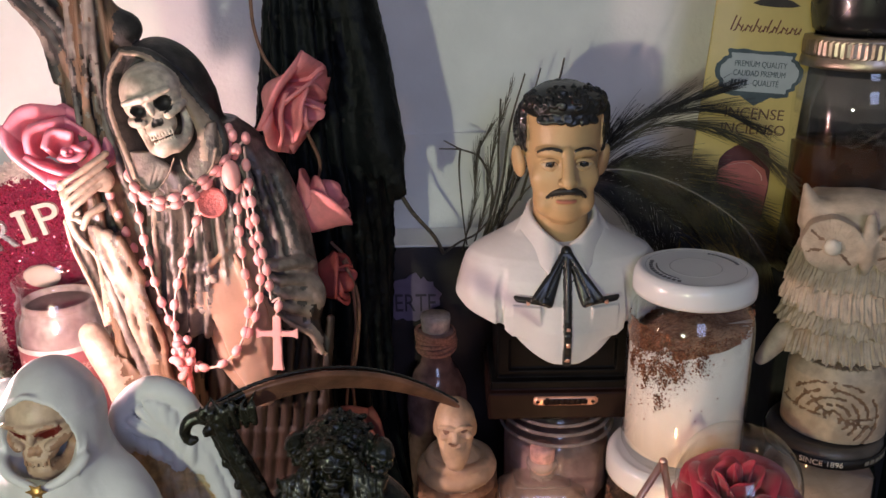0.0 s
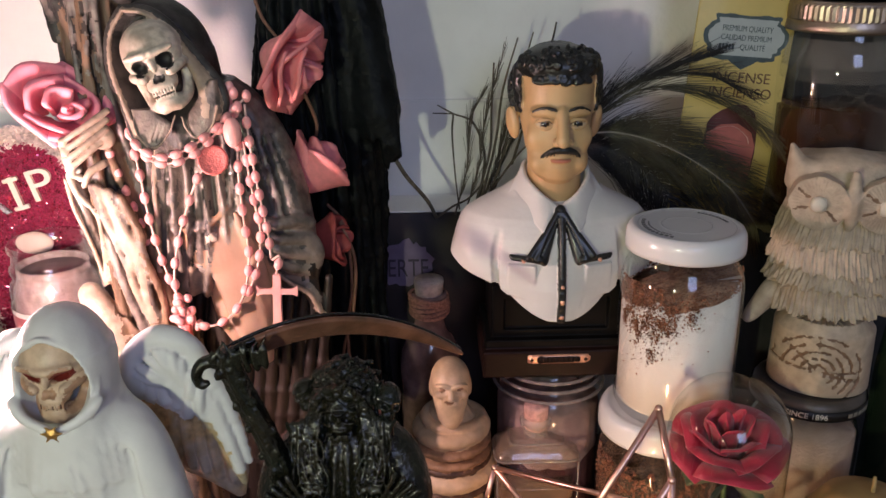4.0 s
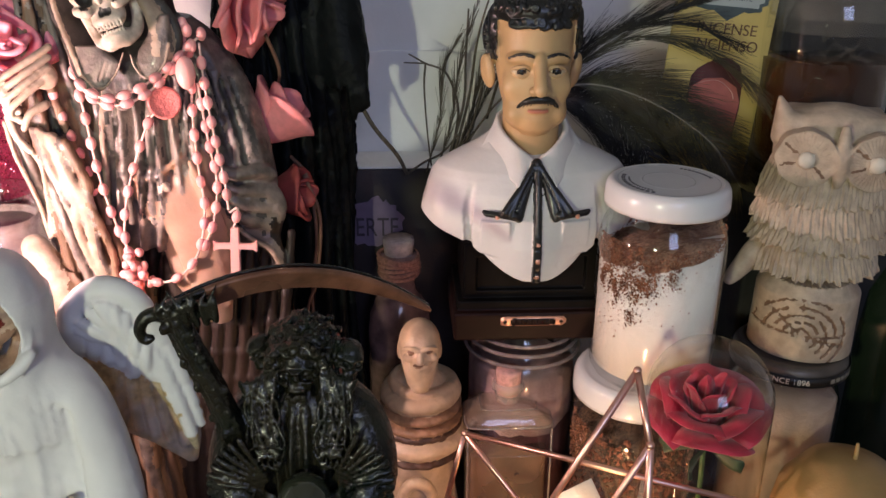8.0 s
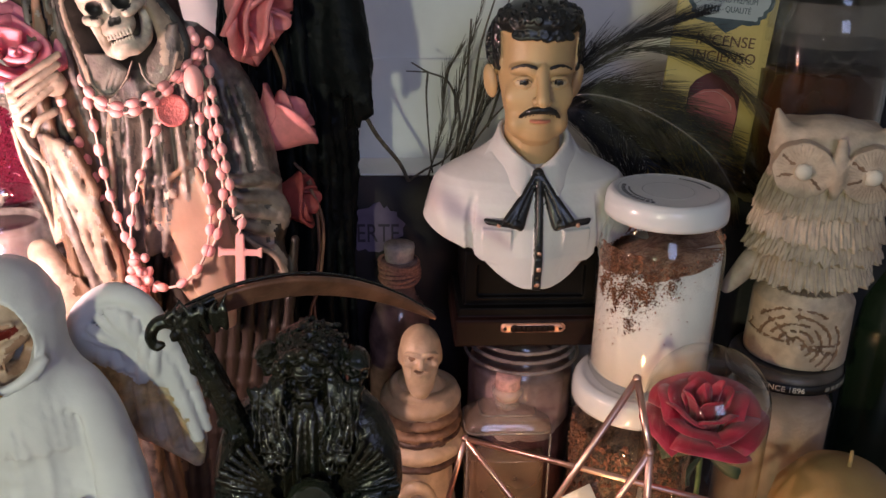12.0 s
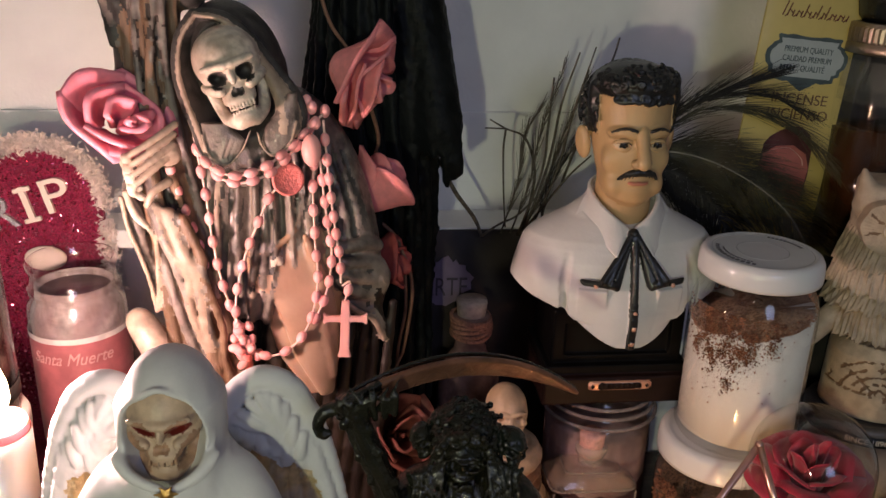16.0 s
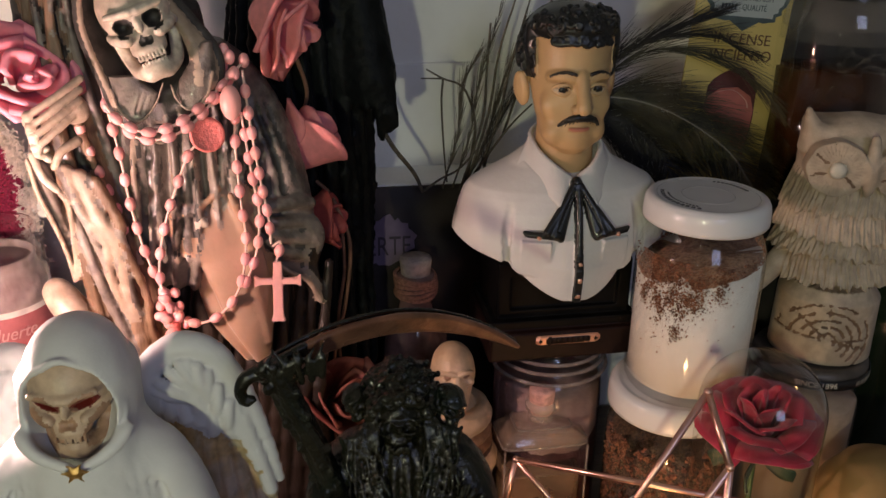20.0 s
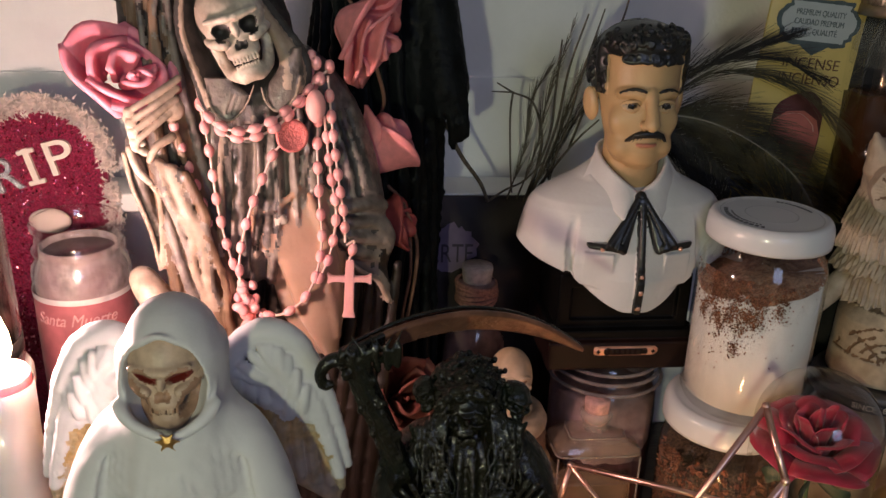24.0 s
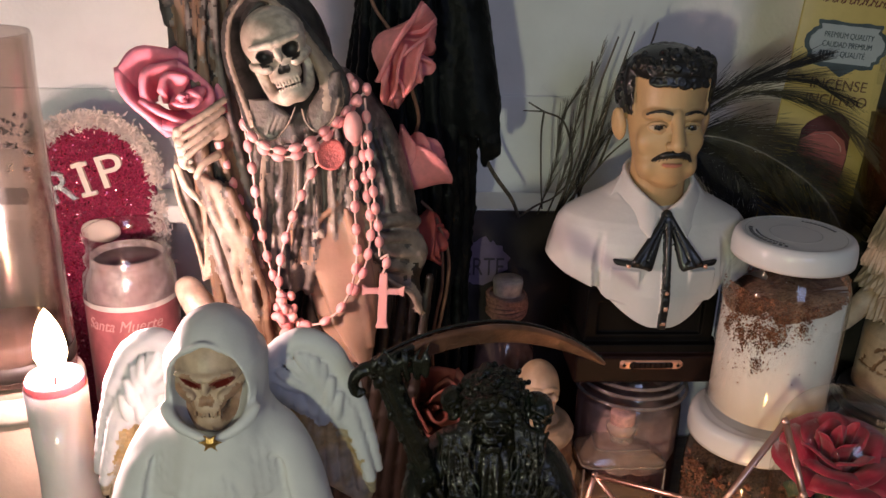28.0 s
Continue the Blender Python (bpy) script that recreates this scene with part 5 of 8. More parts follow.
def black_reaper():
    """Black bronze figure with skulls about its head, an orb and a long scythe."""
    c = Clay((-0.145, 0.325, -0.062), (0.015, 0.440, 0.275), 0.00092)
    X = -0.060
    c.gown([(-0.06, X, 0.392, 0.058, 0.042), (0.05, X, 0.390, 0.043, 0.036), (0.12, X, 0.388, 0.032, 0.030), (0.165, X, 0.386, 0.029, 0.025), (0.185, X, 0.386, 0.024, 0.020), (0.196, X, 0.386, 0.014, 0.014)], 0, 0.004, 25, 0.0048, 0.3, 10)
    # head wrapped in curls and small skulls
    c.ball((X + 0.001, 0.387, 0.206), (0.0165, 0.018, 0.0200), 0, 0.003)
    for i in range(54):
        b = 1 - (i + 0.5) / 54 * 0.95
        a = i * 2.39996
        q = math.sqrt(1 - b * b)
        p = Vector((X + 0.001 + 0.0172 * q * math.cos(a), 0.387 + 0.0180 * q * math.sin(a), 0.206 + 0.0205 * b))
        if p.y > 0.3755 or p.z > 0.2150:
            r = rnd.uniform(0.0028, 0.0046)
            v = (p - Vector((X, 0.387, 0.206))).normalized()
            c.ball(p, r, 0, 0.0006)
            c.ball(p + v * r, r * 0.45, 0, 0.0003, cut=True)
            c.ball(p + v * r * 0.6 + Vector((r * 0.8, -r * 0.5, r * 0.3)), r * 0.4, 0, 0.0003)
    c.ball((X - 0.001, 0.362, 0.203), (0.0125, 0.0125, 0.0145), 0, 0.0015, cut=True)
    skull_into(c, (X - 0.001, 0.3800, 0.2050), 0.0122, 0, 0, (8, 0, 0), k=0.0005, teeth=6)
    for i in range(11):
        a = math.pi * (0.08 + 0.84 * i / 10)
        p = (X - 0.001 + 0.0135 * math.cos(a), 0.3715 + 0.001 * math.sin(i * 2.1), 0.2075 + 0.0135 * math.sin(a))
        c.ball(p, rnd.uniform(0.0022, 0.0034), 0, 0.0005)
        c.ball((p[0], p[1] - 0.003, p[2]), 0.0012, 0, 0.0003, cut=True)
    skull_into(c, (X + 0.0235, 0.378, 0.2090), 0.0076, 0, 0, (0, 15, 20), k=0.0006, teeth=5)
    skull_into(c, (X - 0.0195, 0.384, 0.2120), 0.0060, 0, 0, (0, -20, -25), k=0.0006, teeth=5)
    # braided strands to each side of the face
    for s in (-1, 1):
        for i in range(16):
            q = 0.0110 + 0.0010 * i
            w = lambda j: 0.0026 * math.sin(i * 1.9 + j * 2.3)
            c.path([(X + s * q, 0.375 - 0.0004 * i, 0.213 - 0.0012 * i), (X + s * (q + w(0)), 0.3675 + 0.0008 * (i % 3), 0.203), (X + s * (q * 0.95 + w(1)), 0.3630 + 0.0008 * (i % 4), 0.190), (X + s * (q * 0.85 + w(2)), 0.3585 + 0.0008 * (i % 3), 0.176), (X + s * (q * 0.8 + w(3)), 0.3560, 0.162 + 0.006 * (i % 3))], 0.0011, 0.0007, 0, 0.0003)
    # deep ringed eye sockets, nose and jaw
    for s in (-1, 1):
        e = (X - 0.001 + s * 0.0050, 0.3675, 0.2060)
        c.ball(e, (0.0040, 0.0060, 0.0036), 0, 0.0004, cut=True)
        for i in range(12):
            a, b = 2 * math.pi * i / 12, 2 * math.pi * (i + 1) / 12
            if i % 3 == 1:
                continue
            c.rod((e[0] + 0.0044 * math.cos(a), e[1] + 0.001 + 0.001 * (i % 2), e[2] + 0.0040 * math.sin(a)), (e[0] + 0.0044 * math.cos(b), e[1] + 0.001, e[2] + 0.0040 * math.sin(b)), 0.0008, 0.0005, 0, 0.0003)
    c.rod((X - 0.001, 0.3655, 0.2010), (X - 0.001, 0.3655, 0.1990), 0.0014, 0.0020, 0, 0.0004, cut=True)
    for i in range(7):
        c.rod((X - 0.0055 + 0.0015 * i, 0.3670, 0.1965), (X - 0.0055 + 0.0015 * i, 0.3670, 0.1925), 0.0007, 0.0007, 0, 0.0002)
    # sleeves: narrow shoulders, then ridged fans
    for s in (-1, 1):
        c.path([(X + s * 0.018, 0.384, 0.186), (X + s * 0.031, 0.376, 0.172), (X + s * 0.034, 0.364, 0.152), (X + s * 0.026, 0.356, 0.138)], 0.0105, 0.0100, 0, 0.005)
        for i in range(12):
            a = 2 * math.pi * i / 12
            o = Vector((0.0108 * math.cos(a), 0.0108 * math.sin(a) * 0.9, 0.003 * math.sin(a)))
            c.path([tuple(Vector(p) + o) for p in ((X + s * 0.017, 0.384, 0.186), (X + s * 0.031, 0.376, 0.172), (X + s * 0.034, 0.364, 0.152), (X + s * 0.026, 0.356, 0.138))], 0.0010, 0.0020, 0, 0.0006)
        for i in range(17):
            a = -1.55 + i * 0.165
            f = lambda u: (X + s * (0.013 + u * math.cos(a)), 0.3580 - 0.30 * u * (1 - u / 0.038), 0.152 + u * math.sin(a))
            c.path([f(0.005), f(0.014), f(0.024), f(0.031)], 0.0008, 0.0017, 0, 0.0004)
            g = lambda u: (X + s * (0.013 + u * math.cos(a + 0.082)), 0.3560 - 0.30 * u * (1 - u / 0.038), 0.152 + u * math.sin(a + 0.082))
            c.path([g(0.008), g(0.018), g(0.030)], 0.0005, 0.0010, 0, 0.0004, cut=True)
    c.ball((X + 0.002, 0.350, 0.150), 0.0125, 1, 0.001)
    for i in range(5):
        c.path([(X - 0.010 + 0.0045 * i, 0.346, 0.136), (X - 0.009 + 0.0045 * i, 0.3395, 0.143), (X - 0.008 + 0.0042 * i, 0.3400, 0.151)], 0.0016, 0.0010, 0, 0.0004)
    # scythe: ragged handle, bound collar, hook and blade
    H = [(-0.114, 0.366, 0.244), (-0.107, 0.366, 0.222), (-0.098, 0.366, 0.198), (-0.091, 0.367, 0.170), (-0.088, 0.369, 0.10), (-0.088, 0.370, -0.055)]
    c.path(H, 0.0048, 0.0045, 0, 0.002)
    for i in range(11):
        a = 2 * math.pi * i / 11
        pts = [(p[0] + (0.0044 + 0.0012 * math.sin(i * 2.2 + j)) * math.cos(a + 0.3 * j), p[1] + 0.0050 * math.sin(a + 0.3 * j), p[2]) for j, p in enumerate(H[:5])]
        c.path(pts, 0.0013, 0.0017, 0, 0.0005)
    for i in range(30):
        z = 0.13 + i * 0.0038
        x = float(np.interp(z, [0.10, 0.170, 0.198, 0.222, 0.244], [-0.088, -0.091, -0.098, -0.107, -0.114]))
        c.ball((x + 0.0058 * math.sin(i * 2.4), 0.3625 + 0.002 * math.cos(i * 1.7), z), (rnd.uniform(0.0014, 0.0026), 0.0018, rnd.uniform(0.0022, 0.0040)), 0, 0.0008)
    c.path([(-0.118, 0.366, 0.2425), (-0.1255, 0.364, 0.2410), (-0.1285, 0.363, 0.2350), (-0.1265, 0.363, 0.2300), (-0.1235, 0.363, 0.2310)], 0.0034, 0.0014, 0, 0.001)
    for i in range(13):
        x = -0.1195 + 0.0021 * i
        c.path([(x, 0.3640, 0.2400 + 0.003 * math.sin(i * 2.9)), (x + 0.002 * math.sin(i * 3.7), 0.3610, 0.2455 + 0.0003 * i), (x + 0.004 * math.sin(i * 1.3), 0.3630, 0.2495 + 0.0004 * i + 0.0035 * math.sin(i * 1.9))], 0.0017, 0.0005, 0, 0.0005)
    n = 64
    for i in range(n):
        def P(t):
            x = -0.120 + 0.124 * t
            return (x, 0.368 + 0.044 * t, 0.2375 + 0.0600 * t * (1 - t) - 0.0190 * t * t)
        p, q = P(i / n), P((i + 1) / n)
        w = 0.0060 * (1 - (i / n) ** 3.5) + 0.0006
        mid = [(a + b) / 2 for a, b in zip(p, q)]
        ang = math.degrees(math.atan2(q[2] - p[2], q[0] - p[0]))
        c.slab(mid, (0.0024, 0.0012, w), 2 if i > 9 else 0, 0.0016, 0.0008, rot=(28, -ang, 18))
        c.rod((p[0], p[1] + 0.003, p[2] + w * 0.85), (q[0], q[1] + 0.003, q[2] + w * 0.85), 0.0010, 0.0010, 0, 0.0008)
    c.rough((-0.16, 0.32, -0.06), (0.02, 0.44, 0.235), 0.00035, 900, [0])
    ob = c.skin("reaper_statue", [GREENBLACK, ORB, BLADE], (X, 0.39, -0.06))
    return tagged(ob, "black bronze skeleton statue holding a dark orb and long scythe", "reaper statue")


ORB = mat("dark_glass_orb", (0.020, 0.024, 0.014), 0.08, var=0.2, bump=0.0, coat=1.0)
BLADE = mat("bronze_blade", (0.24, 0.110, 0.070), 0.30, metal=0.5, var=0.35, tint=(0.07, 0.05, 0.03), stain=0.6, bump=0.2)


def coil_head():
    """Small carved bald head rising from a rope coil on a turned foot."""
    c = Clay((-0.045, 0.545, -0.062), (0.050, 0.645, 0.140), 0.0009)
    X, Y = 0.003, 0.592
    # long bald head with a narrow grinning jaw
    Y -= 0.011
    c.ball((X, Y + 0.003, 0.1062), (0.0156, 0.0185, 0.0180), 0, 0.002)
    c.ball((X, Y - 0.001, 0.0969), (0.0140, 0.0150, 0.0180), 0, 0.005)
    c.ball((X, Y - 0.004, 0.0837), (0.0112, 0.0120, 0.0160), 0, 0.005)
    c.ball((X, Y - 0.0120, 0.0761), (0.0065, 0.0050, 0.0055), 0, 0.003)
    for s in (-1, 1):
        c.ball((X + s * 0.0148, Y + 0.004, 0.0990), (0.0022, 0.0045, 0.0075), 0, 0.0015)
        c.ball((X + s * 0.0066, Y - 0.0172, 0.1058), (0.0046, 0.0044, 0.0030), -1, 0.0012, cut=True)
        c.ball((X + s * 0.0066, Y - 0.0128, 0.1058), (0.0030, 0.0020, 0.0016), 1, 0.0005)
        c.path([(X + s * 0.0018, Y - 0.0162, 0.1090), (X + s * 0.0070, Y - 0.0156, 0.1104), (X + s * 0.0125, Y - 0.0110, 0.1080)], 0.0016, 0.0010, 0, 0.0012)
        c.ball((X + s * 0.0090, Y - 0.0128, 0.1012), (0.0042, 0.0036, 0.0034), 0, 0.0015)
        c.ball((X + s * 0.0112, Y - 0.0125, 0.0940), (0.0034, 0.0040, 0.0060), -1, 0.0015, cut=True)
        c.path([(X + s * 0.0032, Y - 0.0176, 0.1010), (X + s * 0.0066, Y - 0.0164, 0.0975), (X + s * 0.0076, Y - 0.0140, 0.0915)], 0.0007, 0.0007, -1, 0.0006, cut=True)
    c.path([(X, Y - 0.0160, 0.1080), (X, Y - 0.0192, 0.1012)], 0.0016, 0.0028, 0, 0.0012)
    c.ball((X, Y - 0.0172, 0.0958), (0.0056, 0.0040, 0.0016), 1, 0.0005, cut=True)
    c.path([(X - 0.005, Y - 0.0140, 0.0985), (X, Y - 0.0162, 0.0982), (X + 0.005, Y - 0.0140, 0.0985)], 0.0011, 0.0011, 0, 0.0006)
    c.path([(X - 0.005, Y - 0.0136, 0.0938), (X, Y - 0.0158, 0.0930), (X + 0.005, Y - 0.0136, 0.0938)], 0.0013, 0.0013, 0, 0.0008)
    for q in range(5):
        c.ball((X - 0.0034 + 0.0017 * q, Y - 0.0150, 0.0964), (0.0007, 0.0008, 0.0010), 0, 0.0002)
    c.rod((X, Y + 0.006, 0.080), (X, Y + 0.010, 0.060), 0.0105, 0.0120, 0, 0.002)
    # coil: a spiral lip on top, then bands, one of them dark
    Y += 0.011
    turn = [(X + (0.0165 + 0.0010 * i) * math.cos(0.55 * i + 1.2), Y + 0.004 + (0.0165 + 0.0008 * i) * math.sin(0.55 * i + 1.2), 0.0700 - 0.0007 * i) for i in range(13)]
    c.path(turn, 0.0038, 0.0050, 0, 0.0008)
    ring = lambda z, r, t, h, mi: c.put(lambda x, y, zz: (np.sqrt(((np.sqrt((x - X - 0.001) ** 2 + (y - Y - 0.004) ** 2) - r) / t) ** 2 + ((zz - z - 0.05 * (x - X)) / h) ** 2) - 1) * min(t, h),
                                        (X - r - t, Y - r - t, z - h - 0.004), (X + r + t + 0.002, Y + r + t + 0.006, z + h + 0.004), mi, 0.0007)
    for z, r, t, h, mi in ((0.0570, 0.0210, 0.0110, 0.0085, 0), (0.0450, 0.0212, 0.0112, 0.0055, 1), (0.0355, 0.0218, 0.0112, 0.0045, 1), (0.0295, 0.0222, 0.0108, 0.0045, 2), (0.0190, 0.0245, 0.0125, 0.0095, 0), (0.0070, 0.0235, 0.0105, 0.0050, 2)):
        ring(z, r, t, h, mi)
    c.rod((X, Y + 0.004, 0.058), (X, Y + 0.004, 0.01), 0.022, 0.024, 0, 0.001)
    c.gown([(-0.06, X + 0.001, Y + 0.004, 0.032, 0.032), (-0.02, X + 0.001, Y + 0.004, 0.0265, 0.0265), (0.008, X + 0.001, Y + 0.004, 0.0260, 0.0260)], 0, 0.001)
    c.path([(X - 0.016, Y - 0.024, -0.055), (X - 0.014, Y - 0.028, -0.02), (X - 0.004, Y - 0.030, -0.006), (X + 0.008, Y - 0.029, -0.016), (X + 0.012, Y - 0.027, -0.05)], 0.004, 0.004, 0, 0.003)
    c.rough((-0.05, 0.54, -0.06), (0.05, 0.645, 0.078), 0.0004, 380)
    ob = c.skin("coil_head_statue", [IVORY, COILDARK, COILBLACK], (X, Y, -0.06))
    return tagged(ob, "carved ivory-coloured head rising from a banded coil", "carved statue")


COILDARK = mat("stained_ivory", (0.30, 0.17, 0.095), 0.45, var=0.3, scale=120, bump=0.25)
COILBLACK = mat("dark_coil_stain", (0.085, 0.045, 0.028), 0.5, var=0.4, scale=120, bump=0.25)


def owl():
    """Buff ceramic owl perched on a cut log."""
    CL, DK, PU = range(3)
    c = Clay((0.215, 0.528, 0.098), (0.345, 0.628, 0.302), 0.00076)
    X, Y = 0.283, 0.580
    c.gown([(0.102, X + 0.001, Y, 0.0375, 0.035), (0.150, X + 0.001, Y, 0.0365, 0.034), (0.160, X, Y, 0.030, 0.030)], CL, 0.004)
    c.ball((X, Y, 0.205), (0.043, 0.034, 0.050), CL, 0.004)
    c.ball((X, Y, 0.252), (0.0385, 0.033, 0.034), CL, 0.006)
    c.slab((X, Y + 0.004, 0.270), (0.034, 0.024, 0.010), CL, 0.008, 0.006)
    for s in (-1, 1):
        c.rod((X + s * 0.031, Y - 0.010, 0.266), (X + s * 0.0400, Y - 0.015, 0.2900), 0.012, 0.0020, CL, 0.005)
    # shingled rows of feathers with ragged lips
    for row, (zt, zb, r0, r1) in enumerate(((0.246, 0.219, 0.0385, 0.0455), (0.228, 0.202, 0.0400, 0.0475), (0.210, 0.186, 0.0395, 0.0485), (0.194, 0.168, 0.0370, 0.0455))):
        def skirt(x, y, z, zt=zt, zb=zb, r0=r0, r1=r1, row=row):
            th = np.arctan2(y - Y, x - X)
            rag = 0.0016 * np.sin(17 * th + row * 1.9) + 0.0010 * np.sin(41 * th + row) - 0.004 * np.cos(th + 1.57 + 0.5 * (row - 1.5)) * (row % 2 * 2 - 1) * 0.5
            u = np.clip((zt - z) / (zt - zb), 0, 1.2)
            rad = r0 + (r1 - r0) * u + 0.0005 * np.sin(57 * th + 3 * np.sin(90 * z + row))
            d = np.sqrt((x - X) ** 2 + ((y - Y) / 0.80) ** 2) - rad
            return np.maximum(np.maximum(d * 0.8, zb + rag - z), z - zt)
        c.put(skirt, (X - r1, Y - r1, zb - 0.006), (X + r1, Y + r1, zt), CL, 0.0008)
    c.comb((0.21, 0.52, 0.160), (0.35, 0.585, 0.240), X, Y, 0.00050, 88, 1.4)
    c.comb((0.21, 0.52, 0.160), (0.35, 0.585, 0.240), X, Y, 0.00035, 37, 3.0)
    # eye discs, each with a ring of short strokes
    for s, cx in ((-1, X - 0.0205), (1, X + 0.0235)):
        yy = Y - 0.033
        c.put(lambda x, y, z, cx=cx, yy=yy, s=s: np.maximum(np.sqrt((x - cx) ** 2 + (z - 0.2545) ** 2) - 0.0192 - 0.0004 * np.cos(8 * np.arctan2(z - 0.2545, x - cx)), np.abs(y - yy - 0.002 - s * 0.22 * (x - cx) - 4.0 * np.minimum(0.0003, (x - cx) ** 2 + (z - 0.2545) ** 2)) - 0.0062), (cx - 0.02, yy - 0.016, 0.234), (cx + 0.02, yy + 0.02, 0.275), CL, 0.0010)
        for i in range(40):
            a = 2 * math.pi * (i + 0.3) / 40
            long = i in (16, 22, 35)
            r0, r1 = (0.0072, 0.0170) if long else (0.0072, 0.0178)
            c.rod((cx + r0 * math.cos(a), yy - 0.0042 + s * 0.22 * r0 * math.cos(a) + 4 * r0 * r0, 0.2545 + r0 * math.sin(a)),
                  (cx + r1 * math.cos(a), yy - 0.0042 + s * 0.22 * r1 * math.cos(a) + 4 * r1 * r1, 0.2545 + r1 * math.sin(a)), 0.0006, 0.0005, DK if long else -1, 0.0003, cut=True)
        c.ball((cx, yy - 0.0050, 0.2545), (0.0056, 0.0038, 0.0056), PU, 0.0004)
    c.path([(X + 0.0015, Y - 0.0335, 0.276), (X + 0.0015, Y - 0.0375, 0.254), (X + 0.0015, Y - 0.0365, 0.238)], 0.0028, 0.0018, CL, 0.005)
    for i in range(12):
        x = X - 0.024 + 0.0042 * i
        c.rod((x, Y - 0.032, 0.285), (x + 0.0005, Y - 0.034, 0.272), 0.0006, 0.0006, -1, 0.0008, cut=True)
    # wing tip that hangs past the log, arcs and rays scratched into the log's face
    c.path([(X - 0.038, Y - 0.006, 0.178), (X - 0.048, Y - 0.010, 0.164), (X - 0.056, Y - 0.012, 0.152)], 0.0085, 0.0040, CL, 0.003)
    face = lambda x: Y - 0.0347 * math.sqrt(max(0.02, 1 - ((x - X - 0.001) / 0.0371) ** 2))
    CX, CZ = X - 0.004, 0.1225
    for j, r in enumerate((0.0060, 0.0120, 0.0180, 0.0245, 0.0310)):
        for i in range(14):
            if (i * 3 + j * 5) % 7 == 0:
                continue
            a0, a1 = math.pi * (-0.25 + 1.25 * i / 14), math.pi * (-0.25 + 1.25 * (i + 0.85) / 14)
            p, q = CX + r * math.cos(a0), CX + r * math.cos(a1)
            c.rod((p, face(p), CZ + 0.92 * r * math.sin(a0)), (q, face(q), CZ + 0.92 * r * math.sin(a1)), 0.0010, 0.0010, -1, 0.0003, cut=True)
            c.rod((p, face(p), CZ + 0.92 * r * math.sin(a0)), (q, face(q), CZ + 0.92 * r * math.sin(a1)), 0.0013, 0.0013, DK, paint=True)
    for a in (-0.25, 0.0, 1.57, 2.45, 3.1):
        for u in range(6):
            q0, q1 = 0.003 + 0.005 * u, 0.0066 + 0.005 * u
            x0, x1 = CX + q0 * math.cos(a), CX + q1 * math.cos(a)
            c.rod((x0, face(x0), CZ + 0.95 * q0 * math.sin(a)), (x1, face(x1), CZ + 0.95 * q1 * math.sin(a)), 0.0013, 0.0011, -1, 0.0003, cut=True)
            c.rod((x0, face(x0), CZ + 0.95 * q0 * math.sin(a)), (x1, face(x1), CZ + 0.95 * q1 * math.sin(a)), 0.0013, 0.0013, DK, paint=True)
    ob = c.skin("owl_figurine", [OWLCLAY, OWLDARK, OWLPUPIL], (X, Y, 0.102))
    ob.matrix_world = pose(X + 0.0085, Y + 0.002, 0.102, 0, 0, -18)
    return tagged(ob, "buff ceramic owl with big round eyes on a log", "owl figurine")


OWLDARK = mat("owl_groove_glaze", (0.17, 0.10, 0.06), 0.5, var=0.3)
OWLPUPIL = mat("owl_pupil_glaze", (0.66, 0.60, 0.50), 0.4, var=0.06)
bust(), skeleton(), tall_robe(), white_reaper(), black_reaper(), coil_head(), owl()

# ---- jars and bottles ----
def revolve(parent, name, prof, material, label="", seg=56):
    return part(name, lathe(prof, seg), material, parent, label)


def jar(name, at, r, h, label, category="jar", neck=0.86, glassmat=None):
    """A glass jar shell with foot, shoulder and neck; returns the empty that holds the parts."""
    t = thing(name, at, label, category)
    prof = [(0, 0.004), (r * 0.80, 0.003), (r * 0.93, 0.0), (r, 0.006), (r, h * 0.74), (r * 0.985, h * 0.80), (r * 0.93, h * 0.86), (r * neck, h * 0.90), (r * neck, h)]
    o = part("glass", lathe(prof, 56), glassmat or GLASS, t, "clear glass wall")
    o.visible_shadow = False
    return t


def screw_lid(parent, r, z, h, material, name="lid", label=""):
    p = [(0, h - 0.0007), (r * 0.39, h - 0.0007), (r * 0.41, h - 0.0007), (r * 0.43, h - 0.0004), (r * 0.45, h - 0.0007), (r * 0.47, h - 0.0007), (r * 0.78, h - 0.0007), (r * 0.80, h - 0.0007), (r * 0.84, h - 0.0002), (r * 0.88, h),
         (r * 0.95, h - 0.0012), (r * 0.985, h - 0.004), (r, h - 0.008), (r * 1.005, 0.003), (r * 1.0, 0.0), (r * 0.95, 0.0), (r * 0.95, h - 0.004), (0, h - 0.004)]
    bm = lathe(p, 72)
    bm.transform(pose(0, 0, z))
    return part(name, bm, material, parent, label)


def flakes(n, place, size, seed):
    """Loose crumbs: n small uneven lumps at the places that place() gives."""
    r = random.Random(seed)
    bm = bmesh.new()
    for i in range(n):
        p = place(r)
        if p is None:
            continue
        s = r.uniform(*size)
        m = Matrix.Translation(p) @ Euler((r.uniform(0, 6), r.uniform(0, 6), r.uniform(0, 6))).to_matrix().to_4x4() @ Matrix.Diagonal((s * r.uniform(0.6, 1.5), s, s * r.uniform(0.4, 1), 1))
        vs = [bm.verts.new(m @ Vector(q)) for q in ((1, 1, 1), (-1, -1, 1), (-1, 1, -1), (1, -1, -1))]
        for f in ((0, 1, 2), (0, 3, 1), (0, 2, 3), (1, 3, 2)):
            bm.faces.new([vs[k] for k in f])
    return bm


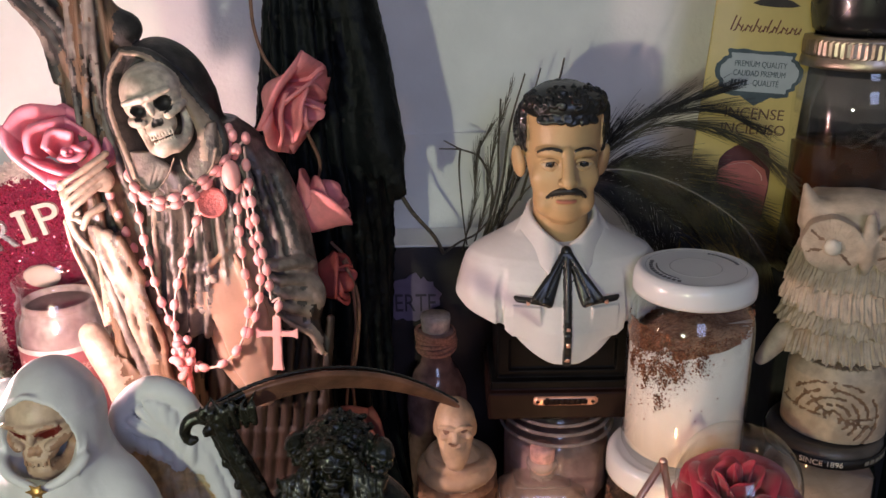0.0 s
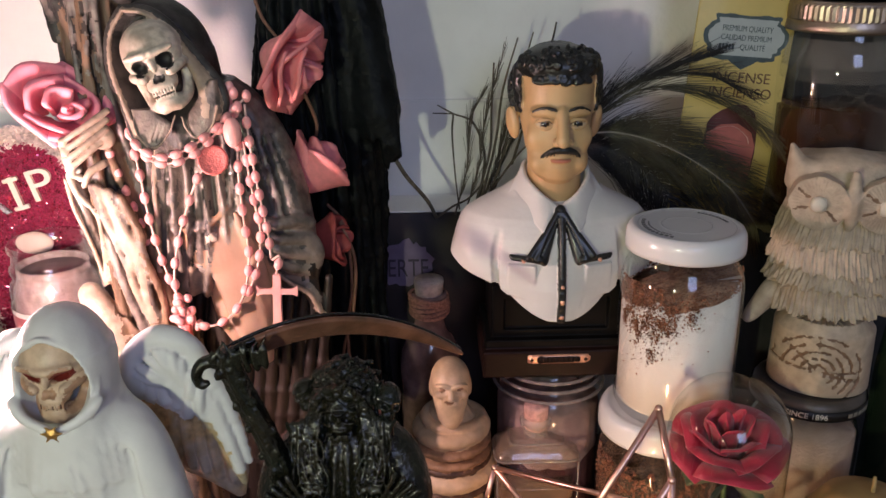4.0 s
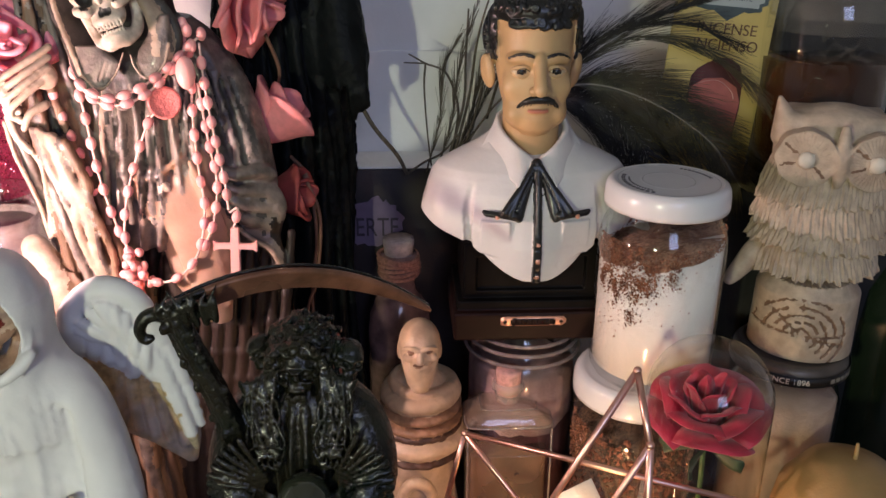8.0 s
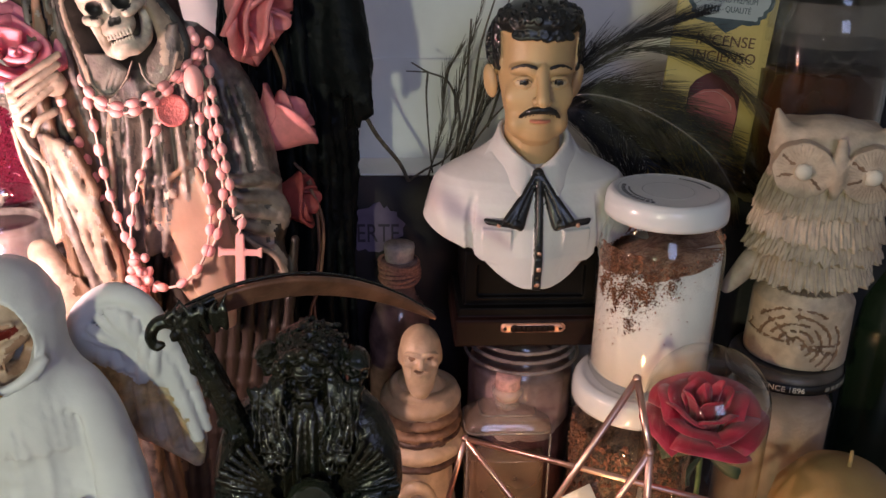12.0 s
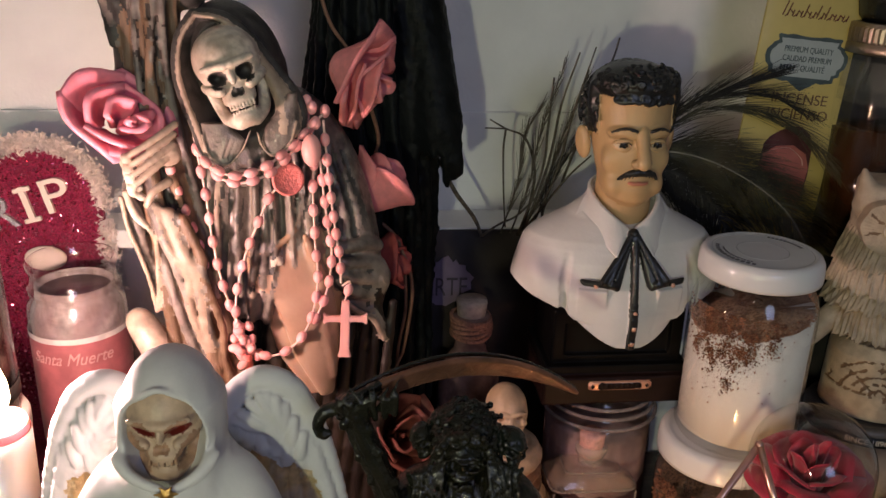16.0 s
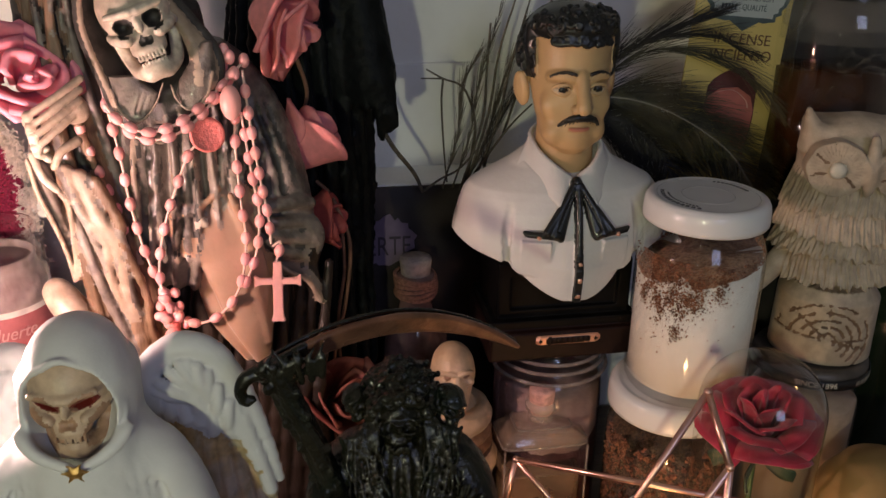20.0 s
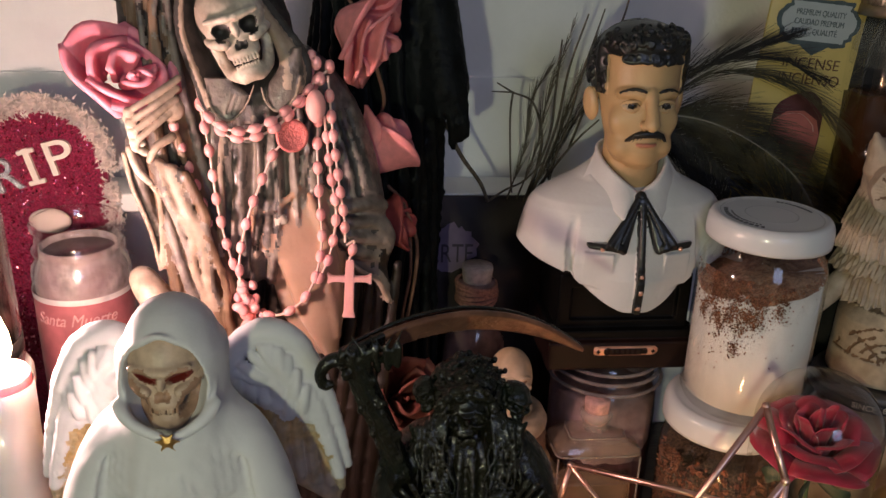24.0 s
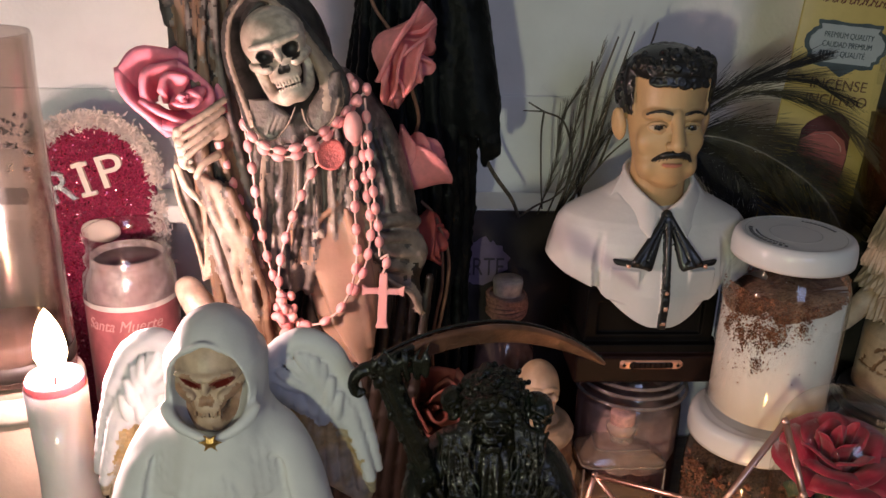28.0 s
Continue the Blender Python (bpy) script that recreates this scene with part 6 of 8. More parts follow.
def arc_bars(parent, r, z, a0, a1, n, h, material, name="mark"):
    """A line of unreadable small print along an arc of a lid."""
    bm = bmesh.new()
    for i in range(n):
        a = radians(a0 + (a1 - a0) * (i + 0.5) / n)
        w = 0.38 * abs(radians(a1 - a0)) / n * r
        block((w * 1.6, h, 0.0003), 0, bm, pose(r * math.cos(a), r * math.sin(a), z, 0, 0, math.degrees(a) + 90))
    return part(name, bm, material, parent, "faint grey print", smooth=False)


PRINT = mat("grey_print", (0.10, 0.10, 0.11), 0.5, var=0.1, bump=0)
SALT = mat("coarse_white_salt", (0.80, 0.77, 0.73), 0.75, var=0.04, scale=500, bump=0.4, bscale=1500, tint=(0.70, 0.62, 0.55), stain=0.2)
SPICE = mat("brown_spice", (0.31, 0.125, 0.066), 0.8, var=0.6, scale=900, bump=0.8, bscale=1400, tint=(0.09, 0.035, 0.02), stain=0.6)
HERB = mat("brown_herbs", (0.15, 0.095, 0.055), 0.8, var=0.6, scale=500, bump=0.9, bscale=900, tint=(0.05, 0.03, 0.02), stain=0.6)


def uneven(r, low, high, seg=64, tilt=0.0, amp=0.004, seed=1):
    """A fill with a sloping, ragged upper edge."""
    bm = bmesh.new()
    g = random.Random(seed)
    top, bot = [], []
    for i in range(seg):
        a = 2 * math.pi * i / seg
        z = high - tilt * math.cos(a) * -1 + amp * (math.sin(3 * a + seed) * 0.6 + 0.4 * math.sin(7 * a) + g.uniform(-0.3, 0.3))
        top.append(bm.verts.new((r * math.cos(a), r * math.sin(a), z)))
        bot.append(bm.verts.new((r * math.cos(a), r * math.sin(a), low)))
    mid, base = bm.verts.new((0, 0, high)), bm.verts.new((0, 0, low))
    for i in range(seg):
        k = (i + 1) % seg
        bm.faces.new([bot[i], bot[k], top[k], top[i]])
        bm.faces.new([top[i], top[k], mid])
        bm.faces.new([bot[k], bot[i], base])
    return bm


j = jar("salt_jar", (0.1695, 0.5545, 0.0985), 0.0435, 0.132, "glass jar of white salt and brown spice with white lid", neck=0.86)
part("salt", uneven(0.0413, 0.008, 0.096, tilt=0.009, amp=0.003, seed=3), SALT, j, "white salt filling most of the jar")
part("spice", uneven(0.0408, 0.085, 0.0985, tilt=0.009, amp=0.003, seed=5), mat("spiced_salt", (0.40, 0.24, 0.155), 0.8, var=0.35, scale=500, bump=0.7, bscale=1200, tint=(0.17, 0.07, 0.04), stain=0.75), j, "layer of brown ground spice")


def sprinkle(r):
    k = r.randrange(26)
    q = random.Random(k)
    a = q.gauss(math.radians(222), 0.34) + r.gauss(0, 0.06)
    z = 0.112 - abs(q.gauss(0, 0.022)) + r.gauss(0, 0.0035)
    if r.random() < 0.25:
        a, z = r.gauss(math.radians(222), 0.40), 0.112 - abs(r.gauss(0, 0.026))
    if z > 0.108:
        return None
    return Vector((0.0418 * math.cos(a), 0.0418 * math.sin(a), z)) if z > 0.028 else None


def band(r):
    a = r.uniform(0, 2 * math.pi)
    return Vector((0.0412 * math.cos(a), 0.0412 * math.sin(a), 0.098 + 0.010 * math.cos(a) * 0.7 + abs(r.gauss(0, 0.004)) - 0.002))


tagged(part("crumbs", flakes(4200, sprinkle, (0.00014, 0.00058), 3), SPICE, j, "brown spice crumbs stuck to the glass", smooth=False), kind="stuff")
tagged(part("crumbs", flakes(650, band, (0.0003, 0.0009), 4), SPICE, j, "ragged rim of brown spice", smooth=False), kind="stuff")
screw_lid(j, 0.0415, 0.1265, 0.0165, LID, label="white enamelled screw lid")
arc_bars(j, 0.0300, 0.1425, 150, 238, 12, 0.0026, PRINT)
arc_bars(j, 0.0262, 0.1425, 160, 232, 14, 0.0011, PRINT)
arc_bars(j, 0.0300, 0.1425, 5, 60, 10, 0.0022, PRINT)
LIDINK = mat("lid_grey_ink", (0.30, 0.30, 0.32), 0.5, var=0.1, bump=0)
for rad in (0.0172, 0.0335):
    part("printed_ring", lathe([(rad, 0.14245), (rad + 0.0004, 0.14250), (rad + 0.0008, 0.14245)], 64), LIDINK, j, "thin grey printed ring")

j = jar("herb_jar", (0.1625, 0.553, TABLE), 0.046, 0.152, "glass jar of brown herbs with white lid")
part("herbs", uneven(0.0438, 0.006, 0.112, tilt=0.006, amp=0.006, seed=8), HERB, j, "brown dried herbs")


def herbs(r):
    a = r.uniform(math.pi * 0.9, math.pi * 2.1)
    return Vector((0.0440 * math.cos(a), 0.0440 * math.sin(a), r.uniform(0.01, 0.122)))


tagged(part("crumbs", flakes(1400, herbs, (0.0006, 0.0022), 6), SPICE, j, "loose herb crumbs", smooth=False), kind="stuff")
screw_lid(j, 0.0468, 0.140, 0.0185, LID, label="white enamelled screw lid")
tag = thing("paper_tag", (0.1225, 0.505, 0.0), "small white paper tag propped against a jar", "paper tag")
tag.matrix_world = pose(0.128, 0.5035, -0.010, -10, -24, 8)
part("sheet", block((0.028, 0.0006, 0.085), 0, m=pose(0, 0, 0)), mat("white_paper", (0.72, 0.68, 0.62), 0.8, var=0.03), tag)

SMOKY = glass("smoky_glass", (0.92, 0.88, 0.87), 0.05)
LILAC = mat("lilac_powder", (0.36, 0.24, 0.22), 0.8, var=0.2, scale=60, tint=(0.18, 0.095, 0.085), stain=0.6, bump=0.4)
j = thing("dusty_jar", (0.0855, 0.618, TABLE), "squat dark glass jar of lilac powder carrying the bust", "jar")
o = revolve(j, "glass", [(0, 0.003), (0.036, 0.002), (0.0425, 0.0), (0.0435, 0.008), (0.0435, 0.122), (0.0425, 0.135), (0.0385, 0.144), (0.0375, 0.1455), (0.0395, 0.148), (0.0395, 0.151), (0.0370, 0.153), (0.0370, 0.156), (0.0390, 0.1585), (0.0390, 0.162), (0.0365, 0.164), (0.0365, 0.1695)], SMOKY, "smoky ribbed glass wall")
o.visible_shadow = False
part("powder", uneven(0.0418, 0.006, 0.134, tilt=-0.004, amp=0.003, seed=2), LILAC, j, "lilac powder")
# Ridges made pale and half opaque to paint the highlights on the glass.
for z in (0.1480, 0.1560, 0.1630):
    part("ridge", tube([((0.0412 + 0.004 * (0.163 - z) / 0.015) * math.cos(a), (0.0412 + 0.004 * (0.163 - z) / 0.015) * math.sin(a), z) for a in [2 * math.pi * i / 48 for i in range(49)]], 0.0015, 0.0015, 8), mat("jar_ridge_highlight", (0.30, 0.25, 0.24), 0.12, var=0.1, bump=0, alpha=0.55, coat=0.5), j, "moulded glass ridge, pale for its highlight")
part("dark_layer", uneven(0.0422, 0.006, 0.086, tilt=0.004, amp=0.004, seed=9), mat("plum_powder", (0.07, 0.022, 0.024), 0.8, var=0.3), j, "dark plum layer")

MEALTAN = mat("tan_meal", (0.50, 0.35, 0.26), 0.8, var=0.10, scale=80, bump=0.4, tint=(0.34, 0.20, 0.13), stain=0.5)
j = jar("meal_jar", (0.2865, 0.580, TABLE), 0.0420, 0.150, "glass jar of tan meal with dark lid under the owl")
part("meal", uneven(0.0395, 0.006, 0.122, amp=0.002, seed=4), MEALTAN, j, "tan meal")
screw_lid(j, 0.0425, 0.1475, 0.0140, mat("grey_tin_lid", (0.10, 0.085, 0.075), 0.4, metal=0.4), label="dull grey tin lid")
strip = lathe([(0.0432, 0.1475), (0.0436, 0.1475), (0.0436, 0.1555), (0.0432, 0.1555)], 64)
strip = part("band", strip, mat("black_print_band", (0.012, 0.011, 0.011), 0.4), j, "black printed band")
words("lettering", "SINCE 1896", 0.0062, pose(0, 0, 0.1515, 0, 0, -24), mat("pale_print", (0.60, 0.55, 0.48), 0.6), strip, 0.0002, bend=0.0438)
bm = bmesh.new()
for k in range(5):
    a = radians(-90 + 20 + k * 7)
    block((0.0036, 0.0003, 0.0034), 0, bm, pose(0.0439 * math.cos(a), 0.0439 * math.sin(a), 0.1515, 0, 0, math.degrees(a) + 90))
part("mark", bm, mat("dim_print", (0.22, 0.20, 0.17), 0.6), strip, smooth=False)

AMBER = mat("amber_liquid", (0.040, 0.013, 0.0045), 0.10, var=0.4, scale=18, bump=0.05, coat=0.3)
HAZE = mat("milky_haze", (0.46, 0.43, 0.38), 0.7, var=0.25, scale=30, bump=0.2, tint=(0.10, 0.075, 0.05), stain=0.5, alpha=0.11)
TIN = mat("tin_ring", (0.44, 0.36, 0.29), 0.36, metal=0.95, var=0.15, tint=(0.26, 0.20, 0.15), stain=0.5)
box = thing("black_box", (0.345, 0.672, TABLE), "matt black box that props up a preserving jar", "box")
part("body", block((0.17, 0.10, 0.262), 0.003, m=pose(0, 0, 0.131)), mat("matt_black_card", (0.014, 0.013, 0.013), 0.7, var=0.3), box)
j = jar("preserving_jar", (0.3165, 0.664, 0.203), 0.0500, 0.172, "tall embossed preserving jar of amber liquid with tin ring", neck=0.86)
part("liquid", uneven(0.0475, 0.006, 0.100, amp=0.0015, seed=6), AMBER, j, "dark amber liquid")
part("haze", lathe([(0.0480, 0.122), (0.0478, 0.128), (0.0474, 0.136), (0.0450, 0.146), (0.0428, 0.153)], 56), HAZE, j, "milky residue inside the glass")
part("haze", lathe([(0.0477, 0.132), (0.0472, 0.137), (0.0447, 0.1465), (0.0426, 0.1525)], 56), HAZE, j, "thicker residue under the neck")
# embossed flourish on the front of the jar, its wavy highlights painted as pale lines
for k in range(5):
    pts = []
    for i in range(26):
        u = -0.9 + 1.8 * i / 25
        zz = 0.113 + 0.004 * k - 0.008 + 0.0045 * math.sin(5 * u + k * 1.7) + (0.0016 * math.sin(13 * u + k) if k < 4 else 0) - (0.010 if k == 4 else 0) + 0.006 * u * (k == 4)
        a = -math.pi / 2 - 0.16 + u * (0.42 if k < 4 else 0.60)
        pts.append((0.0502 * math.cos(a), 0.0502 * math.sin(a), zz))
    part("emboss", tube(pts, 0.0005, 0.0005, 6), mat("jar_relief_highlight", (0.50, 0.45, 0.38), 0.1, var=0.1, bump=0, alpha=0.05, coat=0.5), j, "raised glass flourish, pale for its highlights")
bm = lathe([(0.0436, 0.158), (0.0470, 0.158), (0.0478, 0.160), (0.0472, 0.164), (0.0466, 0.166)], 72)
part("ring_lip", bm, TIN, j, "rolled lip of the tin ring")
bm = bmesh.new()
n = 130
rings = [[bm.verts.new(((0.0462 + (0.0008 if i % 2 and 0 < k < 3 else 0)) * math.cos(2 * math.pi * i / n), (0.0462 + (0.0008 if i % 2 and 0 < k < 3 else 0)) * math.sin(2 * math.pi * i / n), z)) for i in range(n)] for k, z in enumerate((0.166, 0.1675, 0.1765, 0.178))]
for a, b in zip(rings, rings[1:]):
    for i in range(n):
        bm.faces.new([a[i], a[(i + 1) % n], b[(i + 1) % n], b[i]])
part("knurling", bm, TIN, j, "knurled tin screw ring", smooth=False)
part("ring_top", lathe([(0.0462, 0.178), (0.0455, 0.1805), (0.040, 0.1810), (0.039, 0.180), (0, 0.180)], 64), TIN, j, "flat tin disc")
bowl = thing("black_bowl", (0.3165, 0.664, 0.384), "glossy black bowl resting on the preserving jar", "bowl")
part("body", lathe([(0, 0), (0.036, 0.0), (0.0405, 0.004), (0.043, 0.016), (0.0445, 0.040), (0.0455, 0.060), (0.043, 0.061), (0.040, 0.020), (0, 0.012)], 48), BLACK, bowl)
o = thing("green_bottle", (0.405, 0.640, TABLE), "dark green glass bottle standing beside the jars", "bottle")
part("glass", lathe([(0, 0), (0.044, 0), (0.047, 0.006), (0.047, 0.15), (0.044, 0.185), (0.030, 0.215), (0.018, 0.228), (0.016, 0.262), (0.019, 0.264), (0.019, 0.272), (0, 0.272)], 40), mat("dark_green_glass", (0.012, 0.020, 0.010), 0.10, var=0.4, scale=12, bump=0.03, coat=0.8), o)

# flask with a cork stopper
o = thing("square_bottle", (0.0705, 0.578, TABLE), "square clear glass bottle of pale liquid with pink cork", "bottle")
LIQ = mat("pale_oil", (0.24, 0.145, 0.090), 0.15, var=0.25, scale=30, bump=0.02, alpha=0.72)


def squarish(w, d, prof, seg=40, power=0.28):
    """A rounded square form from (scale, height) pairs."""
    bm = bmesh.new()
    rings = []
    for s, z in prof:
        ring = []
        for i in range(seg):
            a = 2 * math.pi * i / seg
            ca, sa = math.cos(a), math.sin(a)
            ring.append(bm.verts.new((math.copysign(abs(ca) ** power, ca) * w * s, math.copysign(abs(sa) ** power, sa) * d * s, z)))
        rings.append(ring)
    for a, b in zip(rings, rings[1:]):
        for i in range(seg):
            bm.faces.new([a[i], a[(i + 1) % seg], b[(i + 1) % seg], b[i]])
    bm.faces.new(rings[0][::-1])
    bm.faces.new(rings[-1])
    return bm


g = part("glass", squarish(0.0335, 0.021, [(0.96, 0), (1, 0.003), (1, 0.104), (0.97, 0.108), (0.62, 0.117), (0.36, 0.121)]), GLASS, o, "clear glass body")
g.visible_shadow = False
part("liquid", squarish(0.0300, 0.0175, [(0.96, 0.006), (1, 0.008), (1, 0.076), (0.99, 0.078)]), LIQ, o, "pale oil")
# Pale neck: the shine of the glass is put into its colour.
g = part("neck", lathe([(0.0100, 0.119), (0.0098, 0.126), (0.0125, 0.128), (0.0125, 0.133), (0.0100, 0.135)], 32), mat("glass_neck_sheen", (0.50, 0.42, 0.36), 0.10, var=0.1, bump=0, alpha=0.5, coat=0.8), o, "glass neck")
g.visible_shadow = False
# Shoulder skin coloured pale to stand for a reflection on clear glass.
part("shoulder", squarish(0.0328, 0.0203, [(0.99, 0.1035), (0.965, 0.1078), (0.62, 0.1165), (0.37, 0.1205)]), mat("shoulder_reflection_glass", (0.46, 0.34, 0.26), 0.14, var=0.35, scale=60, bump=0.3, bscale=120, alpha=0.36, coat=0.25), o, "sloping glass shoulder, pale for its reflection")
# Thin pale tubes along the edges, painted highlights of the bottle.
EDGEGLINT = mat("glass_edge_highlight", (0.42, 0.34, 0.28), 0.10, var=0.1, bump=0, alpha=0.5, coat=0.8)
for w, d, z, r in ((0.0332, 0.0207, 0.1050, 0.0009), (0.0215, 0.0135, 0.1165, 0.0007)):
    loop = [(math.copysign(abs(math.cos(a)) ** 0.28, math.cos(a)) * w, math.copysign(abs(math.sin(a)) ** 0.28, math.sin(a)) * d, z) for a in [2 * math.pi * i / 48 for i in range(49)]]
    part("shoulder_edge", tube(loop, r, r, 6), EDGEGLINT, o, "pale tube for the highlight on the rounded glass edge")
for sx in (-1, 1):
    part("corner_edge", tube([(sx * 0.0318, -0.0200, 0.104), (sx * 0.0318, -0.0200, 0.05), (sx * 0.0318, -0.0200, 0.004)], 0.0008, 0.0008, 6), EDGEGLINT, o, "pale tube for the highlight on the upright glass corner")
part("cork", lathe([(0, 0.124), (0.0085, 0.124), (0.0098, 0.143), (0.0090, 0.145), (0, 0.145)], 24), mat("pink_cork", (0.62, 0.36, 0.31), 0.7, var=0.2, scale=250, bump=0.4), o, "pinkish cork stopper")

# small bulb bottle with cork and twine
o = thing("cork_bottle", (-0.0118, 0.676, TABLE), "small round bottle of red oil with cork and twine", "bottle")
part("body", lathe([(0, 0), (0.022, 0.0), (0.026, 0.02), (0.027, 0.10), (0.0275, 0.130), (0.0255, 0.148), (0.019, 0.162), (0.0140, 0.169), (0.0135, 0.176), (0.0155, 0.182), (0.0165, 0.190), (0.0150, 0.200), (0, 0.200)], 40), mat("dark_red_glass", (0.22, 0.125, 0.11), 0.14, var=0.5, scale=45, bump=0.05, coat=0.5, tint=(0.34, 0.20, 0.17), stain=0.6), o, "cloudy red glass body")
for k in range(6):
    z = 0.183 + 0.0030 * k
    pts = [((0.0165 + 0.0006 * math.sin(3 * a + k)) * math.cos(a), (0.0165 + 0.0006 * math.sin(3 * a + k)) * math.sin(a), z + 0.0012 * math.sin(a * 1.0 + k)) for a in [2 * math.pi * i / 24 for i in range(25)]]
    part("twine", tube(pts, 0.0017, 0.0017, 6), mat("twine", (0.36, 0.16, 0.11), 0.85, var=0.3, scale=400, bump=0.5), o)
part("cork", lathe([(0, 0.196), (0.0115, 0.196), (0.0130, 0.211), (0.0125, 0.2135), (0, 0.2135)], 28), mat("grey_cork", (0.46, 0.36, 0.33), 0.75, var=0.2, scale=220, bump=0.4), o, "pale cork stopper")

# ---- roses ----
def petal(w, h, cup, flare, curl, r0, thick, nu=9, nv=8, seed=0, square=0.0):
    """One petal: a cupped sheet that flares and curls at its rim; stands up from the origin along z, at radius r0 on +x."""
    g = random.Random(seed)
    ph = g.uniform(0, 6)
    bm = bmesh.new()
    grid = []
    for jv in range(nv + 1):
        v = jv / nv
        row = []
        for iu in range(nu + 1):
            u = -1 + 2 * iu / nu
            ang = u * w * (0.35 + 0.65 * math.sin(math.pi * min(1.0, 0.15 + 0.62 * v)))
            rr = r0 * (0.35 + 0.65 * v ** 0.6) + flare * v * v + curl * max(0, v - 0.72) ** 2 * 8 + cup * u * u * v * -0.3 + 0.0011 * math.sin(4 * u + ph) * v
            zz = h * v * (1 - 0.16 * u * u) - curl * max(0, v - 0.82) * 2.0 + 0.0010 * math.sin(3 * u + ph * 2) * v
            flatten = square * v
            sa = max(-1.0, min(1.0, ang))
            zz += h * 0.16 * flatten * abs(u) ** 3
            row.append(bm.verts.new((rr * ((1 - flatten) * math.cos(ang) + flatten), rr * ((1 - flatten) * math.sin(ang) + flatten * math.tan(sa)), zz)))
        grid.append(row)
    for a, b in zip(grid, grid[1:]):
        for i in range(nu):
            bm.faces.new([a[i], a[i + 1], b[i + 1], b[i]])
    bmesh.ops.recalc_face_normals(bm, faces=bm.faces)
    bmesh.ops.solidify(bm, geom=bm.faces[:], thickness=thick)
    return bm


def rose(name, at, aim, r, label, material, layers, thick, seed, turn=0.0, parent=None, tall=1.15, flat=1.0, shift=(0, 0), square=0.0):
    """A flower of folded petals that opens towards aim. layers: (petals, share of radius, flare, curl)."""
    q = Vector(aim).normalized().to_track_quat("Z", "Y").to_matrix().to_4x4()
    m = Matrix.Translation(at) @ q @ pose(0, 0, -r * 0.55, 0, 0, turn)
    deep = len(layers)
    if parent is None:
        t = new(name)
        t.empty_display_size = 0.02
        t.matrix_world = m
        tagged(t, label, "rose", "roses")
    else:
        t = new(name)
        t.parent = parent
        t.matrix_local = m
    g = random.Random(seed)
    for k, (n, share, flare, curl) in enumerate(layers):
        off = g.uniform(0, 6)
        for i in range(n):
            bm = petal(min(1.5, 1.25 * 2.6 / n + 0.25), r * tall * (1.0 - 0.10 * k), 0.002, r * flare, r * curl, r * share, thick, seed=seed * 50 + k * 10 + i, square=square if k else 0.0)
            bm.transform(pose(r * shift[0] * (1 - k / deep), r * shift[1] * (1 - k / deep), 0) @ Matrix.Diagonal((1, flat, 1, 1)) @ pose(0, 0, 0, g.uniform(-5, 5), g.uniform(-6, 6), math.degrees(off + 2 * math.pi * i / n)))
            part("petal", bm, material, t)
    bm = tube([(0.12 * r * math.cos(a * 2.2) * (1 - a / 9), 0.12 * r * math.sin(a * 2.2) * (1 - a / 9), r * (0.2 + 0.09 * a)) for a in [0.4 * i for i in range(22)]], r * 0.10, r * 0.05, 8)
    bm.transform(pose(r * shift[0], r * shift[1], 0))
    part("bud", bm, material, t)
    return t


BUD = [(2, 0.40, 0.02, 0.0), (2, 0.62, 0.06, 0.03), (3, 0.80, 0.16, 0.06)]
BOXY = [(2, 0.20, 0.02, 0.0), (2, 0.40, 0.03, 0.05), (3, 0.62, 0.05, 0.08), (4, 0.90, 0.10, 0.12)]
STAR = [(2, 0.24, 0.04, 0.04), (3, 0.42, 0.12, 0.14), (4, 0.56, 0.26, 0.26), (4, 0.66, 0.42, 0.34)]
rose("foam_rose", (-0.2450, 0.534, 0.3395), (0.46, -0.74, 0.42), 0.0300, "bright pink foam rose with thick folded petals", ROSEPINK, BOXY, 0.0036, 1, -35, None, 1.05, 0.74, (0.32, -0.12), 0.28)
ROSEDUST = mat("dusty_pink_foam", (0.76, 0.25, 0.26), 0.65, var=0.08, scale=200, bump=0.1, bscale=900, sss=0.1)
rose("foam_rose", (-0.1070, 0.586, 0.3545), (0.84, -0.30, -0.34), 0.0262, "dusty pink foam rose hanging open beside the hood", ROSEDUST, STAR, 0.0021, 2, 50, None, 1.5, square=0.5)
rose("foam_rose", (-0.0965, 0.596, 0.2735), (0.66, 0.20, 0.62), 0.0265, "dusty pink foam rose half hidden by the robe", ROSEDUST, BUD, 0.0022, 3, 95, None, 1.5)
ROSEDARK = mat("red_foam", (0.34, 0.062, 0.054), 0.65, var=0.12, scale=200, bump=0.1, bscale=900)
rose("foam_rose", (-0.0925, 0.600, 0.217), (0.90, -0.05, 0.05), 0.0215, "red foam rose tucked below another rose", ROSEDARK, BUD, 0.0020, 4, 80, None, 1.6)
rose("foam_rose", (-0.0800, 0.560, 0.098), (0.35, -0.70, 0.60), 0.0270, "dark red foam rose low between the statues", mat("brick_red_foam", (0.17, 0.042, 0.034), 0.65, var=0.2, scale=200, bump=0.1, bscale=900), BUD, 0.0018, 5, 33, None, 1.4, square=0.3)
STEM = mat("brown_stem_wire", (0.20, 0.10, 0.065), 0.6, var=0.3)
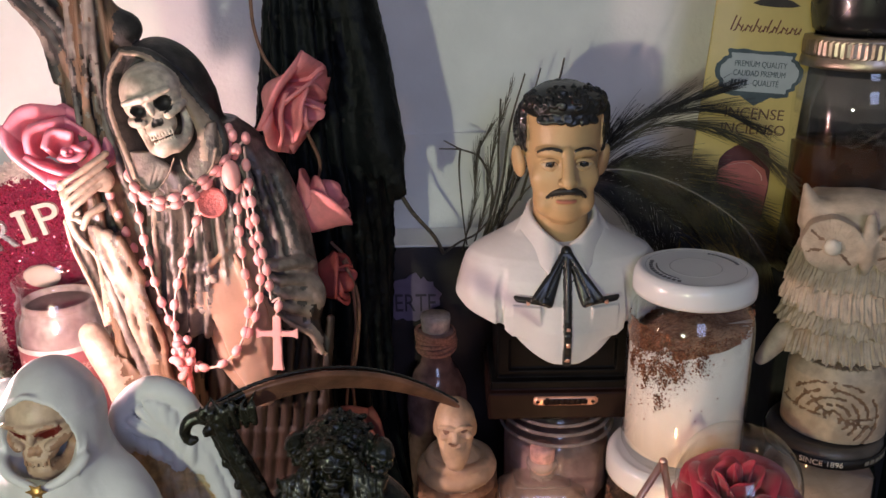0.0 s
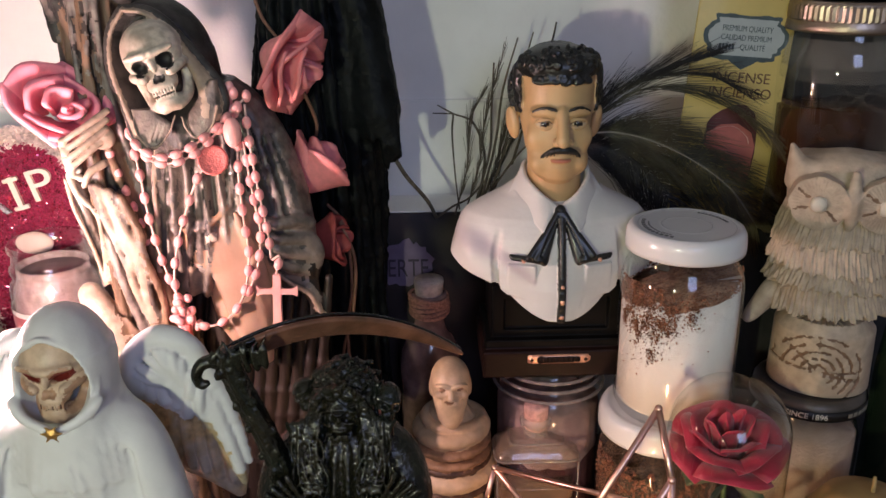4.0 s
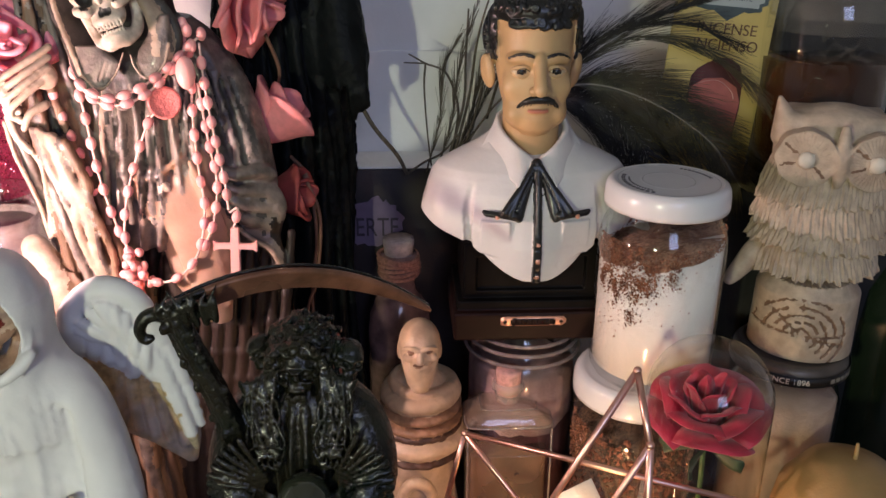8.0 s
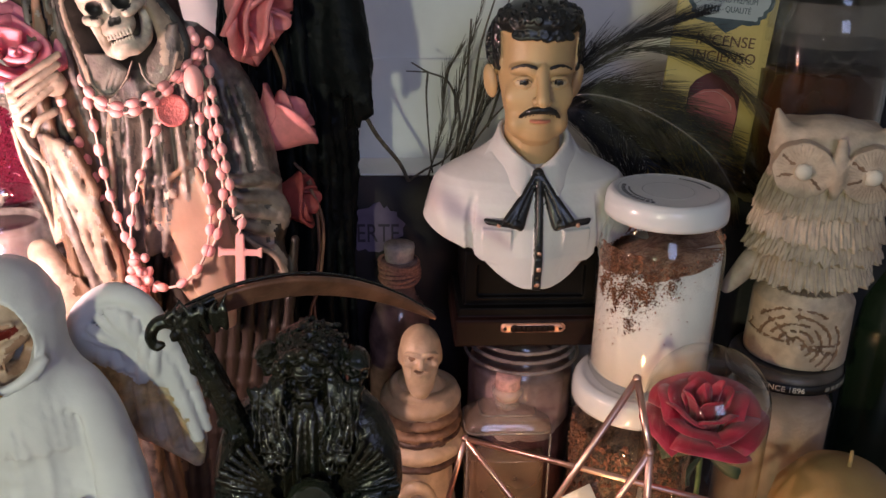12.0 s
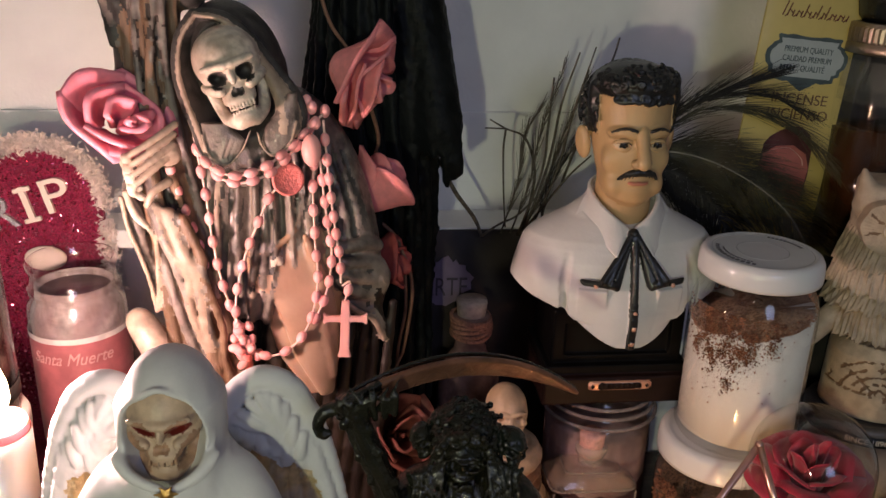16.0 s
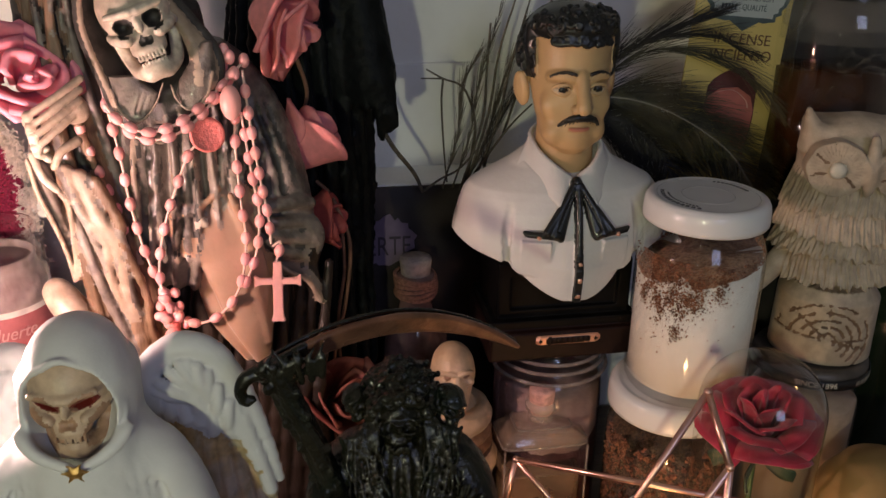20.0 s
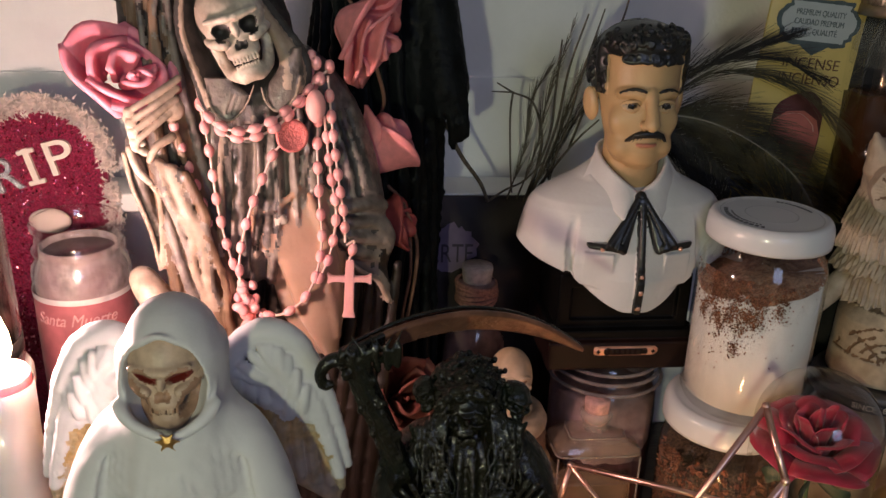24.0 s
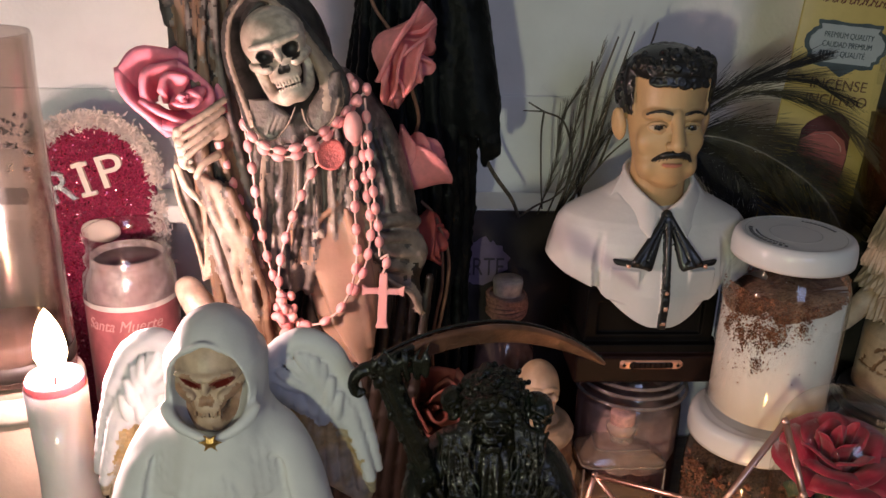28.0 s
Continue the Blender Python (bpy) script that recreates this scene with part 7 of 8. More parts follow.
for pts in ([(-0.128, 0.606, 0.445), (-0.130, 0.604, 0.41), (-0.124, 0.598, 0.385), (-0.112, 0.592, 0.368)], [(-0.098, 0.600, 0.330), (-0.092, 0.612, 0.305), (-0.096, 0.620, 0.285), (-0.10, 0.63, 0.25)],
            [(-0.090, 0.620, 0.242), (-0.076, 0.612, 0.225), (-0.072, 0.608, 0.180), (-0.078, 0.612, 0.13), (-0.075, 0.615, 0.05), (-0.08, 0.62, -0.055)],
            [(-0.078, 0.602, 0.232), (-0.068, 0.600, 0.20), (-0.073, 0.602, 0.150), (-0.082, 0.60, 0.11), (-0.085, 0.60, -0.055)]):
    o = obj("rose_stem", tube(smoothpath(pts, 8), 0.0014, 0.0011, 7), STEM)
    tagged(o, "thin brown wire stem of a foam rose", "stem", "rose stems")

# glass dome with its rose
dome = thing("glass_dome", (0.1845, 0.474, TABLE), "clear glass dome over a red rose", "glass dome")
prof = [(0.0395 * math.sin(a), 0.183 + 0.0395 * math.cos(a)) for a in [math.pi / 2 * i / 18 for i in range(19)]] + [(0.0395, 0.10), (0.041, 0.012)]
g = part("cloche", lathe(prof, 72), GLASS, dome, "clear glass cloche")
g.visible_shadow = False
part("base", lathe([(0, 0.012), (0.046, 0.012), (0.048, 0.009), (0.048, 0.002), (0.046, 0.0), (0, 0)], 48), TABLEWOOD, dome, "turned dark wooden base")
RICH = [(3, 0.22, 0.02, 0.02), (4, 0.40, 0.10, 0.14), (5, 0.56, 0.26, 0.34), (5, 0.66, 0.44, 0.52), (5, 0.62, 0.66, 0.56)]
rose("rose_head", (-0.001, -0.001, 0.166), (-0.06, -0.20, 0.97), 0.0238, "", ROSERED, RICH, 0.0007, 9, 0, dome, 2.15)
part("stem", tube(smoothpath([(0, 0, 0.16), (0.003, 0.002, 0.10), (-0.002, 0.0, 0.05), (0, 0, 0.012)], 8), 0.0018, 0.0018, 8), mat("green_stem", (0.05, 0.09, 0.03), 0.5), dome, "green wire stem")
for k in range(4):
    bm = petal(0.5, 0.026, 0.001, 0.006, 0.003, 0.008, 0.0004, 5, 5, seed=k)
    bm.transform(pose(0, 0, 0.146, 112, 0, k * 90 + 20))
    part("leaf", bm, mat("green_leaf", (0.035, 0.055, 0.028), 0.5, var=0.3), dome)

# copper wire holder
o = thing("copper_holder", (0.11, 0.45, TABLE), "open geometric holder of copper wire", "candle holder")
inv = Vector((0.11, 0.45, TABLE))
A, B, L, R, LL, RR = Vector((0.1242, 0.4358, 0.1653)), Vector((0.1253, 0.4026, 0.1375)), Vector((0.0310, 0.500, 0.0815)), Vector((0.1990, 0.420, 0.0805)), Vector((0.0195, 0.495, 0.033)), Vector((0.2010, 0.425, 0.0))
for a, b, r in ((A, Vector((0.040, 0.442, -0.012)), 0.0021), (A, B, 0.0021), (B, Vector((0.079, 0.430, 0.0)), 0.0021), (B, Vector((0.1345, 0.404, -0.01)), 0.0022), (L, R, 0.0019), (L, LL, 0.0019),
                (L, Vector((0.098, 0.468, 0.0)), 0.0019), (LL, Vector((0.125, 0.44, 0.020)), 0.0018), (R, Vector((0.130, 0.406, 0.035)), 0.0019), (R, RR, 0.0019), (LL, Vector((0.045, 0.49, TABLE)), 0.0018),
                (Vector((0.040, 0.442, -0.012)), Vector((0.055, 0.45, TABLE)), 0.0018), (RR, Vector((0.18, 0.43, TABLE)), 0.0018)):
    part("bar", tube([a - inv, (a + b) / 2 - inv, b - inv], r, r, 10), COPPER, o)
for p in (A, B, L, R):
    part("joint", ball(p - inv, 0.0026, u=12, v=8), COPPER, o)

o = thing("tall_black_box", (0.372, 0.722, TABLE), "tall matt black box standing behind the jars", "box")
part("body", block((0.172, 0.062, 0.60), 0.003, m=pose(0, 0, 0.30)), mat("matt_black_card", (0.014, 0.013, 0.013), 0.7, var=0.3), o)
tl = thing("tealight", (TEALIGHT.x, TEALIGHT.y, TABLE), "lit tealight in a tin cup on a glass block", "candle")
part("block", block((0.05, 0.05, 0.040), 0.003, m=pose(0, 0, 0.020)), mat("amber_glass_block", (0.22, 0.12, 0.06), 0.15, var=0.1), tl)
part("cup", lathe([(0, 0.040), (0.0185, 0.040), (0.0190, 0.053), (0.0185, 0.0535), (0.0180, 0.050), (0, 0.050)], 32), TIN, tl, "thin tin cup")
part("wax", lathe([(0.0180, 0.0505), (0.012, 0.0500), (0, 0.0495)], 32), mat("white_wax", (0.75, 0.70, 0.62), 0.35, sss=0.3), tl, "melted white wax")
fl = part("flame", lathe([(0, 0.056), (0.0026, 0.061), (0.0036, 0.067), (0.0026, 0.078), (0.0008, 0.088), (0, 0.091)], 16), mat("small_flame", (1.0, 0.62, 0.30), 0.5, glow=50.0, var=0, bump=0), tl, "small candle flame")
fl.visible_shadow = False
# yellow round candle low in front of the jars
o = thing("ball_candle", (0.288, 0.475, TABLE), "pale yellow round wax candle with a short wick", "candle")
part("wax", lathe([(0, 0), (0.024, 0.0), (0.040, 0.018), (0.0475, 0.05), (0.0475, 0.076), (0.043, 0.103), (0.030, 0.123), (0.012, 0.1305), (0, 0.131)], 44, wob=0.02), mat("yellow_wax", (0.30, 0.19, 0.075), 0.5, var=0.15, scale=25, tint=(0.40, 0.24, 0.10), stain=0.5, sss=0.2), o)
part("wick", tube([(0.002, 0, 0.128), (0.0025, 0.0005, 0.136), (0.0018, 0, 0.143)], 0.0016, 0.0012, 7), mat("yellow_wick", (0.42, 0.28, 0.12), 0.7), o)

# ---- incense packet ----
YEL = mat("yellow_card", (0.66, 0.50, 0.16), 0.5, var=0.03, tint=(0.58, 0.43, 0.14), stain=0.25, coat=0.1)
INK = mat("brown_ink", (0.17, 0.09, 0.045), 0.55, var=0.1, bump=0)
TEAL = mat("grey_green_ink", (0.075, 0.10, 0.10), 0.5, var=0.2)
PALE = mat("pale_panel", (0.44, 0.47, 0.45), 0.5, var=0.04)
card = new("incense_packet")
card.empty_display_size = 0.02
card.matrix_world = pose(0.2345, 0.668, 0.315, -3, 5, 0)
tagged(card, "yellow incense packet with hanging slot leaning on the wall", "incense packet")
body = part("card", block((0.078, 0.003, 0.232), 0.0008, m=pose(0, 0, 0.005)), YEL, card, "yellow printed card")
F = -0.0018
part("slot", outline([(-0.018, 0.0905), (-0.012, 0.0935), (0, 0.0965), (0.012, 0.0935), (0.018, 0.0905), (0.012, 0.0890), (0, 0.0885), (-0.012, 0.0890)], 0.0006, m=pose(0.006, F, 0)), mat("slot_shadow", (0.06, 0.05, 0.04), 0.8, var=0.2), card, "dark hanging slot", False)
# brand line: plain slanted strokes
bm = bmesh.new()
for i in range(16):
    x = -0.024 + i * 0.0034
    h = (0.010 if i in (0, 1, 5, 8, 10) else 0.0048) * (1.15 if i == 0 else 1)
    block((0.0009, 0.0004, h), 0, bm, pose(x, F, 0.0720 + h / 2 - 0.0022, 0, 16, 0))
    if i < 15:
        block((0.0032, 0.0004, 0.0008), 0, bm, pose(x + 0.0016, F, 0.0705 + (0.003 if i % 2 else 0), 0, 40 if i % 2 else -40, 0))
part("mark", bm, mat("maroon_ink", (0.17, 0.05, 0.03), 0.55), card, "maroon brand strokes", False)
# ornate frame and panel
edge = []
for i in range(72):
    a = 2 * math.pi * i / 72
    ca, sa = math.cos(a), math.sin(a)
    w = 1.04 + 0.06 * math.cos(6 * a) + 0.035 * math.cos(14 * a) + 0.02 * math.sin(9 * a)
    edge.append((math.copysign(abs(ca) ** 0.55, ca) * 0.0300 * w, math.copysign(abs(sa) ** 0.55, sa) * 0.0170 * w - (0.009 if i == 54 else 0.004 if i in (53, 55) else 0)))
bm = outline(edge, 0.0005, m=pose(0.0015, F, 0.0395))
part("frame", bm, TEAL, card, "dark grey-green ornate frame", False)
part("panel", outline([(x * 0.89, z * 0.86 if abs(z) < 0.017 else math.copysign(0.0142, z)) for x, z in edge], 0.0005, m=pose(0.0015, F - 0.0005, 0.0395)), PALE, card, "pale print panel", False)
for k, (tx, dz) in enumerate((("PREMIUM QUALITY", 0.0065), ("CALIDAD PREMIUM", -0.0005), ("QUALITÉ", -0.0075))):
    words("lettering", tx, 0.0062, pose(0.0015 + (0.006 if k == 2 else 0), F - 0.0010, 0.0395 + dz), TEAL, card, 0.00015, 0.040 if k < 2 else 0.020)
bm = bmesh.new()
for i in range(5):
    block((0.0018, 0.0003, 0.0044), 0, bm, pose(-0.0185 + 0.0026 * i, F - 0.0010, 0.0320))
part("mark", bm, TEAL, card, "", False)
words("lettering", "INCENSE", 0.0115, pose(0.003, F - 0.0002, 0.0085), INK, card, 0.0002, 0.046)
words("lettering", "INCIENSO", 0.0115, pose(0.004, F - 0.0002, -0.0035), INK, card, 0.0002, 0.050)
thumb = [(-0.021, -0.028), (-0.0215, -0.046), (0.0195, -0.082), (0.0215, -0.05), (0.0200, -0.028), (0.016, -0.018), (0.008, -0.0125), (0.0, -0.0125), (-0.010, -0.0170), (-0.017, -0.0220)]
part("picture", outline(thumb, 0.0004, m=pose(0.003, F, 0)), mat("dark_plum_print", (0.10, 0.03, 0.03), 0.5, var=0.3), card, "dark plum printed shape", False)
part("picture", outline([(-0.020, -0.036), (-0.010, -0.029), (0.004, -0.0275), (0.016, -0.034), (0.0205, -0.045), (0.0190, -0.081), (-0.0205, -0.0465)], 0.0004, m=pose(0.003, F - 0.0004, 0)), mat("coral_print", (0.50, 0.15, 0.12), 0.5, var=0.15, scale=40), card, "coral printed shape", False)
part("picture", tube(smoothpath([(-0.018, F - 0.0008, -0.0375), (-0.008, F - 0.0008, -0.0315), (0.004, F - 0.0008, -0.0300), (0.015, F - 0.0008, -0.0370), (0.018, F - 0.0008, -0.043)], 5), 0.0012, 0.0007, 6, flat=0.2), mat("pale_coral_print", (0.66, 0.36, 0.30), 0.5), card, "pale highlight arc")

# ---- printed box behind ----
book = thing("printed_box", (-0.02, 0.712, TABLE), "dark purple printed box standing against the ledge", "box")
part("body", block((0.30, 0.004, 0.262), 0.001, m=pose(0, -0.001, 0.131)), mat("purple_card", (0.026, 0.018, 0.019), 0.5, var=0.25, scale=30, tint=(0.016, 0.011, 0.012), stain=0.6, spec=0.3), book)
g = random.Random(11)
blot = [((0.024 + g.uniform(-0.003, 0.003)) * math.cos(a) * 1.05, (0.022 + g.uniform(-0.003, 0.003)) * math.sin(a)) for a in [2 * math.pi * i / 36 for i in range(36)]]
LILA = mat("lilac_print", (0.17, 0.12, 0.19), 0.55, var=0.12, scale=60)
part("patch", outline(blot, 0.0006, m=pose(-0.0135, -0.0034, 0.215)), LILA, book, "lilac printed patch", False)
words("lettering", "ERTE", 0.024, pose(-0.0100, -0.0040, 0.2100), mat("dark_print", (0.045, 0.030, 0.045), 0.55), book, 0.0003, 0.036)

# ---- tombstone ----
tomb = thing("tombstone", (-0.357, 0.715, TABLE), "red glitter tombstone edged with silver tinsel", "decoration")
arch = [(-0.048, 0.0), (0.048, 0.0), (0.048, 0.27)] + [(0.048 * math.cos(a), 0.288 + 0.048 * math.sin(a)) for a in [math.pi * i / 20 for i in range(21)]] + [(-0.048, 0.27)]
GLIT = mat("red_glitter", (0.36, 0.030, 0.085), 0.30, metal=0.3, var=0.6, scale=700, bump=0.9, bscale=1300, tint=(0.20, 0.014, 0.050), stain=0.5)
part("board", outline(arch, 0.006, m=pose(0, 0, 0)), GLIT, tomb, "red glitter board", False)
g = random.Random(7)


def spark(r):
    x, z = r.uniform(-0.044, 0.044), r.uniform(0.10, 0.325)
    return Vector((x, -0.0034, z)) if z < 0.29 or x * x + (z - 0.288) ** 2 < 0.044 ** 2 else None


tagged(part("glitter", flakes(2600, spark, (0.0004, 0.0010), 8), mat("glitter_flake", (0.85, 0.28, 0.38), 0.15, metal=1.0, var=0.3), tomb, "loose red glitter flakes", False), kind="stuff")
bm = bmesh.new()
edgepts = [Vector((x, 0, z)) for x, z in [(0.050, 0.0 + 0.27 * i / 40) for i in range(41)] + [(0.050 * math.cos(a), 0.288 + 0.050 * math.sin(a)) for a in [math.pi * i / 50 for i in range(51)]] + [(-0.050, 0.27 - 0.27 * i / 40) for i in range(41)]]
for p in edgepts:
    for k in range(95):
        d = Vector((g.gauss(0, 1), g.gauss(0, 1) - 0.5, g.gauss(0, 1))).normalized()
        q = p + Vector((g.gauss(0, 0.0032), -0.004 + g.gauss(0, 0.0016), g.gauss(0, 0.0032)))
        ln = g.uniform(0.0022, 0.0066)
        s = d.orthogonal().normalized() * g.uniform(0.0007, 0.0014)
        vs = [bm.verts.new(q - s), bm.verts.new(q + s), bm.verts.new(q + d * ln)]
        bm.faces.new(vs)
tagged(part("tinsel", bm, mat("silver_pink_tinsel", (0.78, 0.68, 0.62), 0.38, metal=0.25, var=0.25), tomb, "fluffy silver tinsel edging", False), kind="stuff")
CREAM = mat("cream_foam_letter", (0.80, 0.68, 0.58), 0.6, var=0.05)
SILV = mat("silver_glitter", (0.75, 0.75, 0.78), 0.25, metal=0.7, var=0.4, scale=900, bump=0.6, bscale=1500)
for ch, x, z, mt, lab in (("R", -0.0290, 0.279, SILV, "silver glitter letter"), ("I", -0.0085, 0.2870, CREAM, "cream letter"), ("P", 0.0135, 0.2935, CREAM, "cream letter")):
    tagged(words("letter", ch, 0.040, pose(x, -0.0052, z, 0, -14, 0), mt, tomb, 0.0018, 0.0048 if ch == "I" else 0.0205), lab)
for dz in (-0.0125, 0.0125):
    part("serif", block((0.0135, 0.0036, 0.0038), 0.0008, m=pose(-0.0085 - 0.25 * dz, -0.0053, 0.2870 + dz, 0, -14, 0)), CREAM, tomb, "cream bar of a letter")
part("button", ball((0.001, -0.009, 0.243), (0.0165, 0.006, 0.0105), u=24, v=12), CREAM, tomb, "cream oval disc")

# ---- candles at the side ----
HOT = glass("votive_glass", (0.97, 0.94, 0.94), 0.08)
j = thing("votive_jar", (-0.3185, 0.651, TABLE - 0.0), "glass votive candle with a pink label", "candle jar")
for nm, prof in (("glass", [(0, 0.003), (0.030, 0.0), (0.0355, 0.005), (0.0355, 0.2135), (0.0362, 0.216), (0.0355, 0.2185), (0.0355, 0.226), (0.0345, 0.232), (0.0318, 0.236), (0.0318, 0.240), (0.0330, 0.242), (0.0330, 0.246), (0.0305, 0.249), (0.0305, 0.258), (0.0322, 0.260), (0.0325, 0.264), (0.0310, 0.266), (0.0285, 0.264), (0.0280, 0.25), (0.0290, 0.24)]),):
    gv = revolve(j, nm, prof, HOT, "clear candle glass with ringed neck")
    gv.visible_shadow = False
revolve(j, "wax", [(0, 0.006), (0.0330, 0.006), (0.0335, 0.222), (0.0320, 0.229), (0.0295, 0.233), (0.0282, 0.240), (0.0280, 0.246), (0.0268, 0.2455), (0.0262, 0.239), (0, 0.238)], mat("milky_pink_wax", (0.44, 0.37, 0.35), 0.32, var=0.3, scale=110, tint=(0.30, 0.20, 0.20), stain=0.6, coat=0.5, bump=0.7, bscale=190, sss=0.15), "milky pink wax seen through the glass")
part("wax_pool", lathe([(0, 0.2400), (0.0262, 0.2405), (0.0264, 0.2395), (0, 0.2390)], 40), mat("plum_wax", (0.10, 0.035, 0.055), 0.3, var=0.2, coat=0.3), j, "dark plum wax surface")
part("label", lathe([(0.0360, 0.12), (0.0360, 0.212)], 64), mat("pink_label", (0.50, 0.16, 0.17), 0.5, var=0.15, tint=(0.32, 0.08, 0.10), stain=0.5), j, "pink paper label")
part("label_edge", lathe([(0.0362, 0.210), (0.0364, 0.2145)], 64), mat("white_label_edge", (0.80, 0.74, 0.68), 0.5), j, "white label edge")
words("lettering", "Santa Muerte", 0.0135, pose(0, 0, 0.1975, 0, 0, 2), mat("pale_pink_print", (0.74, 0.42, 0.40), 0.5), j, 0.0003, 0.062, 0.35, 0.0364)

j = thing("lidded_jar", (-0.352, 0.515, TABLE), "cream lidded jar that carries a tall candle glass", "jar")
revolve(j, "body", [(0, 0), (0.034, 0), (0.037, 0.005), (0.037, 0.185), (0.034, 0.195), (0.034, 0.20), (0, 0.20)], mat("cream_wax_jar", (0.52, 0.38, 0.30), 0.4, var=0.1, scale=30, sss=0.1), "cloudy cream body")
revolve(j, "lid", [(0.034, 0.198), (0.0385, 0.199), (0.0392, 0.203), (0.0392, 0.211), (0.0375, 0.2145), (0, 0.2145)], mat("cream_lid", (0.62, 0.52, 0.44), 0.35, var=0.05), "cream lid")
j = thing("tall_candle", (-0.352, 0.515, TABLE + 0.215), "tall clear candle glass streaked with soot", "candle glass")
g2 = revolve(j, "glass", [(0, 0.004), (0.030, 0.003), (0.0345, 0.0), (0.0355, 0.006), (0.0355, 0.04), (0.0350, 0.19), (0.0358, 0.214), (0.0350, 0.218), (0.0335, 0.217), (0.0335, 0.19), (0.034, 0.01), (0, 0.008)], glass("soot_glass", (0.86, 0.80, 0.77), 0.12), "sooty clear glass")
g2.visible_shadow = False
revolve(j, "wax", [(0, 0.006), (0.032, 0.006), (0.0325, 0.03), (0.030, 0.034), (0, 0.032)], mat("burnt_wax", (0.10, 0.06, 0.05), 0.4, var=0.4, bump=0.4), "dark burnt wax")
strip = lathe([(0.0357, 0.012), (0.0359, 0.012), (0.0359, 0.022), (0.0357, 0.022)], 56)
part("band", strip, mat("dark_band", (0.03, 0.022, 0.02), 0.5), j, "dark printed band")


def soot(r):
    a, z = r.gauss(-0.9, 0.35), r.choice((0.150, 0.165, 0.170)) + r.gauss(0, 0.005)
    return Vector((0.0342 * math.cos(a), 0.0342 * math.sin(a), z))


tagged(part("soot", flakes(50, soot, (0.0006, 0.0016), 12), mat("soot", (0.035, 0.028, 0.024), 0.9), j, "flakes of soot inside the glass", False), kind="stuff")

v = thing("pink_votive", (FLAME.x, FLAME.y, TABLE), "lit pink candle in a clear glass holder", "candle")
g2 = revolve(v, "holder", [(0, 0.004), (0.022, 0.0), (0.026, 0.010), (0.028, 0.090), (0.0265, 0.140), (0.0205, 0.172), (0.0158, 0.186), (0.0150, 0.210), (0.0162, 0.262), (0.0154, 0.262), (0.0142, 0.208), (0.0148, 0.186), (0.019, 0.170), (0.024, 0.136), (0, 0.13)], mat("pink_frost_glass", (0.86, 0.66, 0.62), 0.25, var=0.06, scale=30, sss=0.4, bump=0.06, coat=0.4), "cloudy pink glass holder")
revolve(v, "wax", [(0, 0.185), (0.0138, 0.185), (0.0144, 0.255), (0.0152, 0.2655), (0.0138, 0.268), (0.0105, 0.263), (0, 0.262)], mat("pink_wax", (0.85, 0.34, 0.42), 0.4, var=0.05, sss=0.6), "glowing pink wax")
part("wick", tube([(0, 0, 0.261), (0.0006, 0, 0.268), (0.0016, 0, 0.274)], 0.0008, 0.0006, 6), mat("wick_black", (0.01, 0.01, 0.01), 0.9), v, "black wick")
fl = revolve(v, "flame", [(0, 0.266), (0.0055, 0.272), (0.0084, 0.280), (0.0080, 0.288), (0.0056, 0.297), (0.0022, 0.304), (0, 0.307)], mat("flame", (1.0, 0.66, 0.36), 0.5, glow=70.0, var=0, bump=0), "bright candle flame", 20)
fl.visible_shadow = False

# ---- twigs and feathers ----
TWIG = mat("dark_twig", (0.095, 0.078, 0.058), 0.6, var=0.4, scale=200, bump=0.4)
o = thing("twig_bunch", (0.03, 0.69, 0.203), "bunch of dark dried twigs behind the bust", "twigs")
base = Vector((0.03, 0.69, 0.203))
for k, (pts, r0, r1) in enumerate((
        ([(0.030, 0.695, 0.203), (0.036, 0.690, 0.240), (0.0365, 0.690, 0.263), (0.027, 0.688, 0.287), (0.011, 0.688, 0.2945), (-0.002, 0.687, 0.302)], 0.0014, 0.0006),
        ([(0.011, 0.688, 0.2945), (0.003, 0.687, 0.2950), (-0.006, 0.686, 0.2955)], 0.0008, 0.0005),
        ([(0.011, 0.688, 0.2940), (0.010, 0.688, 0.276), (0.0125, 0.690, 0.240), (0.016, 0.694, 0.210)], 0.0009, 0.0007),
        ([(-0.043, 0.668, 0.275), (-0.030, 0.674, 0.248), (-0.012, 0.684, 0.222), (-0.004, 0.690, 0.204)], 0.0018, 0.0015),
        ([(-0.004, 0.690, 0.204), (0.010, 0.690, 0.214), (0.024, 0.688, 0.222), (0.038, 0.682, 0.240)], 0.0011, 0.0007),
        ([(0.026, 0.690, 0.204), (0.040, 0.678, 0.262), (0.041, 0.672, 0.300), (0.0425, 0.670, 0.338)], 0.0012, 0.0007),
        ([(0.030, 0.690, 0.204), (0.044, 0.676, 0.268), (0.050, 0.672, 0.316), (0.061, 0.670, 0.357)], 0.0013, 0.0007),
        ([(0.034, 0.690, 0.204), (0.050, 0.676, 0.258), (0.060, 0.672, 0.310), (0.073, 0.670, 0.361)], 0.0012, 0.0006),
        ([(0.060, 0.690, 0.250), (0.078, 0.678, 0.320), (0.088, 0.674, 0.352), (0.091, 0.672, 0.368)], 0.0012, 0.0007),
        ([(0.028, 0.690, 0.204), (0.048, 0.678, 0.240), (0.062, 0.672, 0.262), (0.076, 0.668, 0.278)], 0.0011, 0.0006))):
    part("twig", tube(smoothpath([Vector(p) - base for p in pts], 6), r0, r1, 6), TWIG, o)
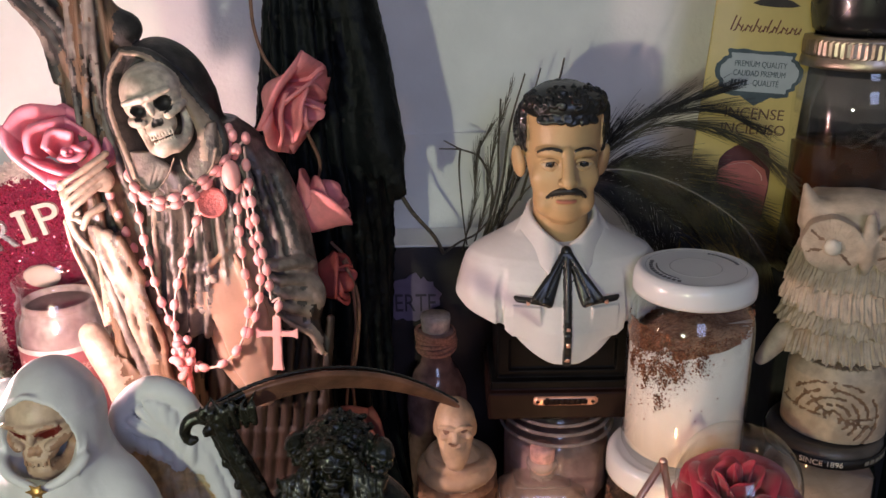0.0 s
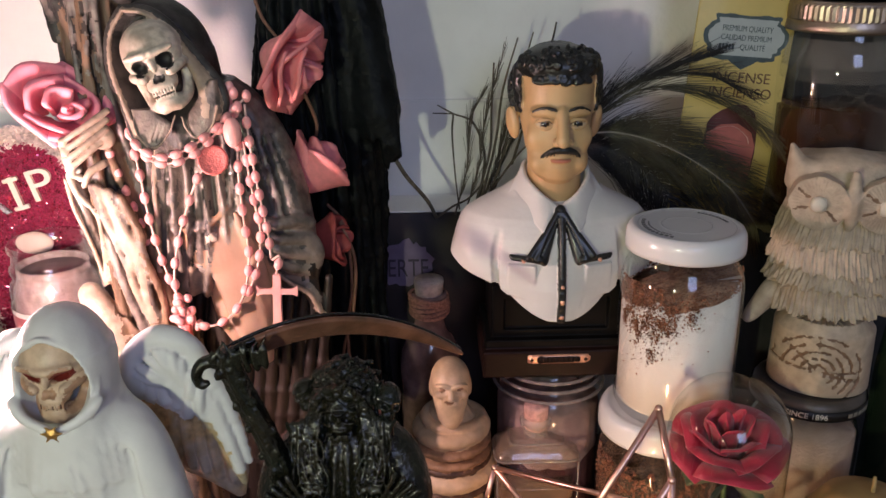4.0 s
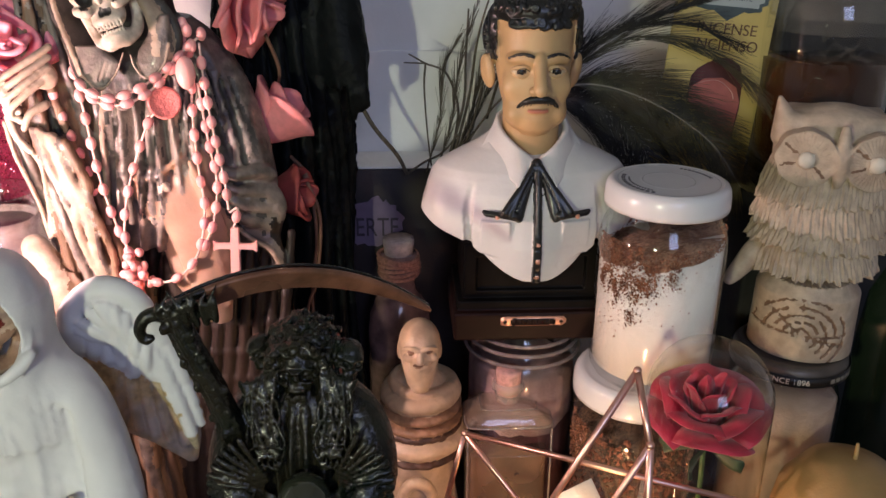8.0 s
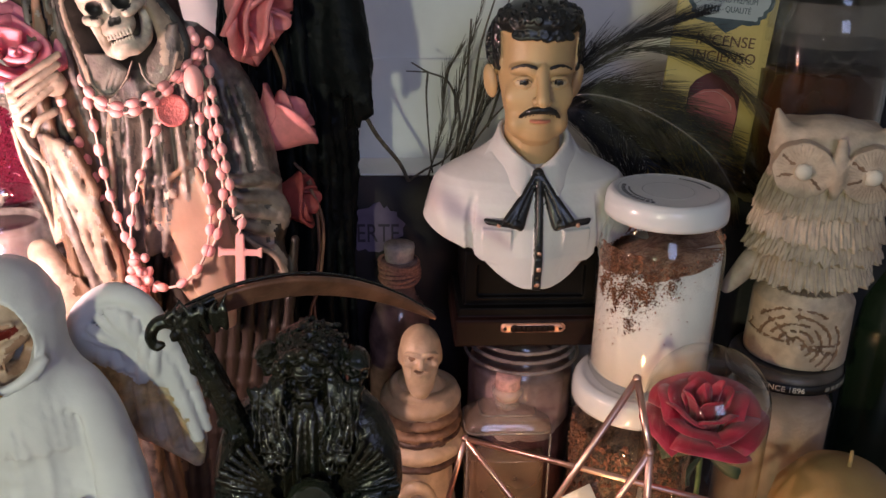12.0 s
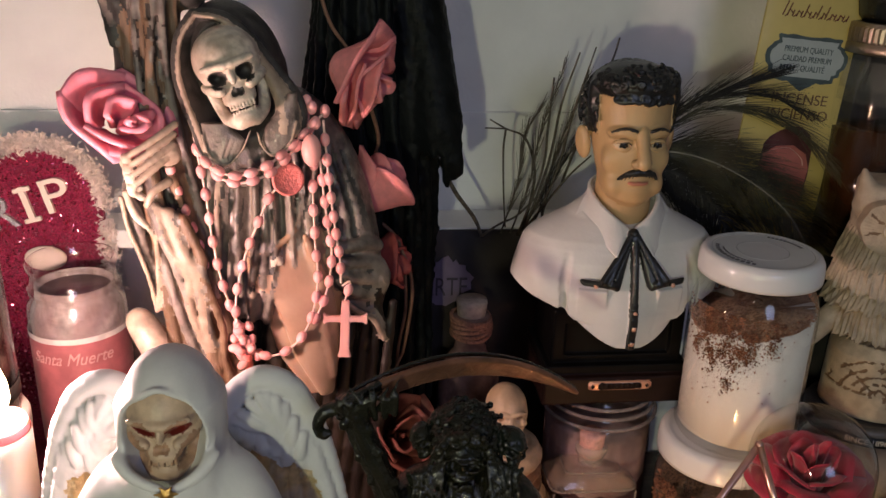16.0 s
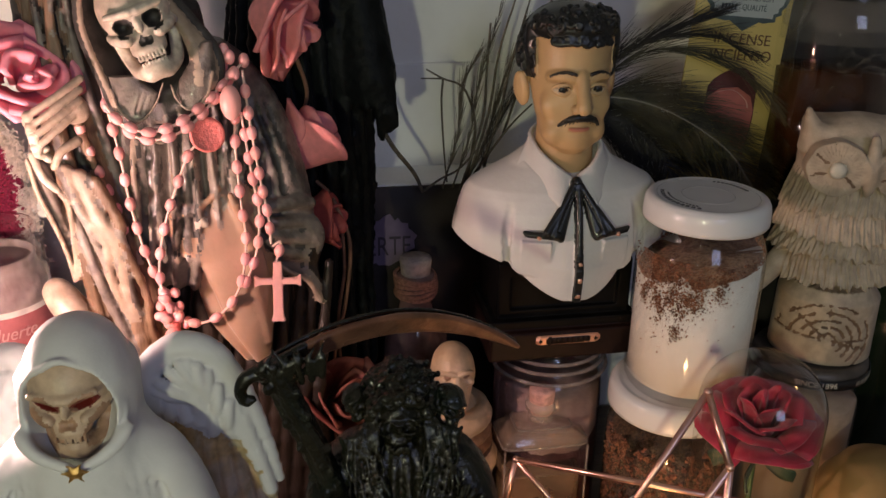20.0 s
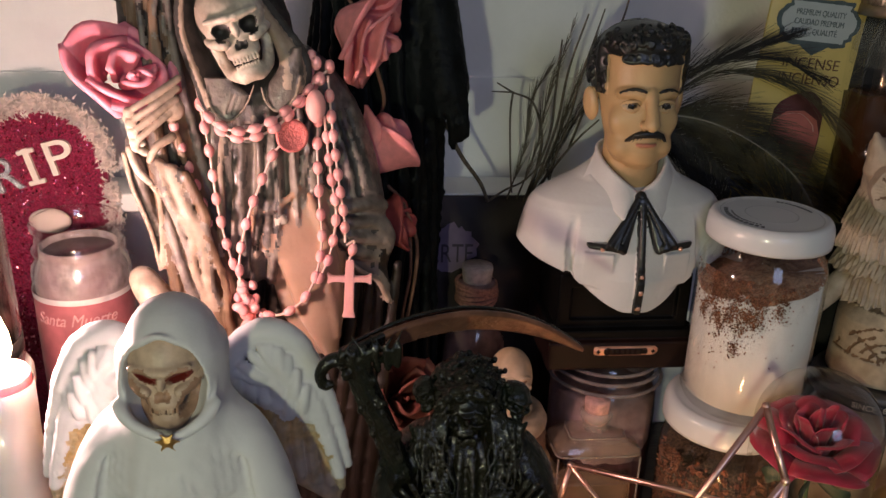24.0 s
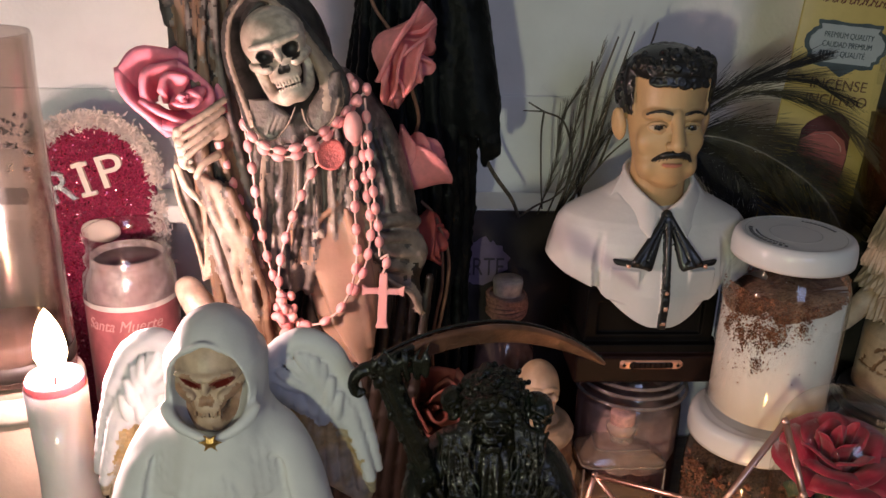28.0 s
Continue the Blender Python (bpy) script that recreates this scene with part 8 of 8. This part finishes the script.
HERL = mat("feather_barb", (0.062, 0.056, 0.030), 0.42, var=0.5, scale=120, tint=(0.15, 0.11, 0.055), stain=0.6, bump=0)
SHAFT = mat("feather_shaft", (0.24, 0.21, 0.17), 0.4, var=0.1)
DARKBARB = mat("dark_barb", (0.022, 0.019, 0.016), 0.5, var=0.4, bump=0)


def feather(name, shaft, n, length, label, spread=0.9, lean=0.7, seed=1, r=0.00028, mt=None, side=(1, -1), droop=0.0, t0=0.1, shaftmat=None):
    """A plume: a tapering shaft with fine curved barbs on its sides."""
    g = random.Random(seed)
    path = smoothpath(shaft, 12)
    t = new(name)
    t.empty_display_size = 0.02
    t.location = path[0]
    tagged(t, label, "feather", "feathers")
    at = path[0]
    part("shaft", tube([p - at for p in path], 0.0008, 0.0003, 6), shaftmat or SHAFT, t, "pale thin shaft")
    bm = bmesh.new()
    for i in range(n):
        u = t0 + (1 - t0) * g.random()
        k = min(len(path) - 2, int(u * (len(path) - 1)))
        p, d = path[k].lerp(path[k + 1], u * (len(path) - 1) - k), (path[k + 1] - path[k]).normalized()
        nrm = d.cross(Vector((0, 1, 0))).normalized() * g.choice(side)
        ln = length * g.uniform(0.55, 1.0) * (0.45 + 0.75 * math.sin(math.pi * min(1, u * 0.85 + 0.12)))
        q = [p]
        way = (nrm * spread * g.uniform(0.7, 1.2) + d * lean * g.uniform(0.6, 1.3) + Vector((0, g.uniform(-0.25, 0.15), 0))).normalized()
        for s in range(6):
            way = (way + d * 0.10 * lean + Vector((0, g.uniform(-0.05, 0.05), -droop * 0.12 + g.uniform(-0.05, 0.05)))).normalized()
            q.append(q[-1] + way * ln / 6)
        tube([a - at for a in q], r * g.uniform(0.7, 1.4), r * 0.45, 3, bm, caps=False)
    tagged(part("vane", bm, mt or HERL, t, "loose vane of fine dark barbs"), kind="stuff")
    return t


feather("plume", [(0.112, 0.650, 0.284), (0.135, 0.648, 0.286), (0.165, 0.646, 0.279), (0.200, 0.645, 0.262), (0.232, 0.644, 0.238), (0.256, 0.643, 0.206)], 1150, 0.060, "dark peacock plume sweeping across the incense packet", 0.62, 1.0, 1, 0.00024, droop=0.5)
feather("plume", [(0.105, 0.658, 0.275), (0.122, 0.657, 0.300), (0.150, 0.656, 0.322), (0.180, 0.655, 0.336), (0.208, 0.654, 0.345)], 170, 0.045, "thin dark plume reaching up over the packet", 0.16, 1.2, 2, 0.00030, DARKBARB, shaftmat=DARKBARB)
feather("plume", [(0.105, 0.655, 0.270), (0.125, 0.654, 0.300), (0.165, 0.652, 0.320), (0.215, 0.650, 0.312), (0.255, 0.648, 0.285), (0.276, 0.646, 0.262)], 260, 0.050, "arched wispy plume with loose barbs", 0.22, 1.2, 3, 0.00022, HERL, shaftmat=HERL, droop=0.5)
feather("plume", [(0.104, 0.656, 0.272), (0.122, 0.655, 0.308), (0.158, 0.653, 0.326), (0.200, 0.652, 0.330), (0.235, 0.650, 0.318)], 150, 0.050, "loose dark plume crossing the packet lettering", 0.14, 1.2, 7, 0.00024, DARKBARB, shaftmat=DARKBARB, droop=0.2)
feather("plume", [(0.100, 0.660, 0.268), (0.122, 0.660, 0.272), (0.150, 0.658, 0.262), (0.180, 0.657, 0.236), (0.20, 0.656, 0.19)], 1000, 0.060, "black plume hanging low behind the bust", 0.75, 0.8, 4, 0.00030, DARKBARB, shaftmat=DARKBARB, droop=0.8)
for k, (x0, x1, x2, top) in enumerate(((0.020, 0.036, 0.052, 0.352), (0.012, 0.024, 0.036, 0.318), (0.030, 0.054, 0.070, 0.340))):
    feather("dry_stem", [(x0, 0.691, 0.206), ((x0 + x1) / 2 + 0.004, 0.684, 0.25), (x1, 0.678, 0.29), (x2, 0.673, top)], 120, 0.022, "dry brown grass stem with sparse fine barbs", 0.20, 1.1, 30 + k, 0.00026, TWIG, shaftmat=TWIG)
feather("plume", [(0.045, 0.690, 0.205), (0.046, 0.682, 0.240), (0.058, 0.676, 0.275), (0.075, 0.672, 0.300)], 110, 0.034, "thin plume among the twigs", 0.22, 1.1, 5, 0.00026, DARKBARB)

# ---- rosary ----
BEAD = mat("pink_plastic_bead", (0.82, 0.36, 0.36), 0.32, var=0.08, scale=200, bump=0.05, sss=0.15, per_object=0.22)
CORD = mat("pale_pink_cord", (0.72, 0.48, 0.43), 0.6, var=0.1)
ros = thing("rosary", (-0.16, 0.53, 0.30), "pink plastic rosary draped over the skeleton statue", "rosary")
ro = Vector((-0.16, 0.53, 0.30))
beadme = bpy.data.meshes.new("bead")
bb = ball((0, 0, 0), (0.0030, 0.0030, 0.0042), u=12, v=8)
bb.to_mesh(beadme)
bb.free()
beadme.materials.append(BEAD)
beadme.shade_smooth()


def strand(pts, step, skip=()):
    path = smoothpath([Vector(p) - ro for p in pts], 14)
    part("cord", tube(path, 0.0008, 0.0008, 5), CORD, ros)
    run, i = 0.0, 0
    for a, b in zip(path, path[1:]):
        run += (b - a).length
        if run >= step:
            run = 0.0
            i += 1
            if i in skip:
                continue
            o = new("bead", beadme)
            o.parent = ros
            o.matrix_local = Matrix.Translation(b) @ (b - a).normalized().to_track_quat("Z", "Y").to_matrix().to_4x4()


strand([(-0.203, 0.532, 0.332), (-0.200, 0.530, 0.311), (-0.197, 0.528, 0.290), (-0.195, 0.528, 0.262), (-0.191, 0.530, 0.232), (-0.184, 0.530, 0.206), (-0.174, 0.528, 0.187), (-0.160, 0.526, 0.185), (-0.147, 0.527, 0.193), (-0.138, 0.529, 0.208),
        (-0.133, 0.530, 0.233), (-0.134, 0.529, 0.262), (-0.1345, 0.530, 0.294), (-0.133, 0.532, 0.315)], 0.0132)
strand([(-0.201, 0.526, 0.320), (-0.192, 0.520, 0.311), (-0.178, 0.516, 0.3065), (-0.162, 0.517, 0.311), (-0.148, 0.524, 0.320), (-0.136, 0.532, 0.331), (-0.128, 0.536, 0.338)], 0.0092)
strand([(-0.196, 0.522, 0.313), (-0.184, 0.517, 0.3035), (-0.170, 0.516, 0.3030), (-0.156, 0.520, 0.309), (-0.142, 0.528, 0.322)], 0.0105)
strand([(-0.1275, 0.535, 0.335), (-0.126, 0.531, 0.315), (-0.124, 0.530, 0.292), (-0.1215, 0.531, 0.268), (-0.119, 0.531, 0.248), (-0.1185, 0.531, 0.232)], 0.0112)
strand([(-0.118, 0.531, 0.230), (-0.113, 0.532, 0.232), (-0.116, 0.531, 0.220)], 0.0105)
strand([(-0.150, 0.527, 0.300), (-0.160, 0.528, 0.290), (-0.170, 0.528, 0.268), (-0.177, 0.529, 0.250), (-0.183, 0.529, 0.227), (-0.184, 0.529, 0.208), (-0.180, 0.528, 0.190), (-0.176, 0.527, 0.176)], 0.0150)
strand([(-0.130, 0.532, 0.312), (-0.128, 0.531, 0.290), (-0.126, 0.531, 0.270), (-0.124, 0.531, 0.250), (-0.128, 0.530, 0.225), (-0.136, 0.529, 0.206)], 0.0125)
strand([(-0.221, 0.542, 0.315), (-0.218, 0.541, 0.299), (-0.212, 0.540, 0.278), (-0.206, 0.540, 0.258), (-0.201, 0.539, 0.236)], 0.0115)
bm = lathe([(0, -0.0012), (0.0085, -0.0012), (0.0097, -0.0004), (0.0097, 0.0006), (0.0085, 0.0014), (0.0078, 0.0008), (0, 0.0010)], 36)
bm.transform(Matrix.Translation(Vector((-0.1485, 0.5235, 0.3020)) - ro) @ pose(0, 0, 0, 80, 0, 18))
part("medal", bm, mat("coral_plastic", (0.72, 0.18, 0.17), 0.4, var=0.15, scale=300, bump=0.5, bscale=500), ros, "round coral medal")
part("large_bead", ball(Vector((-0.1345, 0.5240, 0.3195)) - ro, (0.0058, 0.0050, 0.0098), u=20, v=12), mat("pale_pink_plastic", (0.82, 0.38, 0.36), 0.35, var=0.05), ros, "large pale pink oval bead")
cr = [(-0.0026, 0.0145), (0.0026, 0.0145), (0.0030, 0.0040), (0.0110, 0.0040), (0.0140, 0.0062), (0.0140, -0.0018), (0.0110, 0.0), (0.0030, 0.0), (0.0032, -0.0200), (0.0045, -0.0240), (-0.0045, -0.0240), (-0.0032, -0.0200), (-0.0030, 0.0), (-0.0110, 0.0), (-0.0140, -0.0018), (-0.0140, 0.0062), (-0.0110, 0.0040), (-0.0030, 0.0040)]
bm = outline(cr, 0.0030, m=Matrix.Translation(Vector((-0.1162, 0.530, 0.2055)) - ro) @ pose(0, 0, 0, -6, 2, 0))
bmesh.ops.bevel(bm, geom=bm.edges[:], offset=0.0006, segments=2, affect="EDGES")
part("cross", bm, mat("pink_plastic_cross", (0.80, 0.42, 0.39), 0.4, var=0.06, sss=0.1), ros, "flat pink plastic cross", False)
for i in range(9):
    g = random.Random(40 + i)
    o = new("bead", beadme)
    o.parent = ros
    o.location = Vector((-0.140 + g.uniform(-0.006, 0.016), 0.538 + g.uniform(-0.004, 0.006), 0.334 + g.uniform(-0.006, 0.014))) - ro
for i in range(16):
    g = random.Random(80 + i)
    o = new("bead", beadme)
    o.parent = ros
    o.matrix_local = Matrix.Translation(Vector((-0.1800 + g.gauss(0, 0.0035) - 0.004 * (i % 3 - 1), 0.5265 + g.uniform(-0.003, 0.003), 0.192 + g.uniform(-0.012, 0.014))) - ro) @ Euler((g.uniform(0, 3), g.uniform(0, 3), 0)).to_matrix().to_4x4()
part("tassel_end", tube(smoothpath([Vector(p) - ro for p in ((-0.179, 0.526, 0.186), (-0.1775, 0.5255, 0.176), (-0.1770, 0.525, 0.166))], 5), 0.0030, 0.0022, 8), mat("coral_plastic", (0.72, 0.18, 0.17), 0.4), ros, "short coral end piece")
